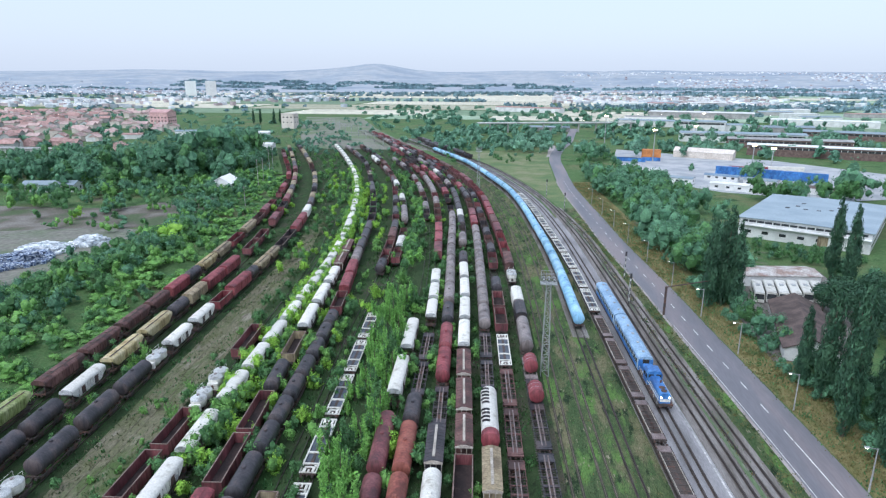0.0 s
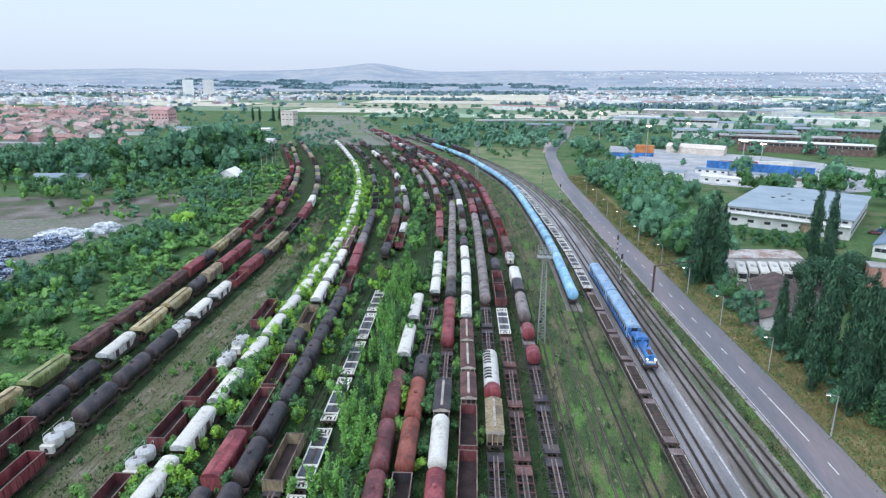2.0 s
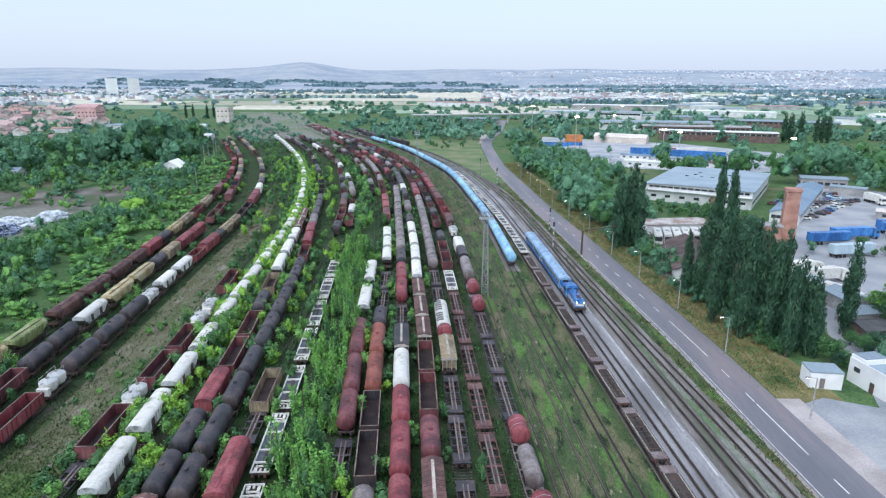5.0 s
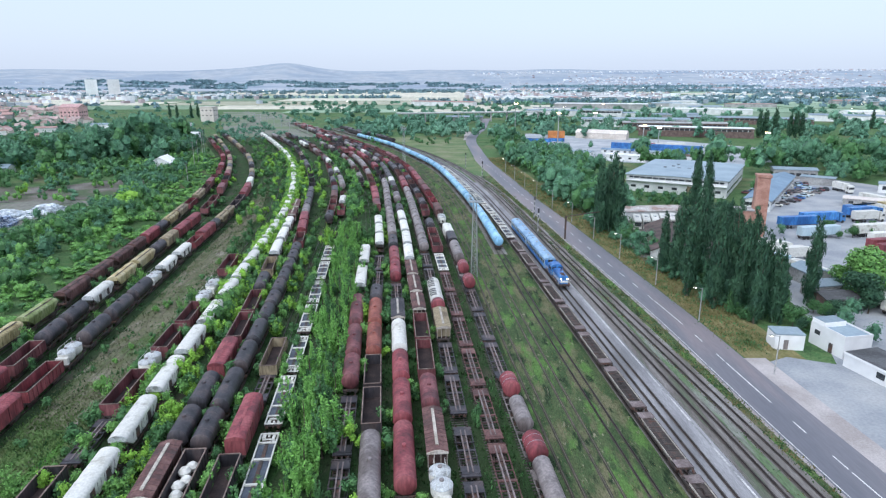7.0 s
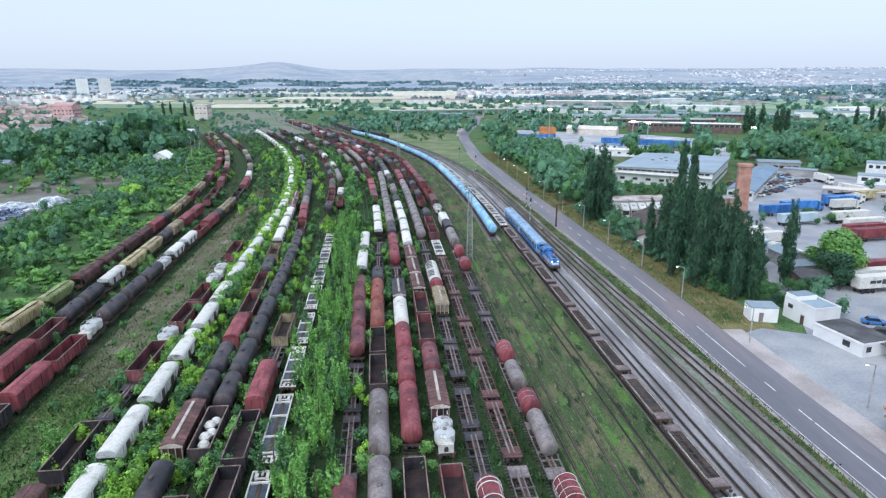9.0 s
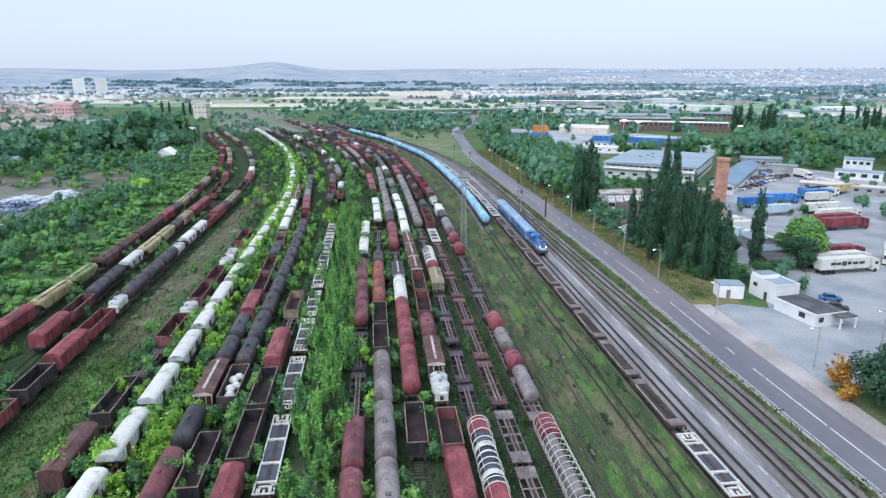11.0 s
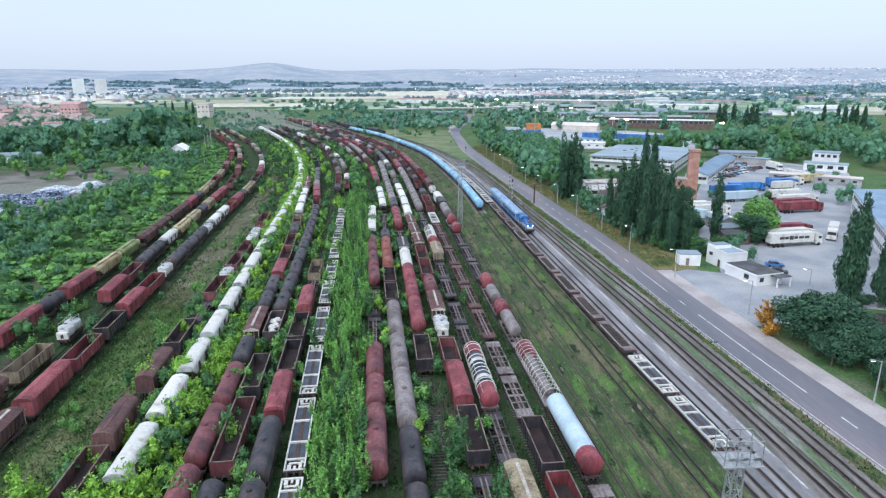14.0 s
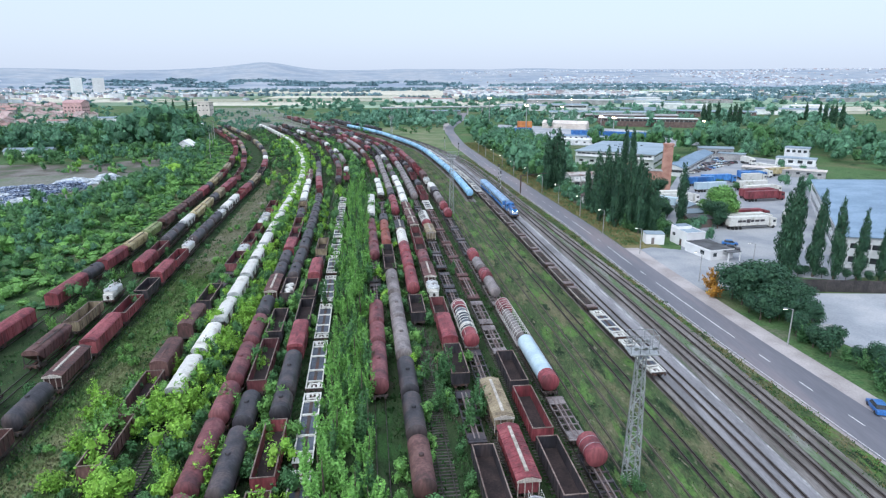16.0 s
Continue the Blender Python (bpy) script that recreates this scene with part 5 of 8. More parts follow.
signal_post(36.3, 133.8)
signal_post(38.3, 154.9)
signal_post(19.9, 283.6)
signal_post(26.5, 248.1)
gantry = thing("pipe_gantry", "dark steel pipe gantry over the road", "gantry", m=pose(43.7, 127.1, 0))
part("post", Shape().box(0, 0, 3.7, 0.5, 0.4, 7.4), STEEL, gantry)
part("post", Shape().box(18.5, 10, 3.7, 0.3, 0.3, 7.4), STEEL, gantry)
part("pipe", Shape().tube((-0.3, -0.2, 7.3), (18.8, 10.2, 7.3), 0.16, n=8), STEEL, gantry)
for x, y, h in ((-134.4, 295, 14.2), (-141.8, 329, 15.7), (-136.4, 306.9, 13.2), (-149.3, 352.4, 15.2), (-117.5, 241.2, 9.2)):
    pole = thing("utility_pole", "grey concrete utility pole beside the sidings", "utility pole", "utility poles", m=pose(x, y, 0))
    part("pole", Shape().tube((0, 0, 0), (0, 0, h), 0.17, 0.1, n=8), CONCRETE, pole)
    part("cross_arm", Shape().box(0, 0, h - 0.8, 1.8, 0.12, 0.12), STEEL, pole)


# ---- trees ----
def leaf_cloud(r, blobs, count, size, upright=0.0):
    """Many small leaf tufts spread through and over a set of rounded clumps."""
    s = Shape()
    weights = [b[3] * b[3] for b in blobs]
    for _ in range(count):
        cx, cy, cz, rad, tall = r.choices(blobs, weights)[0]
        d = Vector((r.gauss(0, 1), r.gauss(0, 1), r.gauss(0, 1)))
        d.normalize()
        k = rad * (0.72 + 0.36 * r.random()) if r.random() < 0.85 else rad * r.random()
        p = Vector((cx + d.x * k, cy + d.y * k, cz + d.z * k * tall))
        if p.z < 0.05:
            continue
        face = (d + Vector((r.gauss(0, 0.42), r.gauss(0, 0.42), 0.3 + r.gauss(0, 0.42)))).normalized()
        if upright:
            u = Vector((r.gauss(0, 0.3) + d.x * 0.3, r.gauss(0, 0.3) + d.y * 0.3, 1.0))
            u = (u - face * u.dot(face) * 0.8).normalized()
            w = size * r.uniform(1.0, 2.2)
            q = w * r.uniform(0.16, 0.28)
        else:
            u = Vector((r.gauss(0, 1), r.gauss(0, 1), r.gauss(0, 1)))
            u = (u - face * u.dot(face)).normalized()
            w = size * r.uniform(0.6, 1.3)
            q = w * r.uniform(0.5, 0.8)
        v = face.cross(u).normalized()
        a, b = u * w, v * q
        s.add([tuple(p - a * 0.7 + b), tuple(p - a * 0.7 - b), tuple(p + a)], [(0, 1, 2)])
    return s


def plumes(r, clumps, size):
    """Feathery growth: leafy shoots that fan out and up from each clump, (x, y, height, spread, shoots, leaves)."""
    s = Shape()
    for cx, cy, h, spread, shoots, leaves in clumps:
        for _ in range(shoots):
            a, u = r.uniform(0, 6.28), r.random() ** 0.6
            tip = Vector((math.cos(a) * spread * u, math.sin(a) * spread * u, h * (1 - 0.5 * u * u) * r.uniform(0.8, 1.06)))
            root = Vector((cx + tip.x * 0.15, cy + tip.y * 0.15, 0.0))
            for _ in range(leaves):
                k = r.uniform(0.12, 1.0) ** 0.65
                loose = 0.16 * spread * (1.15 - 0.75 * k)
                p = root + Vector((tip.x * k * k, tip.y * k * k, tip.z * k)) + Vector((r.gauss(0, loose), r.gauss(0, loose), r.gauss(0, loose)))
                if p.z < 0.05:
                    continue
                face = Vector((r.gauss(0, 0.6) + tip.x / spread, r.gauss(0, 0.6) + tip.y / spread, 0.7 + r.gauss(0, 0.5))).normalized()
                d = Vector((r.gauss(0, 0.5) + tip.x / spread * 0.7, r.gauss(0, 0.5) + tip.y / spread * 0.7, 0.8))
                d = (d - face * d.dot(face) * 0.9).normalized()
                w = size * r.uniform(0.6, 1.35)
                b = face.cross(d).normalized() * w * r.uniform(0.3, 0.48)
                s.add([tuple(p - d * w * 0.6 + b), tuple(p - d * w * 0.6 - b), tuple(p + d * w)], [(0, 1, 2)])
    return s


def trunk_shape(r, h, rad, limbs, spread):
    s = Shape()
    p = Vector((0, 0, -0.1))
    q = p
    for i in range(4):
        q = p + Vector((r.uniform(-0.12, 0.12) * h * 0.1, r.uniform(-0.12, 0.12) * h * 0.1, h * 0.19))
        s.tube(p, q, rad * (1 - i * 0.2), rad * (0.8 - i * 0.2), n=7)
        p = q
    limb = Shape()
    for i in range(limbs):
        a = i * 2.4 + r.random()
        z = h * r.uniform(0.25, 0.6)
        limb.tube((0, 0, z), (math.cos(a) * spread, math.sin(a) * spread, z + h * r.uniform(0.15, 0.3)), rad * 0.4, rad * 0.12, n=5)
    return s, limb


def tree_template(seed, kind, leaf):
    r = random.Random(seed)
    if kind == "poplar":
        h = 24.0
        blobs = [(r.uniform(-0.75, 0.75), r.uniform(-0.75, 0.75), 1.6 + i * 0.92, (2.0 * min(1.0, 0.55 + i * 0.09) * (1 - (i / 24.5) ** 2.6) + 0.12) * r.uniform(0.75, 1.1), 1.3) for i in range(24)]
        count, size, rad = 3900, 0.37, 0.4
        words, cat = "tall dark-green Lombardy poplar with narrow crown", "tree"
    elif kind == "broad":
        h = 11.0
        blobs = [(math.cos(i * 2.4) * 2.7 * r.random(), math.sin(i * 2.4) * 2.7 * r.random(), h * r.uniform(0.38, 0.82), r.uniform(1.5, 2.5), 0.9) for i in range(13)]
        count, size, rad = 2900, 0.33, 0.28
        words, cat = "broad leafy green tree with uneven crown", "tree"
    elif kind == "sapling":
        h = 6.0
        clumps = [(r.uniform(-1.0, 1.0), r.uniform(-1.3, 1.3), h * q, r.uniform(0.5, 0.72), 12, 34) for q in (1.0, 0.84, 0.66, 0.5, 0.34)]
        size, rad = 0.17, 0.1
        words, cat = "bushy young poplar growing between sidings", "young tree"
    else:
        h = 3.0
        clumps = [(r.uniform(-0.8, 0.8), r.uniform(-0.8, 0.8), h * q, r.uniform(0.8, 1.15), 11, 30) for q in (1.0, 0.8, 0.66, 0.5)]
        size, rad = 0.15, 0.08
        words, cat = "leafy green bush growing beside the track", "bush"
    t = thing({"poplar": "poplar", "broad": "tree", "sapling": "young_tree"}.get(kind, "bush"), words, cat, {"poplar": "poplars", "broad": "trees", "sapling": "young trees in a strip"}.get(kind, "bushes"))
    a, b = trunk_shape(r, h, rad, 6 if kind != "poplar" else 9, h * 0.22 if kind != "poplar" else 1.3)
    if h > 3:
        part("trunk", a, BARK, t)
    if kind in ("poplar", "broad"):
        tagged(part("branching", b, BARK, t), kind="stuff")
    part("crown", leaf_cloud(r, blobs, count, size, 1.5 if kind == "poplar" else 0.0) if kind in ("poplar", "broad") else plumes(r, clumps, size), leaf, t)
    return t, h


GROVE = {}
for kind, leaf, seeds in (("poplar", LEAF_POPLAR, (1, 2, 3)), ("broad", LEAF_POPLAR, (4, 5, 6)), ("broad2", LEAF, (7, 8, 9)), ("broadlight", LEAF_LIGHT, (23,)), ("sapling", LEAF, (10, 11, 12)), ("saplight", LEAF_SHOOT, (13, 14)),
                          ("bush", LEAF, (15, 16, 17)), ("bushlight", LEAF_LIGHT, (18, 19)), ("bushyellow", LEAF_YELLOW, (20, 21)), ("bushorange", LEAF_LAMPLIT, (22,))):
    base = {"broad2": "broad", "broadlight": "broad", "saplight": "sapling", "bushlight": "bush", "bushyellow": "bush", "bushorange": "bush"}.get(kind, kind)
    GROVE[kind] = [[s, None, 0.0] for s in seeds]
    for slot in GROVE[kind]:
        slot.append(base)
        slot.append(leaf)


SCRUB, TALLY = [], {}


def plant(kind, x, y, h, wide=1.0, z=0.0):
    """One tree of a kind at its place, h metres tall; far ones go into joined woods."""
    TALLY[kind] = TALLY.get(kind, 0) + 1
    if (kind != "poplar" and (y > 150 or TALLY[kind] > (170 if "sap" in kind else 98))) or y > 900:
        SCRUB.append((x, y, h, h * (0.22 if kind == "poplar" else 0.66) * wide, kind))
        return None
    slot = rng.choice(GROVE[kind])
    if slot[1] is None:
        slot[1], slot[2] = tree_template(slot[0], slot[3], slot[4])
        ob = slot[1]
    else:
        ob = None
    k = h / slot[2]
    spin = Matrix.Translation((x, y, z)) @ Euler((0, 0, rng.uniform(0, 6.28))).to_matrix().to_4x4()
    if ob is None:
        ob = copy_thing(slot[1], spin)
    ob.matrix_basis = spin @ Matrix.Diagonal((k * wide, k * wide, k, 1))
    return ob


# poplars beside the road and the depot
for x, y, h in ((56.0, 134.7, 25.4), (59.9, 136.3, 26.7), (61.6, 132.8, 24.8), (62.4, 141.4, 26.9), (62.0, 92.4, 17.4), (63.9, 87.8, 23.3), (65.4, 82.9, 25.3), (70.5, 90.1, 23.7), (67.9, 75.9, 24.1), (69.5, 70.5, 25.3), (73.1, 82.6, 22.4), (70.6, 65.5, 24.5), (67.8, 63.7, 22.2), (71.4, 60.7, 20.4), (72.8, 58.8, 18.9), (68.6, 58.1, 20.0), (73.5, 57.9, 15.5), (61.2, 74.6, 21.0), (64.1, 66.7, 20.5),
                (98.5, 163.4, 26.1), (99.5, 155.2, 25.6), (85.9, 68.5, 21.3), (90.7, 16.2, 25.3), (92.6, 18.4, 23.6), (89.6, 17.6, 22.5), (95.6, 14.5, 22.4), (99.2, 12.2, 20.9), (103.7, 10.8, 18.2), (108.9, 10.2, 16.8), (114, 8.4, 15.7), (118.3, 6.6, 14.7)):
    plant("poplar", x, y, h, 0.92 if x < 90 else 0.85)
plant("broadlight", 99.5, 71, 13.6, 1.2)
plant("broadlight", 102.5, 73.5, 12.5, 1.15)
plant("broad", 95.5, 66.5, 9, 1.2)
plant("bushorange", 66.4, 3.2, 6.6, 1.15)
for x, y, h in ((92, 14.6, 3.4), (97, 13.2, 3), (101.5, 11.2, 3.2), (106, 9.8, 3), (111, 8.6, 3), (94.5, 15.8, 2.6)):
    plant("broad", x, y, h, 1.3)
for x, y, h in ((68.8, 0.4, 8.4), (70.4, -3.4, 9.8), (72.9, -4, 10), (76.4, -1.3, 8.6), (72.1, -10.7, 7.6), (74.6, 3.5, 7.6), (77.2, 8.1, 6.7), (79.9, 5.2, 7.1), (68.5, -11.5, 5.7)):
    plant("broad", x, y, h, 1.25)
for x, y, h in ((69.2, -3, 5.5), (71, -8, 5.4), (73.4, -12, 5.2), (69.6, -13, 4.2), (76.4, -14, 5.8), (68.4, -7.5, 4.4), (78.5, -8, 6.4), (80.5, -1, 6.2), (75, -8.5, 7.4)):
    plant("broad", x, y, h, 1.35)
for i in range(38):
    plant("bush" if i % 3 == 0 else "broad", rng.uniform(70.1, 76.8), -10.7 - i * 1.27, rng.uniform(3, 6), 1.15)
for x, y, h in ((97, 69, 7.5), (101, 69.5, 8), (105, 76, 8), (99, 76, 8)):
    plant("broadlight", x, y, h, 1.5)
for i in range(20):
    plant(rng.choice(["broad", "bush", "broad2"]), rng.uniform(71.9, 86.9), rng.uniform(53, 93.9), rng.uniform(3, 6.5), 1.3)
for x, y, h in ((95.8, 63.3, 5.6), (98.3, 66.8, 6.6), (86.2, 60.1, 4.7), (96.5, 74.3, 4.7), (99.9, 76.9, 5.6), (83.3, 77.9, 6.6), (88.4, 89.6, 5.7)):
    plant("broad", x, y, h, 1.3)
for i in range(12):
    plant("broad", rng.uniform(81.7, 99.1), rng.uniform(109.6, 138.9), rng.uniform(6, 11), 1.2)
for i in range(7):
    plant("broad", rng.uniform(100, 114), rng.uniform(143.6, 165), rng.uniform(4, 7), 1.25)
for i in range(40):
    k, off = rng.uniform(-4, 30), rng.uniform(3.5, 22)
    plant(rng.choice(["bush", "broad", "broad2"]), 85.5 + 0.90 * k - 0.43 * off, 206.4 - 0.43 * k - 0.90 * off, rng.uniform(2.5, 4.5), 1.35)
for i in range(16):
    plant(rng.choice(["broad", "bush", "broad"]), rng.uniform(66.5, 72), rng.uniform(56, 92), rng.uniform(3, 7), 1.2)
for i in range(14):
    plant(rng.choice(["bush", "broad"]), rng.uniform(55, 70.9), rng.uniform(137.6, 150.5), rng.uniform(3, 7), 1.3)
for x, y, h in ((82.8, 51.9, 5.7), (85.5, 48.1, 4.7), (86.7, 56.4, 6.6), (79.3, 48.4, 3.8), (82, 45.5, 3.3)):
    plant("broad", x, y, h, 1.3)
for i in range(34):
    plant(rng.choice(["broad", "broad", "broad2"]), rng.uniform(229.8, 298.8), rng.uniform(135.4, 247.3), rng.uniform(8, 17), rng.uniform(1.0, 1.4))
for x, y, h in ((155.3, 128.5, 7.2), (158, 117.7, 7.2), (162, 120.9, 8.1), (165.4, 114.4, 6.3), (185.3, 182.2, 7), (188.8, 169.7, 5.3)):
    plant("broad", x, y, h, 1.35)
# hedge and copse between road and warehouses
for i in range(150):
    y = rng.uniform(158, 340)
    plant(rng.choice(["broad", "broad", "broad2"]), ROAD(y) + rng.uniform(13, 48 if y > 225 else 30), y, rng.uniform(8, 14), rng.uniform(1.1, 1.4))
for i in range(26):
    y = rng.uniform(86, 150)
    plant(rng.choice(["broad", "bush"]), ROAD(y) + rng.uniform(13.5, 18), y, rng.uniform(3, 7), 1.25)
for i in range(64):
    y = rng.uniform(66, 215)
    plant("broad", ROAD(y) + rng.uniform(9.8, 14.5), y, rng.uniform(2.2, 4.4), rng.uniform(1.1, 1.5))
for i in range(14):
    plant("bush", rng.uniform(86.2, 116.9), rng.uniform(173.9, 182.8), rng.uniform(1.8, 3), 1.3)
for i in range(22):
    plant(rng.choice(["broad", "broad2"]), rng.uniform(118, 170), rng.uniform(280, 296), rng.uniform(7, 13), 1.2)
plant("broad2", 133, 186.5, 9.5, 1.1)
for i in range(10):
    plant(rng.choice(["broad", "broad2", "bush"]), rng.uniform(112, 150), rng.uniform(126, 140), rng.uniform(2.5, 4.5), 1.3)
for i in range(70):
    plant(rng.choice(["broad", "broad", "broad2"]), rng.uniform(152.1, 343.4), rng.uniform(240.5, 330.1), rng.choice((6, 9, 13, 17, 20)) * rng.uniform(0.85, 1.1), rng.uniform(0.85, 1.2))
for i in range(52):
    x = rng.uniform(190, 330)
    plant(rng.choice(["broad", "broad2"]), x, rng.uniform(130, 235) if x > 236 else rng.uniform(228, 252), rng.uniform(8, 14), 1.3)
for i in range(80):
    plant(rng.choice(["broad", "broad2"]), rng.uniform(81, 356.5), rng.uniform(445, 720.5), rng.uniform(8, 15), 1.3)
for x, y, h in ((268, 452.5, 24), (273, 452.3, 25), (288, 465.6, 25), (293, 451.2, 22), (297.5, 451, 24), (302, 450.7, 22), (390, 461, 21), (395, 459, 22), (390, 446, 23), (378, 420, 22), (384, 428, 23), (421.6, 540.7, 20), (436.6, 539.8, 20), (444, 541, 18)):
    plant("poplar", x, y, h, 1.15)
plant("broad", 365.4, 508.2, 24, 0.8)
for i in range(46):
    plant(rng.choice(["broad", "broad", "broad2"]), rng.choice((206, 258, 215, 280)) + rng.uniform(-18, 18), rng.uniform(272, 315), rng.uniform(8, 19), rng.uniform(0.9, 1.4))
for i in range(40):
    y = rng.uniform(340, 470)
    plant(rng.choice(["broad", "broad2", "bush"]), ROAD(y) + rng.uniform(14, 46), y, rng.uniform(3, 8), 1.3)
# strip of young trees between two sidings
for i in range(215):
    y = -90 + 225 * ((i + rng.random()) / 215) ** 1.15
    mid = (TRACK["j"](y) * 0.47 + TRACK["k"](y) * 0.53)
    half = abs(TRACK["k"](y) - TRACK["j"](y)) / 2 - 2.3
    plant("saplight" if i % 3 else "sapling", mid + rng.uniform(-half, half) * 1.2, y, rng.choice((2.8, 4.5, 6.0, 7.2, 8.2)) * rng.uniform(0.85, 1.15), rng.uniform(1.05, 1.45))
for i in range(90):
    y = rng.uniform(140, 330)
    mid = TRACK["j"](y) * 0.45 + TRACK["k"](y) * 0.55
    plant(rng.choice(["sapling", "bush", "saplight", "bushlight"]), mid + rng.uniform(-3, 3), y, rng.uniform(3, 6), 1.2)
# bushes in the other gaps
for x, y, h in ((-43.8, -42.2, 5.6), (-40.7, -13.7, 5.2), (-31.9, -22.8, 5.4), (-33.5, -28.3, 5.6), (-40, -34.8, 3.4), (-34.4, -44.9, 6.0), (-31.7, -40.4, 6.0), (-43.3, -51.4, 3.4), (-37.1, -59.1, 4.6), (-42, -58.4, 3.4), (-23.9, -58.7, 5.6), (-22.8, -60.6, 4.8)):
    plant("bushyellow", x, y, h, 1.15)
for x, y, h in ((-39, -47.6, 6.2), (-37.4, -46, 5.4), (-40.8, -49, 4.8), (-25.1, -43.9, 5.2), (-19.7, -43.4, 4.6), (-20.3, -54.9, 4.8), (-25.6, -30.7, 4.2), (-29.9, 1, 3.8), (-47.7, 5.4, 4), (-34.3, 4.7, 4.4)):
    plant("bushlight", x, y, h, 1.2)
for x, y, h in ((-71.5, 3, 4.8), (-70, 6, 4.4), (-66.5, 9, 4.2), (-59.9, 6, 4.4), (-58, 1, 3.8)):
    plant("bush", x, y, h, 1.3)
GAPS = [("a", "b", 30, 0.5), ("b", "c", 26, 0.5), ("d", "e", 16, 0.4), ("e", "f", 44, 0.5), ("f", "g", 80, 0.5), ("g", "h", 34, 0.5), ("h", "i", 44, 0.5), ("i", "j", 10, 0.5), ("k", "l", 26, 0.5), ("l", "m", 34, 0.5), ("m", "n", 12, 0.5), ("n", "o", 12, 0.5)]
for p, q, count, mix in GAPS:
    for i in range(count):
        y = rng.uniform(-85, 170)
        x = TRACK[p](y) * mix + TRACK[q](y) * (1 - mix) + rng.uniform(-0.5, 0.5) * (2.5 if p in "df" else 1)
        plant(rng.choice(["bush", "bush", "bushlight", "bushyellow" if p in "efg" else "bushlight"]), x, y, rng.uniform(2.2, 4.6), rng.uniform(0.8, 1.2))
for i in range(190):
    y = -85 + 215 * rng.random()
    p, q = rng.choice((("e", "f"), ("f", "g"), ("f", "g"), ("g", "h"), ("h", "i"), ("i", "j"), ("k", "l"), ("l", "m")))
    mix = rng.uniform(0.3, 0.7)
    plant(rng.choice(["bushyellow", "bushlight", "bushyellow"] if p in "ef" else ["bushlight", "bush", "bushyellow"]), TRACK[p](y) * mix + TRACK[q](y) * (1 - mix), y, rng.uniform(2.4, 5.0), rng.uniform(0.8, 1.25))
for i in range(230):
    y = 52 + 300 * rng.random() ** 0.9
    plant(rng.choice(["bushlight", "bushyellow", "bushyellow", "bush" if y < 120 else "bushlight"]), TRACK["f"](y) + rng.choice((-1, 1, 1)) * rng.uniform(0.9, 2.2), y, rng.uniform(3.4, 5.4), rng.uniform(0.9, 1.25))
for i in range(120):
    y = 48 + 270 * rng.random()
    plant(rng.choice(["bushyellow", "bushlight", "bushyellow"]), TRACK["f"](y) + rng.uniform(-1.7, 1.7), y, rng.uniform(4.4, 5.6), rng.uniform(0.8, 1.05))
# shoots that have grown up through the couplings of the white train
for i in range(17):
    y = -43 + 107.4 / 8 * (i + rng.uniform(-0.12, 0.12))
    plant(rng.choice(["bushyellow", "bushlight"]), TRACK["f"](y) + rng.uniform(-0.9, 0.9), y, rng.uniform(3.6, 5.0), rng.uniform(0.8, 1.1))
for i in range(44):
    y = rng.uniform(-52, 70)
    side = rng.choice((-1, 1))
    plant(rng.choice(["bushlight", "bushyellow", "bush"]), TRACK["f"](y) + side * rng.uniform(1.3, 2.5), y, rng.uniform(3.0, 5.0), rng.uniform(0.8, 1.15))
for x, y, h in ((-42.1, -15.2, 5.4), (-37, -13.6, 5.2), (-43.4, 5.5, 4.0), (-42.7, 14.1, 3.8), (-50.3, 31.1, 3.6), (-44.1, 35.1, 4.2), (-38.4, 33.5, 4.6), (-34.2, 19.2, 3.6), (-38, 11.9, 3.8), (-29.2, -2.5, 4.2), (-24.9, -0.3, 3.6), (-44, -1.1, 3.4), (-32.9, 1.7, 3.6)):
    plant(rng.choice(["bushyellow", "bushlight"]), x, y, h, 1.15)
for i in range(240):
    y = -88 + 200 * rng.random()
    p, q, mix = rng.choice((("f", "g", 0.5), ("f", "g", 0.4), ("f", "g", 0.6), ("e", "f", 0.5), ("g", "h", 0.5), ("h", "i", 0.5), ("c", "e", 0.16), ("m", "n", 0.5)))
    plant(rng.choice(["bush", "bush", "broad2", "bushlight"]), TRACK[p](y) * mix + TRACK[q](y) * (1 - mix) + rng.uniform(-0.3, 0.3), y, rng.uniform(1.6, 3.4), rng.uniform(1.0, 1.5))
for x, y, h in ((-37.9, -55.9, 6.1), (-33, -62, 5.5), (-30, -54, 6.2), (-31, -48, 5.2), (-43.9, -68, 4), (-27.6, -62, 4.6), (-37, -42.9, 4.7), (-33, -35.9, 5.3)):
    plant("bushyellow", x, y, h, 1.1)
for x, y, h in ((4, -36.4, 7.3), (5.5, -34.5, 6.7), (3.9, -43.3, 5.9), (9.4, -44.4, 6.8), (9.7, 20.6, 4.3), (7.7, -48.3, 5.9), (2, -20.7, 3.8), (25.4, -62.0, 3.6), (-2, -26.5, 4.4)):
    plant("sapling", x, y, h, 1.4)
for i in range(60):
    y = rng.uniform(120, 330)
    plant(rng.choice(["bushlight", "bush", "bushyellow", "bush"]), TRACK["d"](y) + rng.uniform(-1, 14), y, rng.uniform(2, 5), 1.2)
for i in range(330):
    y = rng.uniform(160, 470)
    key = rng.choice("abcefghijklmno")
    x = TRACK[key](y) + 2.4 + rng.uniform(-0.6, 0.6)
    plant(rng.choice(["bushlight", "bush", "bush", "bushyellow" if 200 < y < 250 else "bush"]), x, y, rng.uniform(2, 4.6), rng.uniform(1.0, 1.5))
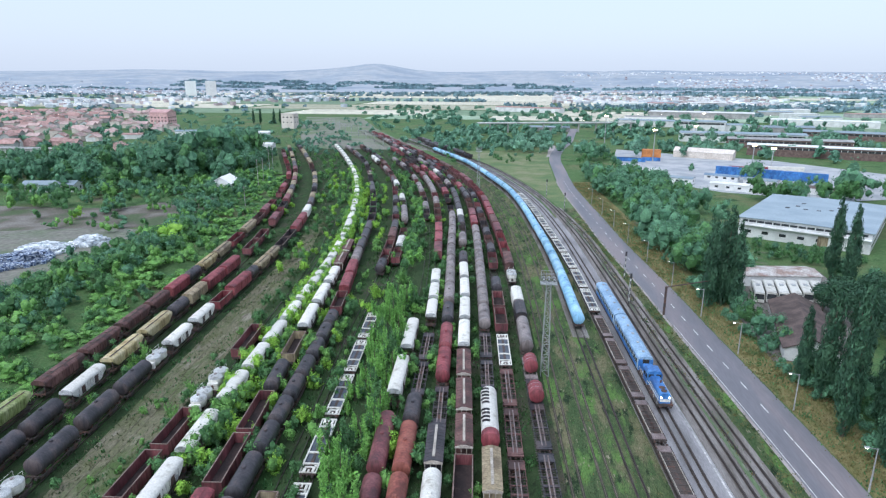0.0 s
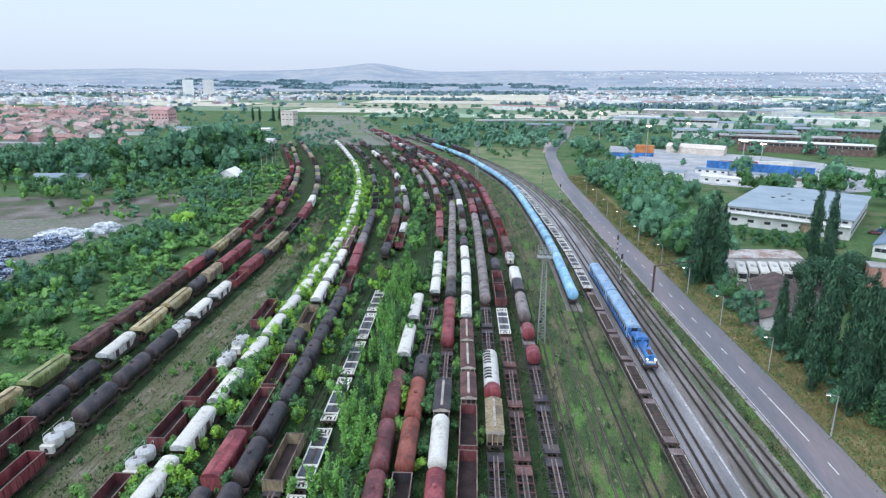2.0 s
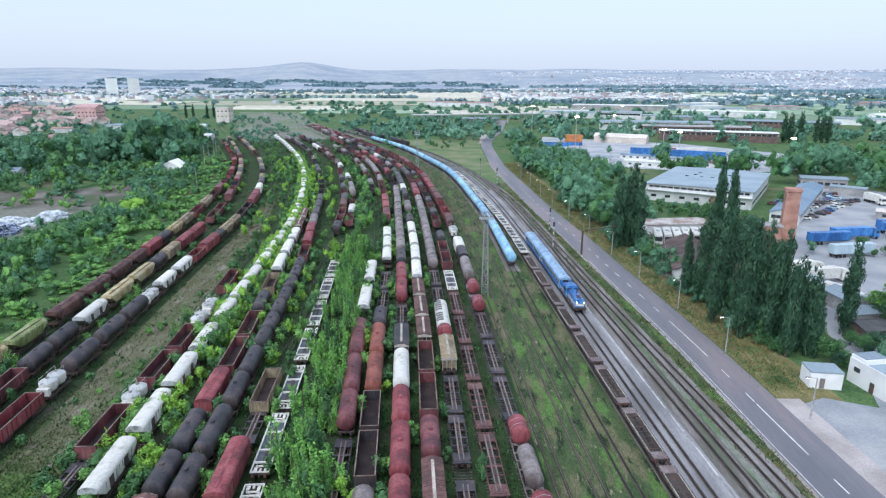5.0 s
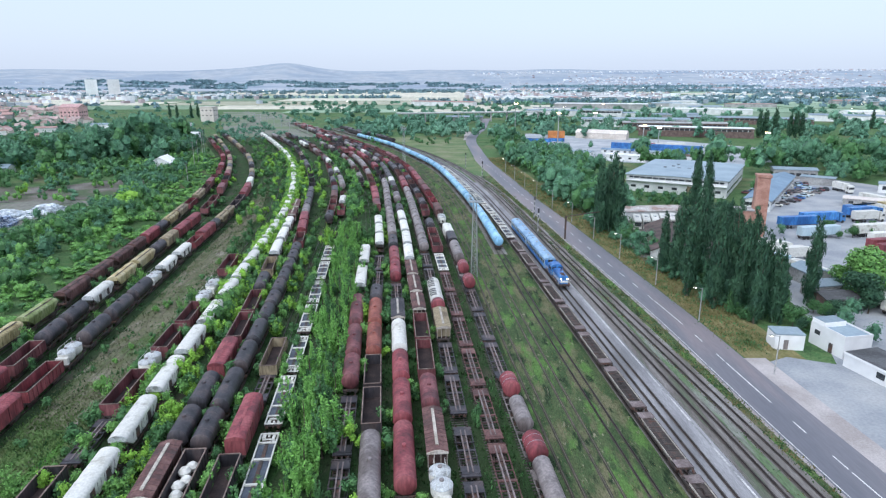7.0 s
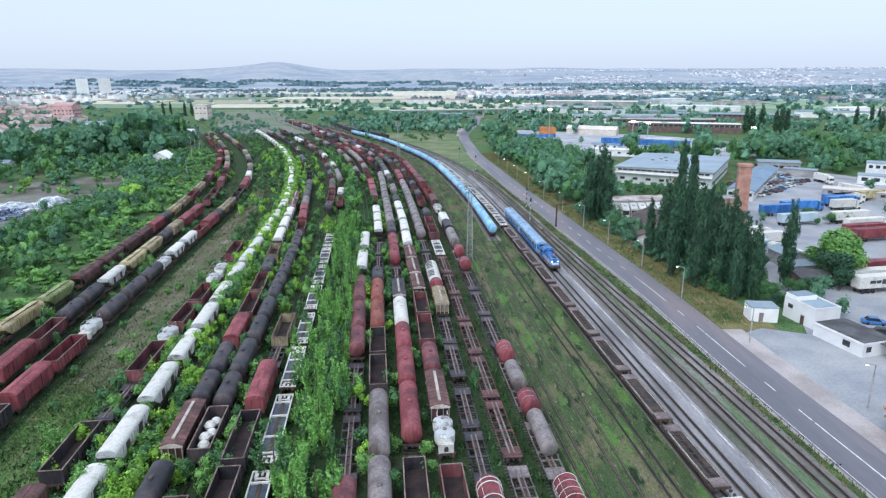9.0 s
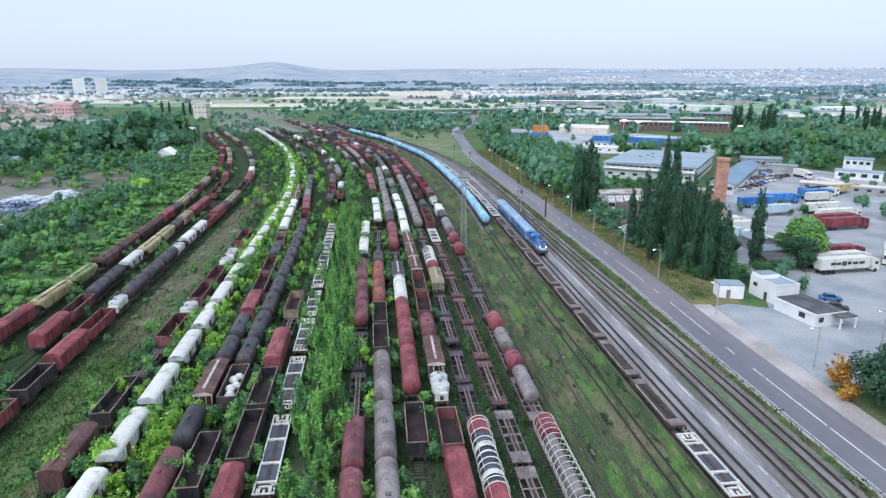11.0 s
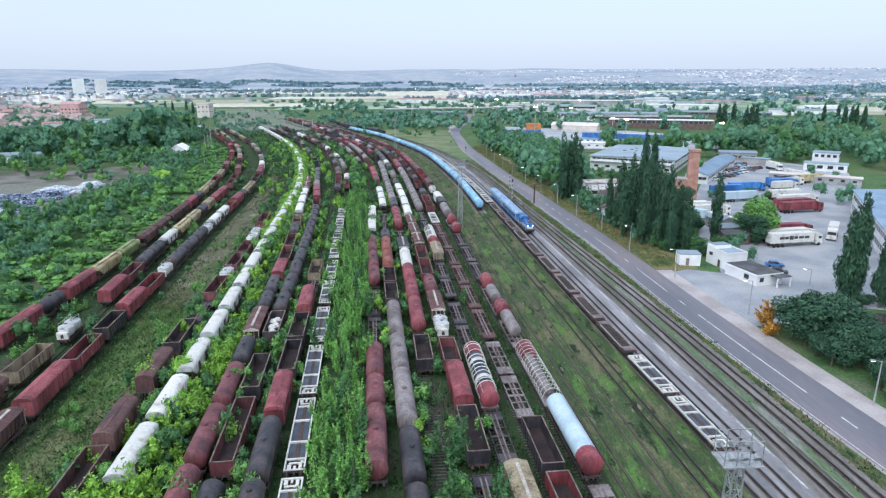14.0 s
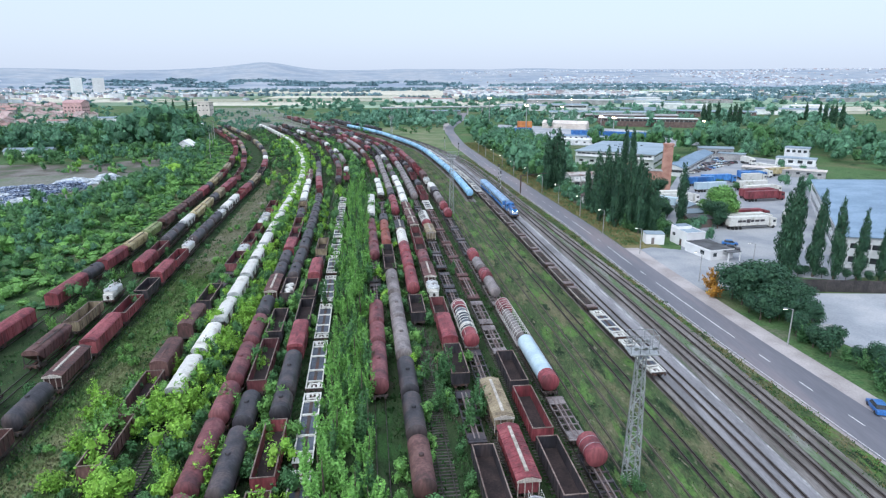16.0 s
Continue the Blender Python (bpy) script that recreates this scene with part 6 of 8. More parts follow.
for i in range(150):
    y = rng.uniform(200, 520)
    plant(rng.choice(["bush", "bushlight", "broad2"]), TRACK["d"](y) + rng.uniform(-2, 22), y, rng.uniform(2, 4.5), 1.4)
for i in range(30):
    y = rng.uniform(-90, 90)
    plant(rng.choice(["bush", "bushlight"]), TRACK["d"](y) + rng.uniform(-3.5, 5), y, rng.uniform(0.9, 2.2), 1.3)
# scrub and woods beyond the first siding
for i in range(230):
    y = rng.uniform(-40, 330)
    d = rng.uniform(4, 60) if y > 60 else rng.uniform(4, 45)
    x = TRACK["a"](y) - d
    if -182 < x < -108 and 118 < y < 255 and not (y < 140 and x > -125):
        continue
    plant(rng.choice(["broad", "broad2", "bush", "bushlight", "bush"]), x, y, rng.uniform(3, 5) if d < 14 else rng.uniform(4, 8), 1.35)
EDGE = curve([(-310, 15.0), (-231, 17.0), (-215, 18.0), (-195, 22.0), (-181, 27.5), (-173, 28.0), (-168, 20.0)])
for i in range(210):
    x, b = rng.uniform(-300, -170), rng.random()
    front = 262 if x < -195 else 258 + (x + 195) * 1.0
    plant("broad2" if i % 5 == 0 else "broad", x - 8 * b, front + 3 + 120 * b, EDGE(x) * rng.uniform(0.9, 1.2) * (1 - 0.15 * b), 0.85)
for i in range(60):
    b = rng.random()
    plant(rng.choice(["broad", "broad", "broad2"]), -178 - 12 * b + rng.uniform(-14, 22), 300 + 105 * b, rng.uniform(0.8, 1.0) * (19 - 8 * b), 1.3)
# dark thicket between the scrapyard and the first siding
for i in range(150):
    y = rng.uniform(62, 300)
    d = rng.uniform(19, 44) if y < 150 else rng.uniform(17, 30 + (y - 150) * 0.15)
    x = TRACK["a"](y) - d
    plant(rng.choice(["broad", "broad", "broad2", "bush"]), x, y, rng.uniform(3.8, 8.0), 1.4)
plant("bushyellow", -116.3, 175, 8.4, 2.0)
plant("bushyellow", -174, 206, 5.4, 1.6)
for i in range(170):
    y = rng.uniform(255, 490)
    plant(rng.choice(["broad", "broad2", "bush"]), TRACK["a"](y) - rng.uniform(8, 95), y, rng.uniform(2.5, 6), 1.5)
for i in range(170):
    plant(rng.choice(["broad", "broad2", "bush", "bushlight"]), rng.uniform(-306.3, -166.3), rng.uniform(214.9, 331.4), rng.uniform(4, 9), 1.4)
# trees among the estate houses
for i in range(110):
    y = rng.uniform(470, 900)
    plant(rng.choice(["broad", "broad2", "bush"]), -y * rng.uniform(0.62, 1.0) + 40, y, rng.uniform(4, 9), 1.3)
# scrub over the near side of the station throat
for i in range(90):
    y = rng.uniform(470, 720)
    left, right = -174 - (y - 476) * 0.365, -59 - (y - 452) * 0.45
    plant(rng.choice(["bush", "broad2", "bushlight"]), left + (right - left) * rng.random() * 0.5, y, rng.uniform(2, 4.5), 1.8)
# olive bushes where the lanes draw together
for i in range(70):
    y = rng.uniform(165, 290)
    p, q = rng.choice((("f", "g"), ("g", "h"), ("h", "i"), ("f", "g"), ("i", "j")))
    plant(rng.choice(["bushyellow", "bushyellow", "bushlight"]), (TRACK[p](y) + TRACK[q](y)) / 2 + rng.uniform(-0.8, 0.8), y, rng.uniform(3, 5), rng.uniform(1.0, 1.4))
for i in range(60):
    plant(rng.choice(["broad", "broad2"]), rng.uniform(-59, 48.8), rng.uniform(457.6, 638.7), rng.uniform(7, 13), 1.4)
for i in range(26):
    y = rng.uniform(395, 480)
    plant(rng.choice(["bush", "broad2"]), rng.uniform(-40, 28) - (y - 395) * 0.25, y, rng.uniform(3, 6), 1.3)
for i in range(56):
    y = rng.uniform(475, 820)
    plant(rng.choice(["bush", "broad2", "broad"]), -125 - (y - 475) * 0.42 + rng.choice((-1, 1)) * rng.uniform(28, 64), y, rng.uniform(2.5, 6), 1.7)
for i in range(150):
    y = rng.uniform(470, 660)
    plant(rng.choice(["bush", "broad2", "broad", "bushlight"]), -y * rng.uniform(0.42, 0.72) - 10, y, rng.uniform(2, 6.5), 1.5)
for x, y in ((-325, 724.3), (-316.8, 725.7), (-299.7, 726.4), (-292.8, 730)):
    plant("poplar", x, y, 19, 1.1)
for x, y, h in ((53.5, 427.9, 15.6), (57, 420.2, 13.8), (60.3, 429.8, 12.8), (49.9, 437.3, 14.7), (67.7, 390.4, 8.3), (78.1, 379.7, 8.2), (110, 373.5, 7.2), (135.1, 343.3, 12.5), (139.1, 346.8, 11.6)):
    plant("broad", x, y, h, 1.3)



# ---- joined woods, scrub and weeds ----
def woods(name, label, spots, leaf, seed, tufts, size):
    """Leafy crowns, joined: uneven inner clumps under a coat of small leaf tufts; spots of (x, y, height, width)."""
    r = random.Random(seed)
    v, f = [], []
    for x, y, h, wide in spots:
        near = y < 150 and wide < 7.6
        lobes = [(x + r.uniform(-0.3, 0.3) * wide, y + r.uniform(-0.3, 0.3) * wide, h * r.uniform(0.3, 0.78), wide * r.uniform(0.17, 0.32)) for _ in range(4 if wide < 5 else 5 if wide < 8 else 8)]
        for cx, cy, cz, rad in lobes:
            n, tall = len(v), min(rad * 1.2, h * 0.3)
            for i in range(4):
                e = math.pi * (i + 0.5) / 4.4
                for k in range(6):
                    a, q = math.tau * (k + 0.5 * (i % 2)) / 6, r.uniform(0.42, 0.86)
                    v.append((cx + rad * q * math.sin(e) * math.cos(a), cy + rad * q * math.sin(e) * math.sin(a), max(0.03, cz + tall * q * math.cos(e))))
            f += [(n + i * 6 + k, n + (i + 1) * 6 + k, n + (i + 1) * 6 + (k + 1) % 6, n + i * 6 + (k + 1) % 6) for i in range(3) for k in range(6)]
            f.append(tuple(n + k for k in range(6)))
        coarse = 0.5 if y < 130 and wide < 7.6 else 0.6 if y < 250 else 0.85
        for _ in range(int(tufts * (1.35 if near else 1.0 if y < 250 else 0.5) * max(1.0, (wide / 6.5) ** 1.3))):
            cx, cy, cz, rad = r.choice(lobes)
            d = Vector((r.gauss(0, 1), r.gauss(0, 1), r.gauss(0, 1) + 0.35)).normalized()
            p = Vector((cx, cy, cz)) + Vector((d.x * rad, d.y * rad, d.z * min(rad * 1.2, h * 0.3))) * r.uniform(0.72, 1.2)
            p.z = max(p.z, 0.1)
            face = (d + Vector((r.gauss(0, 0.42), r.gauss(0, 0.42), 0.3 + r.gauss(0, 0.42)))).normalized()
            u = Vector((r.gauss(0, 1), r.gauss(0, 1), r.gauss(0, 1) + 0.5))
            u = (u - face * u.dot(face)).normalized()
            w = face.cross(u)
            k = size * coarse * r.uniform(0.6, 1.4) * (0.5 + 0.09 * min(wide, 9))
            n = len(v)
            v += [tuple(p - u * k * 0.7 + w * k * 0.6), tuple(p - u * k * 0.7 - w * k * 0.6), tuple(p + u * k)]
            f.append((n, n + 1, n + 2))
    s = Shape()
    s.v, s.f = v, f
    return setting(name, s, leaf, label, "vegetation", smooth=True, kind="stuff")


LEAFS = {"poplar": LEAF_BLUE_HAZE, "broad": LEAF_BLUE_HAZE, "broad2": LEAF, "sapling": LEAF, "saplight": LEAF_SHOOT, "bush": LEAF, "bushlight": LEAF_LIGHT, "bushyellow": LEAF_YELLOW}
for leaf, name, label in ((LEAF_BLUE_HAZE, "dark_woods", "dark green woods around the yard"), (LEAF, "green_woods", "green trees and bushes beyond the yard"), (LEAF_LIGHT, "light_bushes", "light green bushes along far sidings"), (LEAF_SHOOT, "young_growth", "fresh green young growth between two sidings"), (LEAF_YELLOW, "yellow_bushes", "yellow-green bushes along far sidings")):
    woods(name, label, [q[:4] for q in SCRUB if LEAFS[q[4]] is leaf and q[1] <= 430], leaf, 41, 220, 0.47)
woods("far_green_woods", "soft green trees and scrub around the station", [q[:4] for q in SCRUB if q[1] > 430], FAR_LEAF_HAZED, 42, 150, 0.62)
spots = [[], [], []]
for i in range(2200):
    y = rng.uniform(-110, 335)
    d = 3.5 + (70 + max(0, y - 120) * 0.4) * rng.random() ** 1.1
    x = TRACK["a"](y) - d
    if (-190 < x < -127 and 98 < y < 186) or (-225 < x < -128 and 150 < y < 254 and rng.random() < 0.8):
        continue
    spots[rng.choices((0, 1, 2), (3, 4, 3) if d > 22 else (0, 2, 5))[0]].append((x, y, rng.uniform(0.8, 2.6) if d < 10 else rng.uniform(1.6, 4.6) if d < 22 else rng.uniform(2.6, 7.4), rng.uniform(2.8, 7.5)))
for k, leaf in enumerate((LEAF_BLUE_HAZE, LEAF, LEAF_LIGHT)):
    woods("scrub", ("dark", "green", "light green")[k] + " scrub thicket beside the first siding", spots[k], leaf, 50 + k, 96, 0.43)


def weeds(name, label, leaf, count, seed, where):
    """Low tufts of weeds, joined."""
    r = random.Random(seed)
    v, f = [], []
    while count > 0:
        x, y, h, wide, n0 = where(r)
        count -= 1
        for _ in range(int(n0 * 1.5)):
            px, py = x + r.gauss(0, wide), y + r.gauss(0, wide)
            a = r.uniform(0, 6.28)
            k = h * r.uniform(0.5, 1.3)
            n = len(v)
            dx, dy = math.cos(a) * k * 0.32, math.sin(a) * k * 0.32
            lx, ly = r.uniform(-0.5, 0.5) * k, r.uniform(-0.5, 0.5) * k
            v += [(px - dx, py - dy, 0.02), (px + dx, py + dy, 0.02), (px + lx + dx * 0.5, py + ly + dy * 0.5, k), (px + lx - dx * 0.5, py + ly - dy * 0.5, k * 0.8)]
            f.append((n, n + 1, n + 2, n + 3))
    s = Shape()
    s.v, s.f = v, f
    return setting(name, s, leaf, label, "weeds", kind="stuff")


LANES = "abcdefghijklmnopq"


def in_lanes(r):
    k = r.randrange(len(LANES) - 1)
    y = -95 + 330 * r.random() ** 1.3
    a, b = TRACK[LANES[k]](y), TRACK[LANES[k + 1]](y)
    return a + (b - a) * (0.5 + r.gauss(0, 0.19)), y, r.uniform(0.18, 0.5), r.uniform(0.3, 1.1), 7


def in_strip(r):
    y = -95 + 320 * r.random()
    a, b = TRACK["c"](y) + 2.5, TRACK["e"](y) - 2.0
    return a + (b - a) * r.random(), y, r.uniform(0.12, 0.35), 0.7, 5


def in_grass(r):
    y = -95 + 330 * r.random() ** 1.2
    a, b = TRACK["q"](y) + 2, TRACK["u"](y) - 2
    return a + (b - a) * r.random(), y, r.uniform(0.06, 0.2), r.uniform(0.25, 1.3), 8


def by_road(r):
    y = -95 + 330 * r.random()
    return (TRACK["x"](y) + 2.0 + (ROAD(y) - 6.8 - TRACK["x"](y)) * r.random() if r.random() < 0.6 else TRACK["w"](y) + 2.1 + r.random() * 0.6), y, r.uniform(0.12, 0.36), 0.45, 6


def on_verge(r):
    y = 45 + 280 * r.random()
    return ROAD(y) + r.uniform(4.6, 12.5), y, r.uniform(0.15, 0.45), 0.7, 7


weeds("lane_weeds", "green weeds between the sidings", WEED, 5200, 61, in_lanes)
weeds("lane_weeds_light", "light green weeds between the sidings", LEAF, 2600, 62, in_lanes)
weeds("strip_weeds", "thin grass on the bare strip", STRIP, 2200, 63, in_strip)
def strip_end(r):
    y = r.gauss(24, 7)
    a, b = TRACK["c"](y) + 2.5, TRACK["e"](y) - 2.0
    return a + (b - a) * r.random(), y, r.uniform(0.1, 0.3), 0.9, 6


weeds("strip_end_weeds", "grass tufts where the bare strip ends", LUSH, 700, 70, strip_end)
def in_lush(r):
    y = -95 + 118 * r.random()
    a, b = TRACK["c"](y) + 1.7, TRACK["e"](y) - 1.4
    return a + (b - a) * r.random(), y, r.uniform(0.12, 0.4), 0.9, 7


weeds("lush_weeds", "bright green grass tufts between sidings", LUSH, 2600, 72, in_lush)
weeds("grass_tufts", "grass tufts over the unused sidings", MEADOW, 3000, 64, in_grass)
weeds("grass_tufts_light", "pale dry grass tufts over the unused sidings", DRYGRASS, 800, 65, in_grass)
weeds("grass_tufts_green", "fresh green weeds over the unused sidings", LEAF, 1100, 75, in_grass)
weeds("roadside_weeds", "green weeds between tracks and road", WEED, 1700, 66, by_road)
weeds("roadside_dry_grass", "dry grass between tracks and road", DRYGRASS, 1900, 69, by_road)
weeds("dry_grass", "dry straw-coloured grass on the verge", DRYGRASS, 2600, 67, on_verge)
weeds("verge_weeds", "green weeds among dry verge grass", LEAF, 1100, 68, on_verge)


# ---- buildings ----
def windows(parent, x0, x1, n, z, w, h, y, axis="x"):
    if n > 8:
        c, w = (x0 + x1) / 2, (x1 - x0) * 0.96
        part("window_band", Shape().box(c, y, z, w, 0.08, h) if axis == "x" else Shape().box(y, c, z, 0.08, w, h), GLASS, parent)
        frame_bars = Shape()
        for i in range(n + 1):
            k = x0 + (x1 - x0) * i / n
            frame_bars.box(k, y, z, 0.3, 0.14, h) if axis == "x" else frame_bars.box(y, k, z, 0.14, 0.3, h)
        part("window_mullions", frame_bars, WHITEWALL, parent, kind="stuff")
        return
    for i in range(n):
        c = x0 + (x1 - x0) * (i + 0.5) / n
        s = Shape().box(c, y, z, w, 0.08, h) if axis == "x" else Shape().box(y, c, z, 0.08, w, h)
        part("window", s, GLASS, parent)


def hall(name, label, category, x, y, turn, w, d, h, wall, roof, rise=0.0, over=0.3, rows=(), group="", size=1.0):
    """A building by its front left corner, its turn, width, depth and eaves height; rise: ridge above the eaves. rows: (height, count, width, height) of front windows."""
    t = thing(name, label, category, group, m=pose(x, y, 0, 0, 0, turn) @ Matrix.Diagonal((size, size, size, 1)))
    part("wall", Shape().box(w / 2, d / 2, h / 2, w, d, h), wall, t)
    if rise:
        a, b = -over, w + over
        s = Shape()
        if w <= d:
            sec = [(a, h - 0.02), (w / 2, h + rise - 0.02), (b, h - 0.02), (b, h + 0.2), (w / 2, h + rise + 0.22), (a, h + 0.2)]
            s.along(sec, -over, d + over)
            gable = Shape().loft([[(0.02, q, h), (w - 0.02, q, h), (w / 2, q, h + rise - 0.05)] for q in (0.02, d - 0.02)])
        else:
            sec = [(-over, h - 0.02), (d / 2, h + rise - 0.02), (d + over, h - 0.02), (d + over, h + 0.2), (d / 2, h + rise + 0.22), (-over, h + 0.2)]
            s.loft([[(q, p, z) for p, z in sec] for q in (-over, w + over)])
            gable = Shape().loft([[(q, 0.02, h), (q, d - 0.02, h), (q, d / 2, h + rise - 0.05)] for q in (0.02, w - 0.02)])
        part("gable", gable, wall, t)
        part("roof", s, roof, t)
    else:
        part("roof", Shape().box(w / 2, d / 2, h + 0.12, w + 2 * over, d + 2 * over, 0.26), roof, t)
    for z, n, ww, hh in rows:
        windows(t, 0.5, w - 0.5, n, z, ww, hh, -0.03)
        windows(t, 0.5, d - 0.5, max(1, round(n * d / w)), z, ww, hh, w + 0.03, "y")
        windows(t, 0.5, d - 0.5, max(1, round(n * d / w)), z, ww, hh, -0.03, "y")
    return t


wh = hall("warehouse", "white warehouse with wide grey-blue flat roof", "warehouse", 88.2, 213.5, -31.5, 46, 64, 8.0, WHITEWALL, GREYROOF, 0.5, 0.8, [(6.9, 15, 2.7, 0.9), (2.6, 7, 2.4, 1.2)], size=0.90)
for i, (a, b) in enumerate(((12, 30), (15, 36), (19, 30), (24, 30), (28, 34), (16, 44), (30, 42))):
    part("skylight", Shape().box(a, b, 8.6, 1.6, 1.4, 0.5), GLASS, wh)
part("canopy", Shape().box(23, -0.9, 5.4, 46, 1.8, 0.3), WHITEWALL, wh)
part("loading_door", Shape().box(30.5, -0.05, 2.2, 3.6, 0.12, 4.2), PAINT["tan"], wh, "tan loading door")
barn = hall("barn", "old barn with brown tiled roof and white gable", "barn", 63.1, 103.9, -14.4, 10.5, 30.2, 2.7, WHITEWALL, BROWNROOF, 2.6, 0.5)
shed = hall("bus_shed", "long low shed with patched corrugated roof", "shed", 70.4, 152.6, 5, 21.7, 9.3, 3.1, WHITEWALL, material("rusty_corrugated", [(0.28, 0.2, 0.17), (0.5, 0.48, 0.46)], 0.3, 8, 0.7), 0.8)
hall("blue_shed", "long shed with pale blue sheet roof", "shed", 120.3, 171, -35.3, 9.5, 74, 3.9, WHITEWALL, BLUEROOF, 1.6, 0.4, [(2.5, 5, 1.6, 1.2)])
hall("grey_shed", "low grey shed with dark window openings", "shed", 171.3, 245.5, -18, 19.5, 9, 4.4, CONCRETE, GREYROOF, 0.8, 0.4, [(2.2, 6, 2.2, 1.4)])
hall("office_building", "white two-storey office block at the depot", "office", 206.3, 215.4, -36.9, 11.9, 9.3, 7.8, WHITEWALL, GREYROOF, 0, 0.3, [(2.2, 4, 1.6, 1.4), (6.2, 4, 1.6, 1.4)])
hall("long_depot_shed", "long low depot shed with pale flat roof", "shed", 161.5, 175.5, -35, 36, 6.8, 3.2, CONCRETE, CREAM, 0, 0.3, [(2.0, 8, 1.6, 1.0)])
hall("dark_shed", "low dark-roofed shed among yard clutter", "shed", 87, 63.8, 7.3, 7.8, 5.6, 2.8, DULLBRICK, DARKROOF, 0.8, 0.3)
hall("dark_shed", "low grey shed with ribbed roof by the poplar", "shed", 89.5, 72, 9.3, 6.9, 4.7, 3, CONCRETE, GREYROOF, 0.9, 0.3)
hall("yard_shed", "small shed with grey ribbed roof in the yard", "shed", 92.9, 80.1, 4.8, 6, 7.9, 3.2, CONCRETE, GREYROOF, 1.1, 0.3)
hall("office_wing", "white single-storey wing with flat roof", "office", 195.7, 204.9, -36.6, 18.9, 7.8, 3.8, WHITEWALL, GREYROOF, 0, 0.3, [(2.2, 4, 2.4, 1.6)])
hall("depot_wall_building", "low pale depot building", "building", 174.7, 228.1, -36.7, 14, 6.3, 3.5, CONCRETE, GREYROOF, 0, 0.3)
fac = hall("factory_hall", "white factory hall with broad blue sheet roof", "factory", 107, 22, -28.5, 78, 106, 8.6, WHITEWALL, BLUEROOF, 2.6, 0.6, [(6.4, 24, 2.6, 1.4), (2.6, 24, 2.2, 1.6)], size=0.91)
for i in range(14):
    for j in range(3):
        part("roof_light", Shape().box(52 + 8 * j, 10 + 6.6 * i, 10.55 - 0.53 * j, 1.4, 3.4, 0.5), GLASS, fac)
hut = hall("utility_hut", "small plain white utility hut on dry grass", "hut", 66.3, 45.7, -7, 5.8, 4.2, 3.3, BRIGHTWALL, GREYROOF, 0, 0.05, size=0.90)
part("door", Shape().box(2.2, -0.04, 1.2, 0.9, 0.06, 2.1), PAINT["grey"], hut)
gate = hall("gatehouse", "white gatehouse with flat roof and parapet", "gatehouse", 76.2, 41.2, 10, 6.4, 9.0, 4.4, BRIGHTWALL, GREYROOF, 0, -0.25, size=0.9)
part("door", Shape().box(-0.03, 3.2, 1.1, 0.08, 1.0, 2.1), STEEL, gate)
part("window", Shape().box(-0.03, 7.0, 3.0, 0.08, 1.4, 0.9), GLASS, gate)
part("upper_block", Shape().box(2.6, 7.2, 5.0, 5.0, 3.4, 1.2), BRIGHTWALL, gate)
part("upper_roof", Shape().box(2.6, 7.2, 5.68, 4.6, 3.0, 0.16), GREYROOF, gate)
part("parapet", Shape().box(3.2, 8.9, 4.6, 6.4, 0.2, 0.6).box(0.1, 4.5, 4.6, 0.2, 8.6, 0.6).box(6.3, 4.5, 4.6, 0.2, 8.6, 0.6).box(3.2, 0.1, 4.6, 6.4, 0.2, 0.6), BRIGHTWALL, gate)
gw = hall("gatehouse_wing", "low white wing with dark tarred roof", "building", 77.3, 28.8, 14, 8.6, 12.6, 3.1, BRIGHTWALL, DARKROOF, 0, 0.1, size=0.82)
part("window", Shape().box(-0.03, 4.0, 1.8, 0.08, 1.8, 1.3), GLASS, gw)
part("window", Shape().box(1.6, -0.03, 1.8, 1.3, 0.08, 1.2), GLASS, gw)
part("fascia", Shape().box(4.3, -0.15, 3.2, 8.9, 0.12, 0.45).box(-0.15, 6.3, 3.2, 0.12, 12.8, 0.45), BRIGHTWALL, gw)
part("porch_roof", Shape().box(6.8, -1.4, 3.0, 5.0, 2.8, 0.2), DARKROOF, gw)
for a in (4.6, 9.0):
    part("porch_post", Shape().box(a, -2.6, 1.45, 0.3, 0.3, 2.9), BRIGHTWALL, gw)
hall("small_hut", "tiny grey hut beside the car park", "hut", 73.2, -24.5, 9.6, 3.8, 3.3, 2.5, CONCRETE, CONCRETE, 0, 0.2)
wallt = thing("yard_wall", "long dark brown boundary wall of the car park", "wall", m=pose(79.9, 5.7, 0, 0, 0, -8))
for i in range(14):
    part("wall_panel", Shape().box(1.5 + i * 3.0, 0, 1.4, 2.94, 0.16, 2.8), material("dark_fence", [(0.045, 0.04, 0.04), (0.075, 0.065, 0.06)], 0.5, 8, 0.9) if i == 0 else bpy.data.materials["dark_fence"], wallt)
ch = thing("brick_chimney", "square red brick tower with flared top", "chimney", m=pose(105.5, 131, 0, 0, 0, -18))
part("shaft", Shape().loft([[(a * w, b * w, z) for a, b in ((-1, -1), (1, -1), (1, 1), (-1, 1))] for z, w in ((0, 2.1), (18.6, 1.85), (18.8, 2.15), (19.6, 2.15))]), BRICK, ch)
part("annex", Shape().box(-4.5, -1.2, 4.2, 5, 4.5, 8.4), BRICK, ch)
part("annex_roof", Shape().box(-4.5, -1.2, 8.6, 5.6, 5.1, 0.4), CONCRETE, ch)


# ---- vehicles ----
def wheel(parent, x, y, r):
    part("wheel", Shape().tube((x - 0.13, y, r), (x + 0.13, y, r), r, n=12), RUBBER, parent)


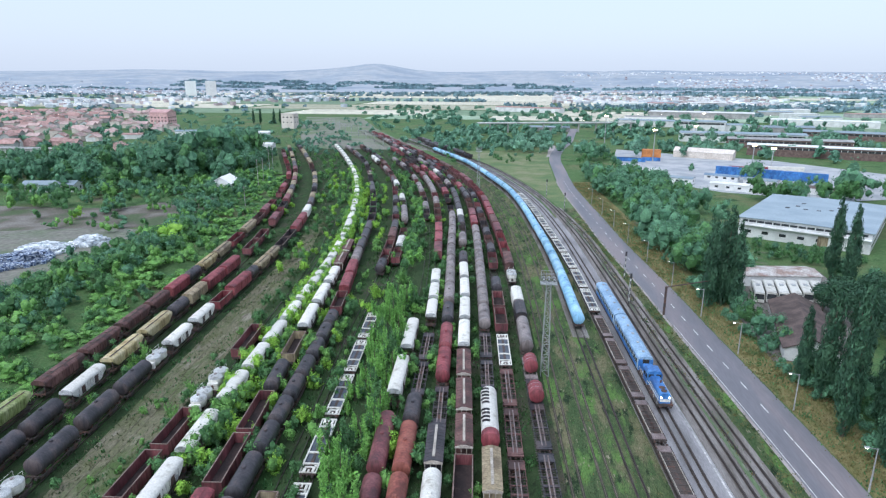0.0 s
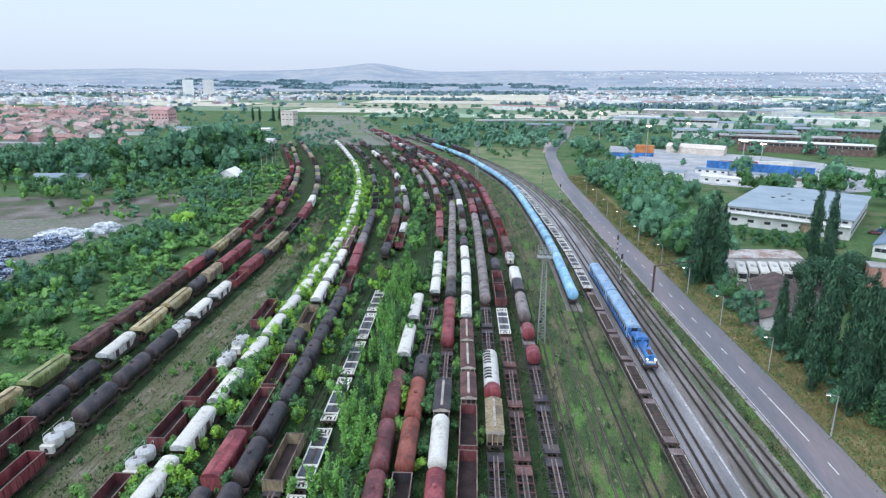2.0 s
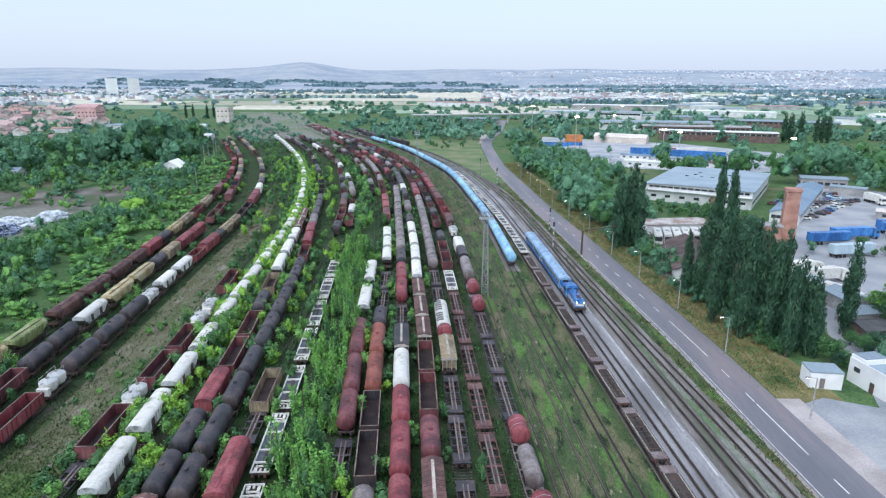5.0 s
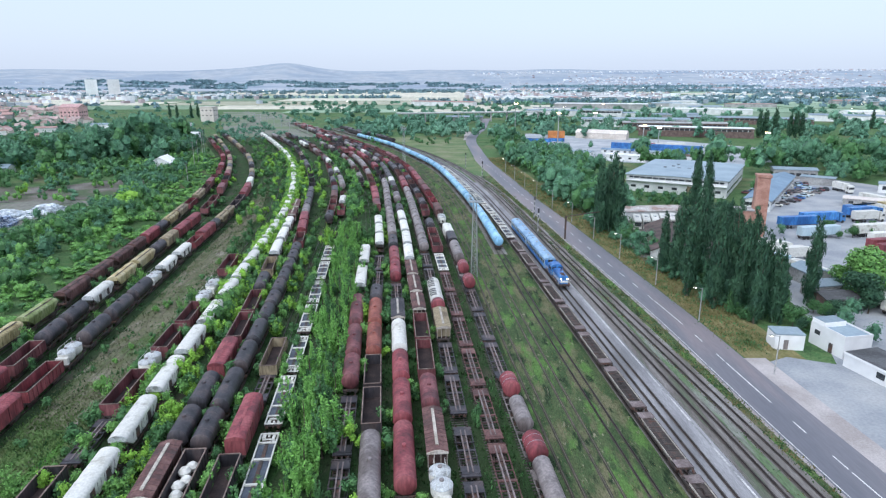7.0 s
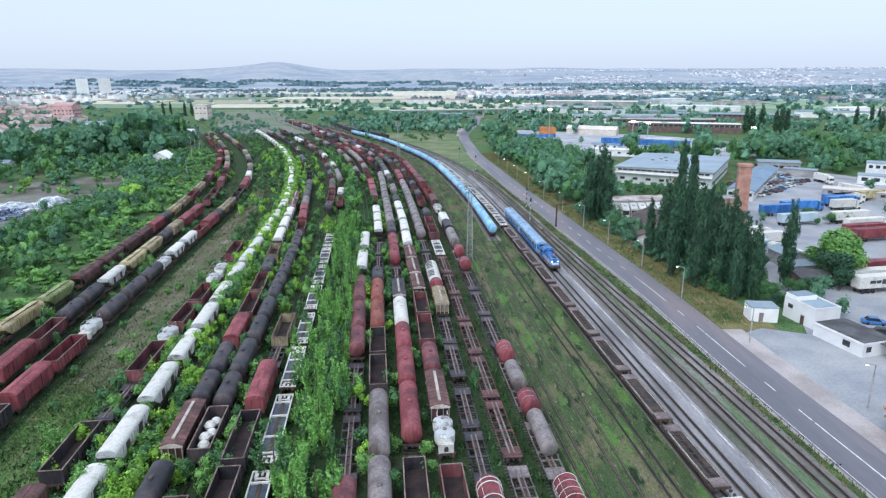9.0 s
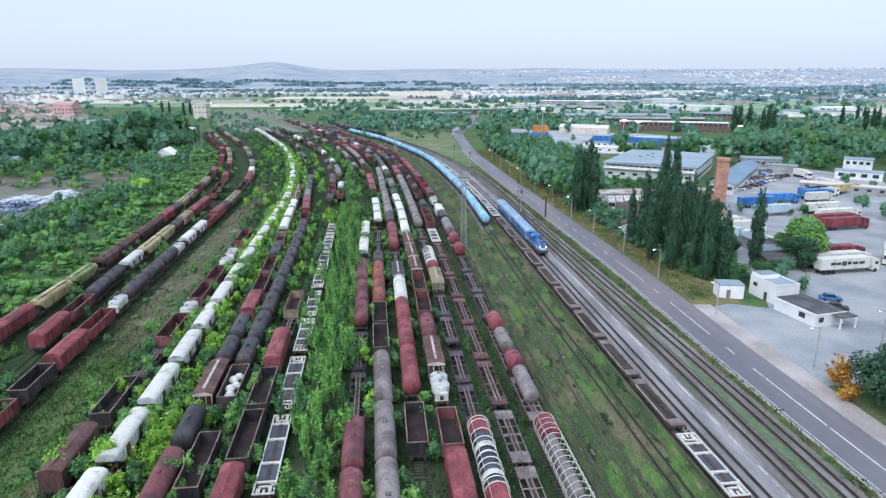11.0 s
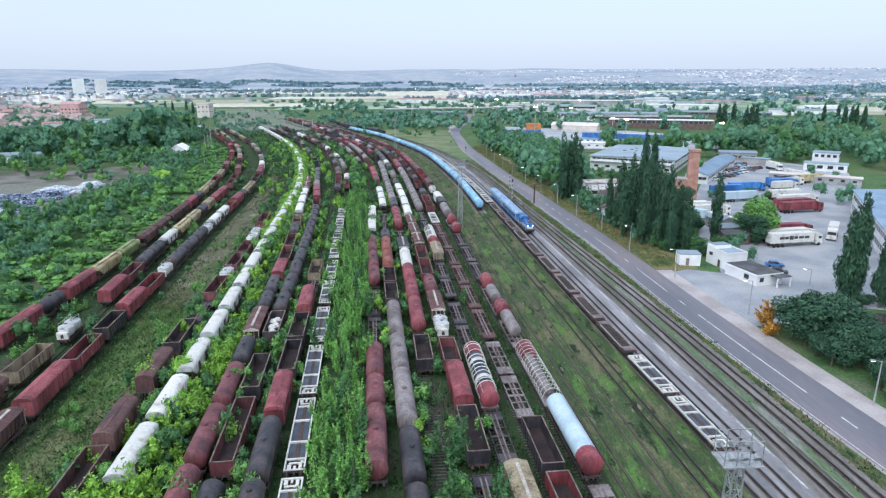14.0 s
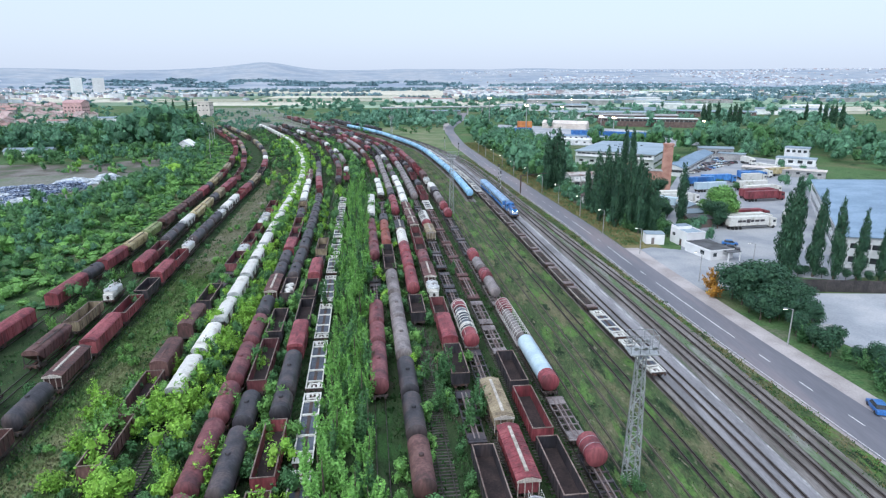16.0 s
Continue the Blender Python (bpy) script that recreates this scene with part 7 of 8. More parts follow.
def bus(x, y, turn):
    t = thing("bus", "white coach parked by the bus shed", "bus", "parked buses", m=pose(x, y, 0, 0, 0, turn))
    part("body", Shape().along([(-1.25, 0.4), (1.25, 0.4), (1.25, 2.9), (1.1, 3.15), (-1.1, 3.15), (-1.25, 2.9)], -5.6, 5.6), PAINT["white"], t)
    for s in (-1.26, 1.26):
        part("side_glass", Shape().box(s, 0, 2.15, 0.04, 10.2, 0.9), GLASS, t)
    part("windscreen", Shape().box(0, -5.62, 2.0, 2.2, 0.05, 1.4), GLASS, t)
    part("roof_hatch", Shape().box(0, 1, 3.2, 1.0, 1.6, 0.2, b=0.1), GALV, t)
    for s in (-1.12, 1.12):
        for d in (-3.4, 3.2):
            wheel(t, s, d, 0.5)


for i in range(6):
    bus(71.4 + i * 3.15, 143.8 + 0.3 * i, -14)


def lorry(x, y, turn, paint, label, length=13.6, bars=False, cab=True):
    t = thing("lorry", label, "lorry", "parked lorries", m=pose(x, y, 0.05, 0, 0, turn))
    part("trailer", Shape().box(0, 0, 2.6, 2.5, length, 2.7, b=0.05), paint, t)
    part("chassis", Shape().box(0, 0, 1.05, 1.2, length, 0.3), STEEL, t)
    if cab:
        c = part("cab", Shape().loft([[(-1.22, -length / 2 - 2.9, 0.6), (1.22, -length / 2 - 2.9, 0.6), (1.22, -length / 2 - 2.6, 3.3), (-1.22, -length / 2 - 2.6, 3.3)], [(-1.22, -length / 2 - 0.7, 0.6), (1.22, -length / 2 - 0.7, 0.6), (1.22, -length / 2 - 0.7, 3.6), (-1.22, -length / 2 - 0.7, 3.6)]]), paint, t)
        part("windscreen", Shape().box(0, -length / 2 - 2.8, 2.3, 2.2, 0.1, 0.9), GLASS, c)
        for s in (-1.23, 1.23):
            part("side_window", Shape().box(s, -length / 2 - 1.9, 2.4, 0.04, 0.9, 0.7), GLASS, c)
        for s in (-1.1, 1.1):
            wheel(t, s, -length / 2 - 1.8, 0.5)
    for s in (-1.1, 1.1):
        for d in (length / 2 - 1.2, length / 2 - 2.5, length / 2 - 3.8):
            wheel(t, s, d, 0.5)
    if bars:
        for q, w, h in ((-4.4, 1.5, 0.7), (-2.6, 1.5, 0.7), (-0.9, 1.1, 0.7), (0.5, 1.3, 1.15), (2.0, 1.2, 0.7), (3.5, 1.5, 0.7)):
            for s in (-1.265, 1.265):
                part("letter_bar", Shape().box(s, q, 2.7, 0.02, w, h), PAINT["dark"], t, "dark lettering block")


lorry(104.9, 62.8, 98.4, PAINT["white"], "white lorry with dark lettering on its trailer", bars=True)
lorry(106.1, 67.3, 98.4, PAINT["white"], "white lorry with plain curtain sides")
lorry(108.6, 73.6, 96.6, PAINT["red"], "red lorry parked in the depot yard")
lorry(133.4, 106.3, 100.3, PAINT["red"], "red lorry with tall trailer")
lorry(134.2, 111.6, 100.3, PAINT["red"], "red lorry parked beside another red lorry")
lorry(95.9, 108.3, 100.2, PAINT["white"], "white lorry behind the poplars", 12)
lorry(99, 102.6, 100.3, PAINT["white"], "white lorry beside another white lorry", 12)
lorry(152.4, 149.1, 100.4, PAINT["white"], "white box lorry deep in the yard", 9)
lorry(155.5, 155.8, 102.2, PAINT["blue"], "blue lorry among parked lorries", 11)
lorry(175.9, 179.8, 15.9, PAINT["white"], "white lorry near the office building", 10)
lorry(160.3, 160.6, 100.4, PAINT["white"], "white lorry among parked lorries", 12)
lorry(139.8, 119.2, 100.3, PAINT["white"], "white refrigerated lorry in the yard")
lorry(142.1, 129.7, 100.4, PAINT["white"], "white lorry trailer without tractor", cab=False)
lorry(122.9, 126.9, 100.3, PAINT["pale"], "pale blue lorry trailer", cab=False)
lorry(124.4, 141.1, 98.5, PAINT["blue"], "blue lorry trailer without tractor", cab=False)
lorry(135.1, 147.3, 98.5, PAINT["blue"], "blue lorry with curtain sides")
lorry(157.8, 160, 104.8, PAINT["blue"], "blue lorry trailer by the yard edge", cab=False)
lorry(174.6, 166.1, 104.8, PAINT["yellow"], "yellow lorry trailer by the yard edge", cab=False)
lorry(181.5, 208.4, 3.7, PAINT["white"], "white box lorry in the yard", 8)
lorry(124, 72.6, -36.8, PAINT["white"], "white lorry beside the factory wall", 8)
lorry(96.2, 89, 28.7, PAINT["white"], "white tractor unit with short body", 6)
lorry(92.6, 96.6, 39.5, PAINT["pale"], "pale lorry half hidden by trees", 8)


def car(x, y, turn, paint, label):
    t = thing("car", label, "car", "parked cars", m=pose(x, y, 0.03, 0, 0, turn))
    part("body", Shape().loft([[(-0.85 * k, q, 0.35), (0.85 * k, q, 0.35), (0.88 * k, q, h), (-0.88 * k, q, h)] for q, h, k in ((-2.1, 0.7, 0.92), (-1.9, 0.85, 1), (1.8, 0.95, 1), (2.1, 0.8, 0.94))]), paint, t)
    part("cabin", Shape().loft([[(-0.8 * k, q0, 0.88), (0.8 * k, q0, 0.88), (0.66 * k, q1, 1.45), (-0.66 * k, q1, 1.45)] for q0, q1, k in ((-1.1, -0.5, 1), (1.6, 1.1, 1))]), GLASS, t)
    part("roof", Shape().box(0, 0.3, 1.47, 1.3, 1.7, 0.06, b=0.1), paint, t)
    w = Shape()
    for s in (-0.78, 0.78):
        for d in (-1.3, 1.3):
            w.tube((s - 0.1, d, 0.31), (s + 0.1, d, 0.31), 0.31, n=10)
    part("wheel_set", w, RUBBER, t, kind="stuff")


COLORS = [("white", "small white car"), ("grey", "grey car"), ("dark", "black car"), ("maroon", "dark red car"), ("blue", "blue car"), ("pale", "silver-blue car")]
car(90, 43.7, 71.5, PAINT["blue"], "dark blue car parked behind the gatehouse")
car(87.8, 38.2, 61.5, PAINT["dark"], "black car parked behind the gatehouse")
car(93, 76.4, 61.2, PAINT["pale"], "silver-blue car beside trees")
car(95.2, 73.5, 61.3, PAINT["red"], "red car beside trees")
for i in range(34):
    c, w = COLORS[i % 6]
    car(137 + (i % 9) * 4.3 + rng.uniform(-1, 1), 175.4 + (i // 9) * 9 + (i % 9) * 4 + rng.uniform(-1, 1), 55 + rng.uniform(-8, 8), PAINT[c], w + " parked in the depot yard")
for i in range(22):
    c, w = COLORS[(i * 5) % 6]
    car(147 + (i % 11) * 2.9 + rng.uniform(-0.5, 0.5), 200 + (i // 11) * 14 + (i % 11) * 1.1 + rng.uniform(-0.6, 0.6), 168 + rng.uniform(-6, 6), PAINT[c], w + " parked in a row in the depot yard")
for i in range(7):
    car(101.3 + i * 3.6, -5.8 - 3 * (i % 2), 80, PAINT[COLORS[i % 6][0]], COLORS[i % 6][1] + " on the gravel car park")
car(66.9, -45.9, 163.7, PAINT["blue"], "blue van stopped at the roadside")
for i in range(8):
    c, w = COLORS[i % 6]
    car(71.9 + i * 3.8, 333.1 + 7 * (i % 3), 20 * i, PAINT[c], w + " beside the depot road")


# ---- container depot and works beyond the hedge ----
def container(x, y, z, turn, paint, label, length=12.2):
    t = thing("container", label, "container", "containers", m=pose(x, y, z, 0, 0, turn))
    part("box", Shape().box(0, 0, 1.3, 2.44, length, 2.6), paint, t)
    r = Shape()
    for i in range(int(length / 0.6)):
        for s in (-1.24, 1.24):
            r.box(s, -length / 2 + 0.4 + i * 0.6, 1.3, 0.06, 0.25, 2.3)
    part("corrugation", r, paint, t, kind="stuff")


ORANGE = material("paint_orange", [(0.45, 0.17, 0.05), (0.60, 0.25, 0.08)], 0.4, 8, 0.6)
for i in range(4):
    container(77.4 + 3.0 * i, 426.2 - 1.0 * i, 0.08, 75, PAINT["blue"], "blue shipping container in the depot")
for z in (0.08, 2.7, 5.3):
    container(97.5, 428.6, z, 80, PAINT["blue"] if z < 1 else ORANGE, "stacked shipping container in the depot")
    container(97.4, 431.6, z, 80, ORANGE, "orange stacked shipping container")
for i in range(5):
    for z in (0.08, 2.7):
        container(129.8 + 10.2 * i, 367.1 - 5.6 * i, z, 66, PAINT["blue"], "blue container stacked in a long row")
for i in range(4):
    container(143.8 + 11 * i, 388.6 + 0.6 * i, 0.08, 80, PAINT["red"] if i < 2 else PAINT["white"], "container in the depot row")
hall("storage_tent", "long cream storage tent in the depot", "tent", 118.3, 455.7, -27.6, 40.8, 10.9, 4.4, material("cream_canvas", [(0.55, 0.48, 0.42), (0.66, 0.60, 0.54)], 0.2, 8, 0.8), material("cream_canvas_roof", [(0.6, 0.53, 0.47), (0.7, 0.64, 0.58)], 0.2, 8, 0.8), 2.5)
for x, y, turn, w, d, h, wm, rm, rows in ((150.6, 573.8, -8.2, 104.7, 18.3, 7.7, WHITEWALL, GREYROOF, [(6, 26, 3.4, 1.6)]), (179.2, 531, -11.3, 92.7, 14.6, 6.8, DULLBRICK, CONCRETE, [(5, 22, 3, 1.4)]), (176.1, 474.5, -19.6, 89.5, 15.7, 7.7, DULLBRICK, WHITEWALL, [(6, 22, 3, 1.4)]),
                                         (177.6, 699.6, -19.2, 47.4, 18.3, 10, WHITEWALL, GREYROOF, [(8, 10, 4, 2)]), (268.1, 624.4, -23.7, 127.9, 21.5, 6.4, DULLBRICK, GREYROOF, [(5, 26, 4, 1.4)]), (118.7, 758.8, -16.6, 73.1, 19.8, 6.8, WHITEWALL, GREYROOF, []),
                                         (307.3, 793.6, -22.6, 112.1, 27.8, 6.9, WHITEWALL, WHITEWALL, []), (188.3, 935.7, -17.7, 140.5, 38, 8, CONCRETE, WHITEWALL, []), (-40.6, 1056.1, -24.9, 115, 23.2, 7.1, WHITEWALL, REDROOF, []), (423.3, 647.2, -27.6, 92.4, 25.7, 6.6, WHITEWALL, GREYROOF, []),
                                         (457.8, 446.7, -27.3, 78, 23.7, 6.6, CONCRETE, GREYROOF, [(5, 20, 3, 1.4)]), (360.3, 332.3, -31.4, 51.4, 18.1, 6.3, WHITEWALL, BLUEROOF, [(5, 14, 3, 1.4)]), (13.1, 662.7, -8, 43.3, 12.3, 4.5, CONCRETE, GREYROOF, [])):
    hall("works_hall", "long industrial hall among trees", "industrial hall", x, y, turn, w, d, h, wm, rm, 0.0 if rm is WHITEWALL else 1.2, 0.4, rows, "industrial halls")

sheds = random.Random(83)
for i in range(26):
    y = sheds.uniform(640, 1350)
    x = y * sheds.uniform(0.14, 1.05)
    if abs(x - 640) < 70 and y < 700:
        continue
    hall("works_hall", "pale industrial shed in the far estate", "industrial hall", x, y, sheds.uniform(-16, 10), sheds.uniform(26, 80), sheds.uniform(14, 26), sheds.uniform(5, 8), sheds.choice((WHITEWALL, BRIGHTWALL, CONCRETE)), sheds.choice((WHITEWALL, GREYROOF, CONCRETE, REDROOF, WHITEWALL)), sheds.choice((0.0, 1.4)), 0.3, [], "industrial halls")
for x, y, turn, w, d, h, rm in ((82.1, 337.4, -28.6, 20.2, 7.4, 3.1, GREYROOF), (106.1, 315.9, -28.5, 23.4, 6.5, 3.3, WHITEWALL), (127.3, 329.4, -32.4, 16.1, 7.9, 3.6, GREYROOF), (148.8, 308.7, -32.3, 21.1, 7.1, 3.2, BROWNROOF), (78.3, 360.6, -20.1, 12.6, 6.7, 3.1, WHITEWALL), (112.1, 349.2, -29.1, 18, 5.6, 2.7, BLUEROOF)):
    hall("workshop", "low pale workshop behind the copse", "workshop", x, y, turn, w, d, h, WHITEWALL, rm, 0.7, 0.3, [(1.8, 4, 1.6, 1.0)], "workshops")


def flood_pole(x, y, h, n=4):
    t = thing("floodlight_mast", "tall floodlight mast with lit lamps", "floodlight mast", "floodlight masts", m=pose(x, y, 0))
    part("mast", Shape().tube((0, 0, 0), (0, 0, h), 0.45, 0.25, n=8), GALV, t)
    part("crossbar", Shape().box(0, 0, h, 3.0, 0.3, 0.3), GALV, t)
    for i in range(n):
        part("lamp", Shape().box(-1.2 + 2.4 * i / max(1, n - 1), -0.3, h + 0.5, 0.8, 0.4, 0.8), FLOOD_GLOW, t)


for x, y, h in ((177, 272, 16), (182, 279, 17), (192, 284, 18), (200, 283, 19), (206, 292, 25), (212, 295, 22), (218, 288, 21), (224, 259, 23), (232, 258, 23), (241, 267, 22), (250, 262, 20), (262, 272, 18), (190, 313, 14), (184, 346, 15), (172, 330, 12), (270, 284, 17), (283, 290, 16)):
    plant("broad2" if h == 21 else "broad", x, y, h, 1.15)
for x, y, h in ((79.6, 547.4, 23.3), (98, 426, 21.2), (170.5, 409, 11.5), (165, 428, 11.5), (226.5, 360, 11.8), (298, 321, 11.8), (165, 580.6, 12.8), (227.8, 791.1, 12.8)):
    flood_pole(x, y, h)
bridge = thing("footbridge", "pale concrete overbridge crossing road and tracks", "bridge", m=pose(-31.2, 638.2, 0, 0, 0, 12))
part("deck", Shape().box(75, 0, 9.6, 170, 4, 1.0), CONCRETE, bridge)
part("parapet", Shape().box(75, -1.9, 10.6, 170, 0.2, 1.0), WHITEWALL, bridge)
for i in range(9):
    part("pier", Shape().box(4 + i * 19, 0, 4.6, 1.2, 2.4, 9.2), CONCRETE, bridge)
for i in range(10):
    p = thing("catenary_mast", "grey catenary mast at the station throat", "catenary mast", "catenary masts", m=pose(-96 - i * 14, 470 + i * 26, 0))
    part("mast", Shape().box(0, 0, 4.5, 0.4, 0.4, 9.0), GALV, p)
    part("cantilever", Shape().box(-4, 0, 8.4, 8.5, 0.25, 0.3), GALV, p)
mixed("v", 459.5, 499.6, [("box", "dark")], 20)
mixed("w", 418.5, 538.6, [("gond", "dark"), ("tank", "dark")], 21)

# ---- left side: house, scrapyard, estate ----
hall("white_house", "white house with steep roof among trees", "house", -146.2, 265.4, 3.8, 10.3, 12.1, 5.3, BRIGHTWALL, BRIGHTWALL, 3.4, 0.4, [(2.0, 3, 1.2, 1.2)])
hall("long_low_house", "long low pale house at the wood's edge", "house", -244.3, 258, 9.5, 26.3, 8.5, 3.6, WHITEWALL, GREYROOF, 1.6, 0.4, [(1.8, 6, 1.2, 1.2)])
hall("pink_school", "large pink rendered building with tiled roof", "building", -424, 662, -3.3, 23, 17.3, 16, PINK, PINK, 3.4, 0.4, [(2.5, 5, 1.8, 1.6), (6.5, 5, 1.8, 1.6), (10.5, 5, 1.8, 1.6)])
hall("signal_tower", "cream signal tower by the sidings", "building", -263.6, 659.3, -7.1, 15.3, 11.9, 16.4, CREAM, CREAM, 0, 0.4, [(12.5, 3, 1.8, 1.4), (7, 3, 1.4, 1.2)])
hall("station_shed", "white station outbuilding with flat roof", "building", -268.1, 488.7, 0.4, 17.5, 10.4, 6.3, WHITEWALL, GREYROOF, 0, 0.3, [(3, 5, 1.6, 1.6)])
hall("station_shed", "white station outbuilding among trees", "building", -215.7, 456.4, 1.1, 23.2, 8.1, 4.1, WHITEWALL, WHITEWALL, 1.2, 0.3)
for x, y, w in ((-300, 520, 16), (-335, 560, 22), (-250, 560, 12), (-365, 520, 18)):
    hall("station_shed", "white shed among scrub by the estate", "building", x, y, 14, w, 8, 4, WHITEWALL, sheds.choice((WHITEWALL, GREYROOF, REDROOF)), 1.2, 0.3)
hall("platform_roof", "long pale industrial roof at the estate's edge", "shed", -465.7, 377.9, 1, 155.7, 10.1, 6.8, CONCRETE, CONCRETE, 0, 0.5, [(3, 30, 2.4, 1.6)])
for x, y in ((-935, 1660), (-888, 1686)):
    hall("apartment_tower", "white slab apartment tower far away", "apartment tower", x, y, 28, 29, 15, 43, BRIGHTWALL, BRIGHTWALL, 0, 0.1, (), "apartment towers")
def scrap(name, label, mat, count, spots, tall, seed):
    """Tumbled crushed pieces in low heaps: spots of (x, y, radius x, radius y)."""
    r = random.Random(seed)
    heap = Shape()
    for i in range(count):
        cx, cy, rx, ry = r.choice(spots)
        a, k = r.uniform(0, 6.28), math.sqrt(r.random())
        z = tall * (1 - k * k) * r.uniform(0.4, 1.0) + 0.3
        heap.box(cx + math.cos(a) * k * rx, cy + math.sin(a) * k * ry, z, r.uniform(0.6, 2.4), r.uniform(0.6, 3.4), r.uniform(0.4, 1.3), b=0.08, turn=r.uniform(0, 3))
    setting(name, heap, mat, label, "scrap heap", kind="stuff")


scrap("scrap_heap", "wide heap of blue-black scrap metal", SCRAP_BLUE, 1500, ((-150, 118, 14, 12), (-162, 138, 14, 14), (-150, 148, 8, 10), (-139, 107, 8, 8), (-172, 126, 12, 12)), 2.6, 71)
scrap("pale_scrap_heap", "heap of pale crushed scrap and panels", SCRAP_WHITE, 900, ((-143, 171, 6, 5), (-152, 160, 9, 7), (-165, 122, 9, 9), (-146, 112, 8, 7)), 2.4, 72)

houses = []
for i in range(3):
    w, d, h = ((9, 12, 4.5), (11, 9, 5.5), (10, 14, 4.0))[i]
    houses.append(hall("house", "small rendered house with red tiled roof", "house", -700 - 30 * i, 700, 20 * i, w, d, h, (WHITEWALL, CONCRETE, PINK)[i], REDROOF, 2.8, 0.5, (), "estate houses"))
for i in range(112):
    y = rng.uniform(410, 900)
    x = -y * 0.74 - rng.uniform(-10, 230)
    if abs(x + 400) < 40 and abs(y - 620) < 40:
        continue
    copy_thing(rng.choice(houses), pose(x, y, 0, 0, 0, rng.choice((12, 102)) + rng.uniform(-8, 8)))

# densely built estate behind the wood
r = random.Random(77)
walls, roofs = Shape(), Shape()
for i in range(120):
    y = 480 + 430 * r.random()
    x = -y * r.uniform(0.66, 0.98) + 40 - (70 if y < 560 else 0)
    w, d, h, a = r.uniform(7, 12), r.uniform(7, 11), r.uniform(3.5, 6.5), radians(r.choice((12, 102)) + r.uniform(-8, 8))
    c, q = math.cos(a), math.sin(a)
    walls.box(x, y, h / 2, w, d, h, turn=a)
    roofs.loft([[(x + c * u - q * v, y + q * u + c * v, z) for v, z in ((-d / 2 - 0.5, h - 0.1), (d / 2 + 0.5, h - 0.1), (0, h + 2.6))] for u in (-w / 2 - 0.4, w / 2 + 0.4)])
setting("estate_walls", walls, CREAM, "pale rendered walls of crowded estate houses", "houses", kind="stuff")
setting("estate_roofs", roofs, PINKROOF, "weathered red roofs of crowded estate houses", "houses", kind="stuff")

# ---- far plain ----
def ridge_height(a):
    h = 84 + 5 * noise.noise((a * 0.11, 3.3, 0)) + 3 * noise.noise((a * 0.5, 8.1, 0))
    for at, wide, tall in ((-13.1, 2.9, 40), (-16.0, 5.5, 17), (-32, 6, 10), (1.0, 5.0, 12), (11.0, 3.6, 14), (19, 6, 6)):
        h += tall * math.exp(-(((a - at) / wide) ** 2))
    return h


def land(x, y):
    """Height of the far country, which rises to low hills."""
    rad, a = math.hypot(x, y), math.degrees(math.atan2(x, y))
    f = min(1.0, max(0.0, (rad - 2300) / 2300))
    return ridge_height(a) * f * f * (3 - 2 * f)


# Field colours are lightened to imitate haze over the far plain.
FIELDS = [material("stubble_field", [(0.50, 0.47, 0.37), (0.60, 0.57, 0.46)], 0.004, 20, 1.0, world_space=True), material("pasture_field", [(0.26, 0.36, 0.24), (0.34, 0.44, 0.31)], 0.004, 20, 1.0, world_space=True),
          material("fallow_field", [(0.32, 0.31, 0.22), (0.40, 0.39, 0.29)], 0.004, 20, 1.0, world_space=True), material("maize_field", [(0.15, 0.23, 0.14), (0.21, 0.29, 0.18)], 0.004, 20, 1.0, world_space=True)]
far = random.Random(31)
patches = [Shape() for _ in FIELDS]
y = 640.0
while y < 2250:
    depth = y * far.uniform(0.10, 0.2)
    x = -y * 1.3
    while x < y * 1.4:
        w = y * far.uniform(0.15, 0.45)
        if far.random() < 0.86 and (y > 815 or x > 0.42 * y or x + w < -0.8 * y):
            sk = far.uniform(-0.08, 0.08) * depth
            k = far.choices(range(4), (4, 3, 3, 2))[0]
            patches[k].add([(x, y, 0.12), (x + w * 0.96, y + sk, 0.12), (x + w * 0.98, y + depth * 0.9 + sk, 0.12), (x + 4, y + depth * 0.92, 0.12)], [(0, 1, 2, 3)])
        x += w
    y += depth
patches[0].add([(-430, 1660, 0.2), (240, 1640, 0.2), (330, 2290, 0.2), (-600, 2290, 0.2)], [(0, 1, 2, 3)])
for k, s in enumerate(patches):
    setting("field", s, FIELDS[k], ("pale stubble fields on the plain", "green pasture on the plain", "fallow fields on the plain", "dark green crop fields")[k], "field", kind="stuff")


def far_woods(name, label, spots, leaf, seed):
    """Low clumps of leaves that read as distant trees."""
    r = random.Random(seed)
    s = Shape()
    for x, y, h, wide in spots:
        k = 22 if y < 1200 else 8
        for _ in range(k):
            a, e = r.uniform(0, 6.28), r.random()
            px, py, pz = x + math.cos(a) * wide * 0.5 * e, y + math.sin(a) * wide * 0.5 * e, h * (0.15 + 0.75 * r.random() * (1 - 0.5 * e))
            q = wide * r.uniform(0.22, 0.4)
            u = Vector((r.gauss(0, 1), r.gauss(0, 1), r.gauss(0, 0.7))).normalized()
            v = u.orthogonal().normalized()
            w = u.cross(v)
            p = Vector((px, py, pz))
            p.z += land(x, y)
            s.add([tuple(p + u * q), tuple(p - u * q * 0.5 + v * q * 0.8), tuple(p - u * q * 0.5 - v * q * 0.8), tuple(p + w * q * 0.6)], [(0, 1, 3), (1, 2, 3), (2, 0, 3)])
    return setting(name, s, leaf, label, "woods", kind="stuff")


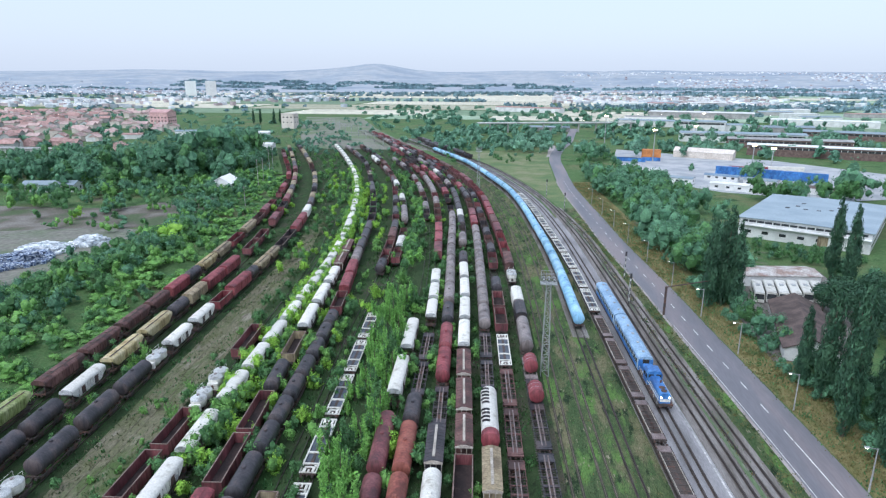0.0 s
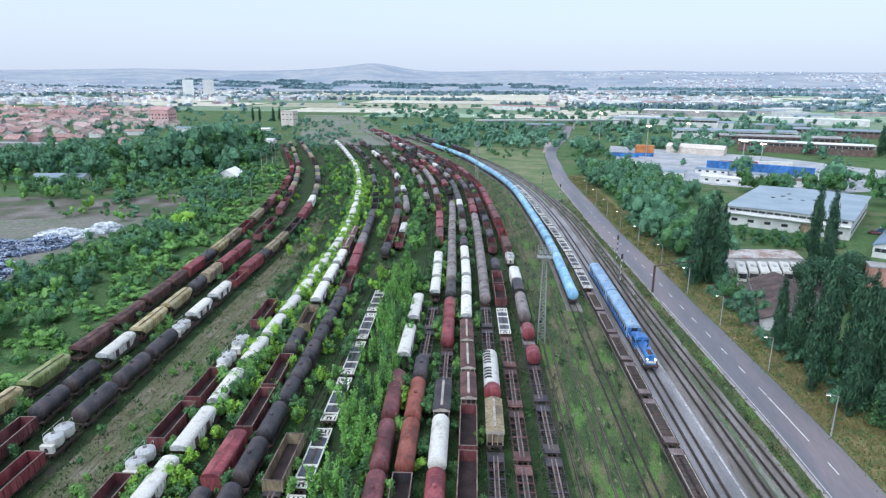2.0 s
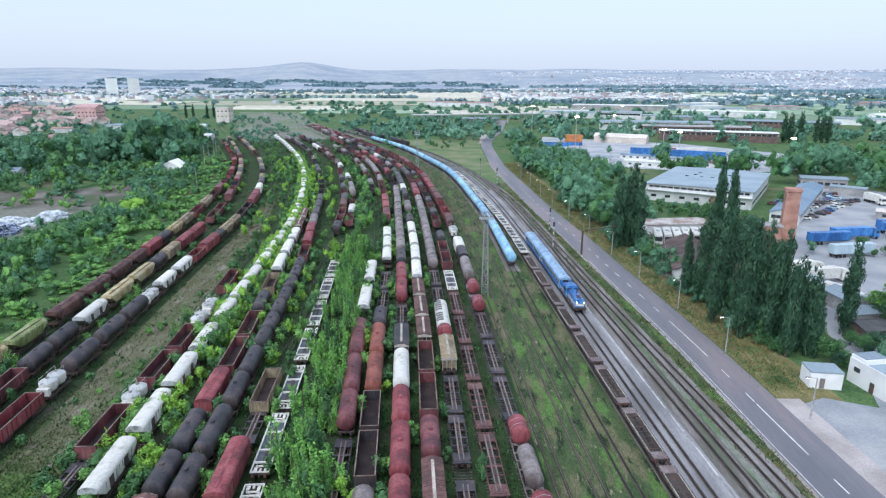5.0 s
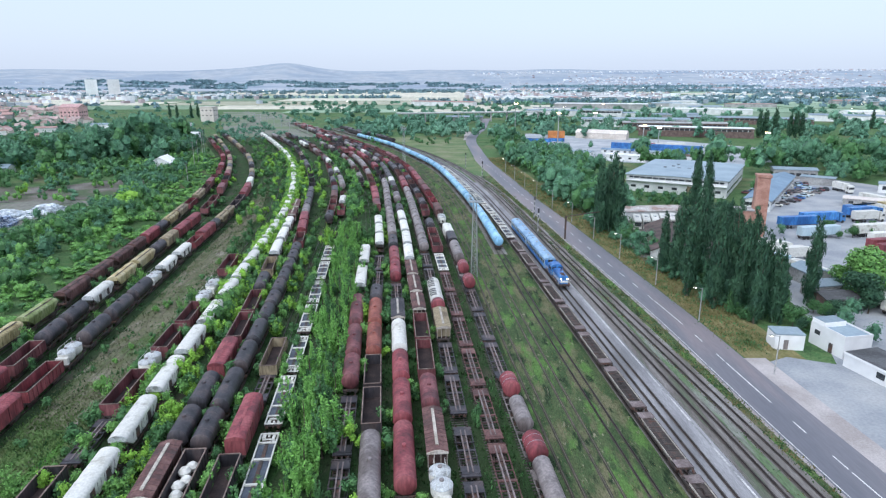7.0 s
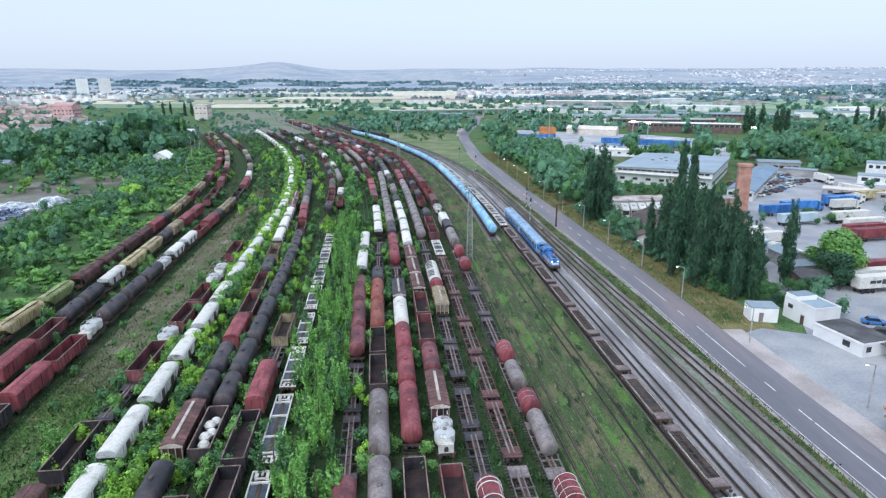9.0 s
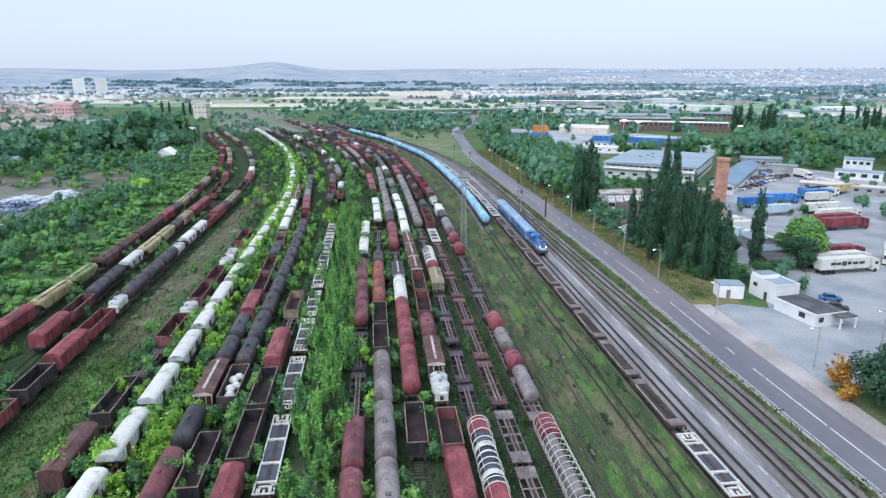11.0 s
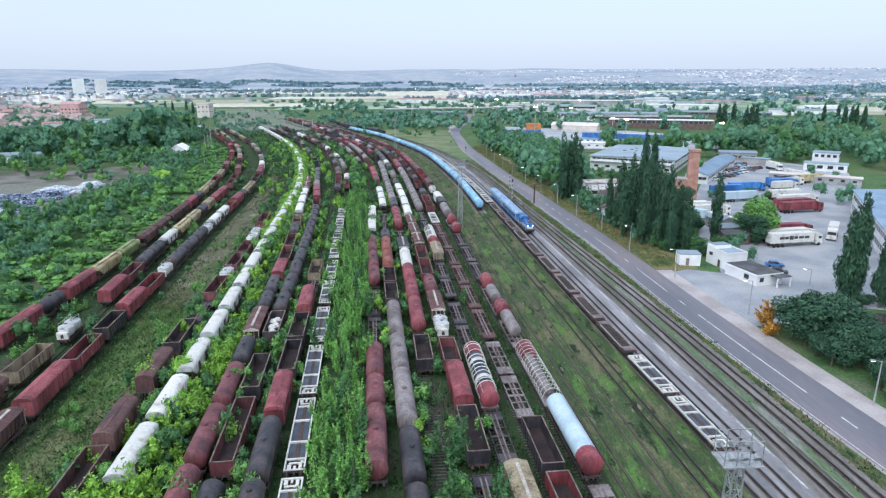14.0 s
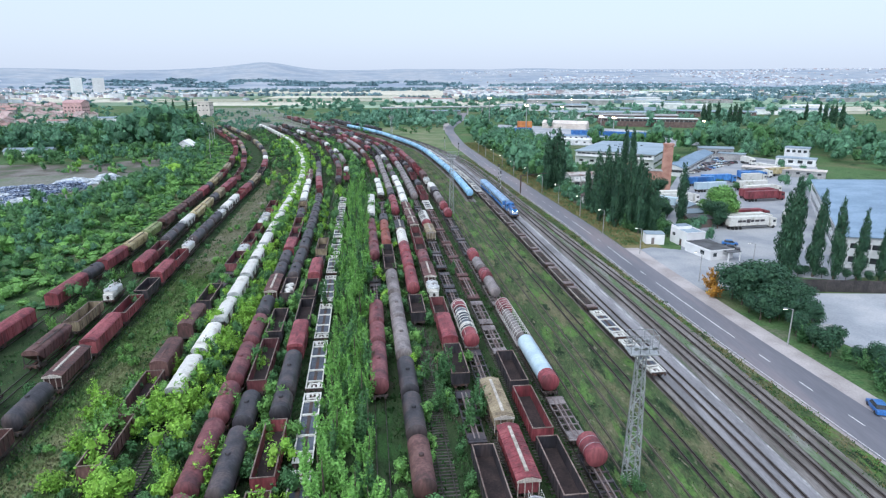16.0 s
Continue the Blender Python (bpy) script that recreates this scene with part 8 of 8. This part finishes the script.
spots = []
for i in range(620):
    y = 480 + 700 * far.random() ** 1.3
    x = far.uniform(-0.35, 0.22) * y * 1.6
    if TRACK["f"](500) - 60 - (y - 500) * 0.35 < x < -60 - (y - 480) * 0.42 or (35 < x < 80 and y < 720):
        continue
    if x < -0.28 * y and far.random() < 0.55:
        continue
    spots.append((x, y, far.uniform(3, 8) if x > -0.2 * y else far.uniform(2, 5), far.uniform(6, 11)))
far_woods("scrub_woods", "dense green scrub beyond the station", spots, FAR_LEAF_HAZED, 1)
spots = []
for i in range(420):
    y = far.uniform(430, 1250)
    x = far.choice((-1, 1)) * y * far.uniform(0.35, 1.25)
    if x < 0 and far.random() < 0.4:
        continue
    spots.append((x, y, far.uniform(3, 6) if x < 0 else far.uniform(6, 12), far.uniform(7, 13)))
for line in range(24):
    y0 = 850 + 1450 * far.random()
    x0, ln = far.uniform(-1.2, 1.2) * y0, y0 * far.uniform(0.15, 0.6)
    for i in range(int(34 + y0 / 50)):
        spots.append((x0 + ln * far.random(), y0 + far.uniform(-12, 12), far.uniform(6, 11), y0 * 0.006 + 5))
far_woods("tree_belts", "dark tree belts across the plain", [q for q in spots if q[1] < 950], FAR_LEAF_HAZED, 2)
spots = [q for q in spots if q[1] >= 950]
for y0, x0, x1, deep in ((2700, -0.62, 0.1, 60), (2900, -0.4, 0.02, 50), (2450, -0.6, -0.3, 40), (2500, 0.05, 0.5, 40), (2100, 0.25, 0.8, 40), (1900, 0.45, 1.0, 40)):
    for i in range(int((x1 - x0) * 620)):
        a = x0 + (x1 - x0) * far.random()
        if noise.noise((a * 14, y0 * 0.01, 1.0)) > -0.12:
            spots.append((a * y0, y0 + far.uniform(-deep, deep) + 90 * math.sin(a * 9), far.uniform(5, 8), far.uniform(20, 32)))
far_woods("distant_belts", "bluish tree belts far across the plain", spots, FAR_BELT_HAZED, 3)
# Town colours are dulled and blued to stand in for haze.
FAR_WHITE_HAZED = material("distant_white_walls", [(0.60, 0.62, 0.66), (0.80, 0.81, 0.83)], 0.01, 6, 0.9, bump=0, island=True, spread=0.15)
FAR_ROOF_HAZED = material("distant_pink_roofs", [(0.40, 0.34, 0.35), (0.50, 0.43, 0.43)], 0.01, 6, 0.9, bump=0, island=True, spread=0.2)
FAR_GREY_HAZED = material("distant_grey_roofs", [(0.36, 0.40, 0.45), (0.48, 0.51, 0.55)], 0.01, 6, 0.9, bump=0, island=True, spread=0.2)
for mat_k, name, label, count, lo, hi, seed in ((FAR_WHITE_HAZED, "distant_town", "pale houses and blocks of the distant town", 5200, 1250, 3900, 3), (FAR_ROOF_HAZED, "distant_roofs", "dull red roofs of the distant town", 1900, 1250, 3700, 4), (FAR_GREY_HAZED, "distant_sheds", "grey sheds of the distant town", 1300, 1100, 3700, 5)):
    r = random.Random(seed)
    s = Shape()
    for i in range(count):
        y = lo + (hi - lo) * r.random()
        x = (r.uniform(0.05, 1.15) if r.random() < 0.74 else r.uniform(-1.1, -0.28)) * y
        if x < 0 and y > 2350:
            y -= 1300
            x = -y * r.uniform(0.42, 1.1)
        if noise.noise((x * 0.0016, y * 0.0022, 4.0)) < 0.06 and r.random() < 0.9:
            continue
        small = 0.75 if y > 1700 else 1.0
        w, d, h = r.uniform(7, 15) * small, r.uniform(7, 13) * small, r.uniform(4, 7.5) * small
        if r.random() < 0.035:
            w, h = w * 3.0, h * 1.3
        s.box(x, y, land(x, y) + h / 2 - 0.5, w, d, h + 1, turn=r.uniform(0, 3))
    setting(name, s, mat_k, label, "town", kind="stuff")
dots = Shape()
r = random.Random(9)
for i in range(90):
    y = r.uniform(700, 2300)
    x = r.uniform(-1.0, 1.2) * y
    k = y * 0.0005
    dots.box(x, y, land(x, y) + 9, k, k, k)
setting("distant_lamps", dots, glowing("distant_lamp_glow", (1.0, 0.85, 0.65), 6.0), "small lit lamps scattered over the far town", "lamps", kind="stuff")

# rising country and hills on the horizon; blue base colour and glow imitate haze
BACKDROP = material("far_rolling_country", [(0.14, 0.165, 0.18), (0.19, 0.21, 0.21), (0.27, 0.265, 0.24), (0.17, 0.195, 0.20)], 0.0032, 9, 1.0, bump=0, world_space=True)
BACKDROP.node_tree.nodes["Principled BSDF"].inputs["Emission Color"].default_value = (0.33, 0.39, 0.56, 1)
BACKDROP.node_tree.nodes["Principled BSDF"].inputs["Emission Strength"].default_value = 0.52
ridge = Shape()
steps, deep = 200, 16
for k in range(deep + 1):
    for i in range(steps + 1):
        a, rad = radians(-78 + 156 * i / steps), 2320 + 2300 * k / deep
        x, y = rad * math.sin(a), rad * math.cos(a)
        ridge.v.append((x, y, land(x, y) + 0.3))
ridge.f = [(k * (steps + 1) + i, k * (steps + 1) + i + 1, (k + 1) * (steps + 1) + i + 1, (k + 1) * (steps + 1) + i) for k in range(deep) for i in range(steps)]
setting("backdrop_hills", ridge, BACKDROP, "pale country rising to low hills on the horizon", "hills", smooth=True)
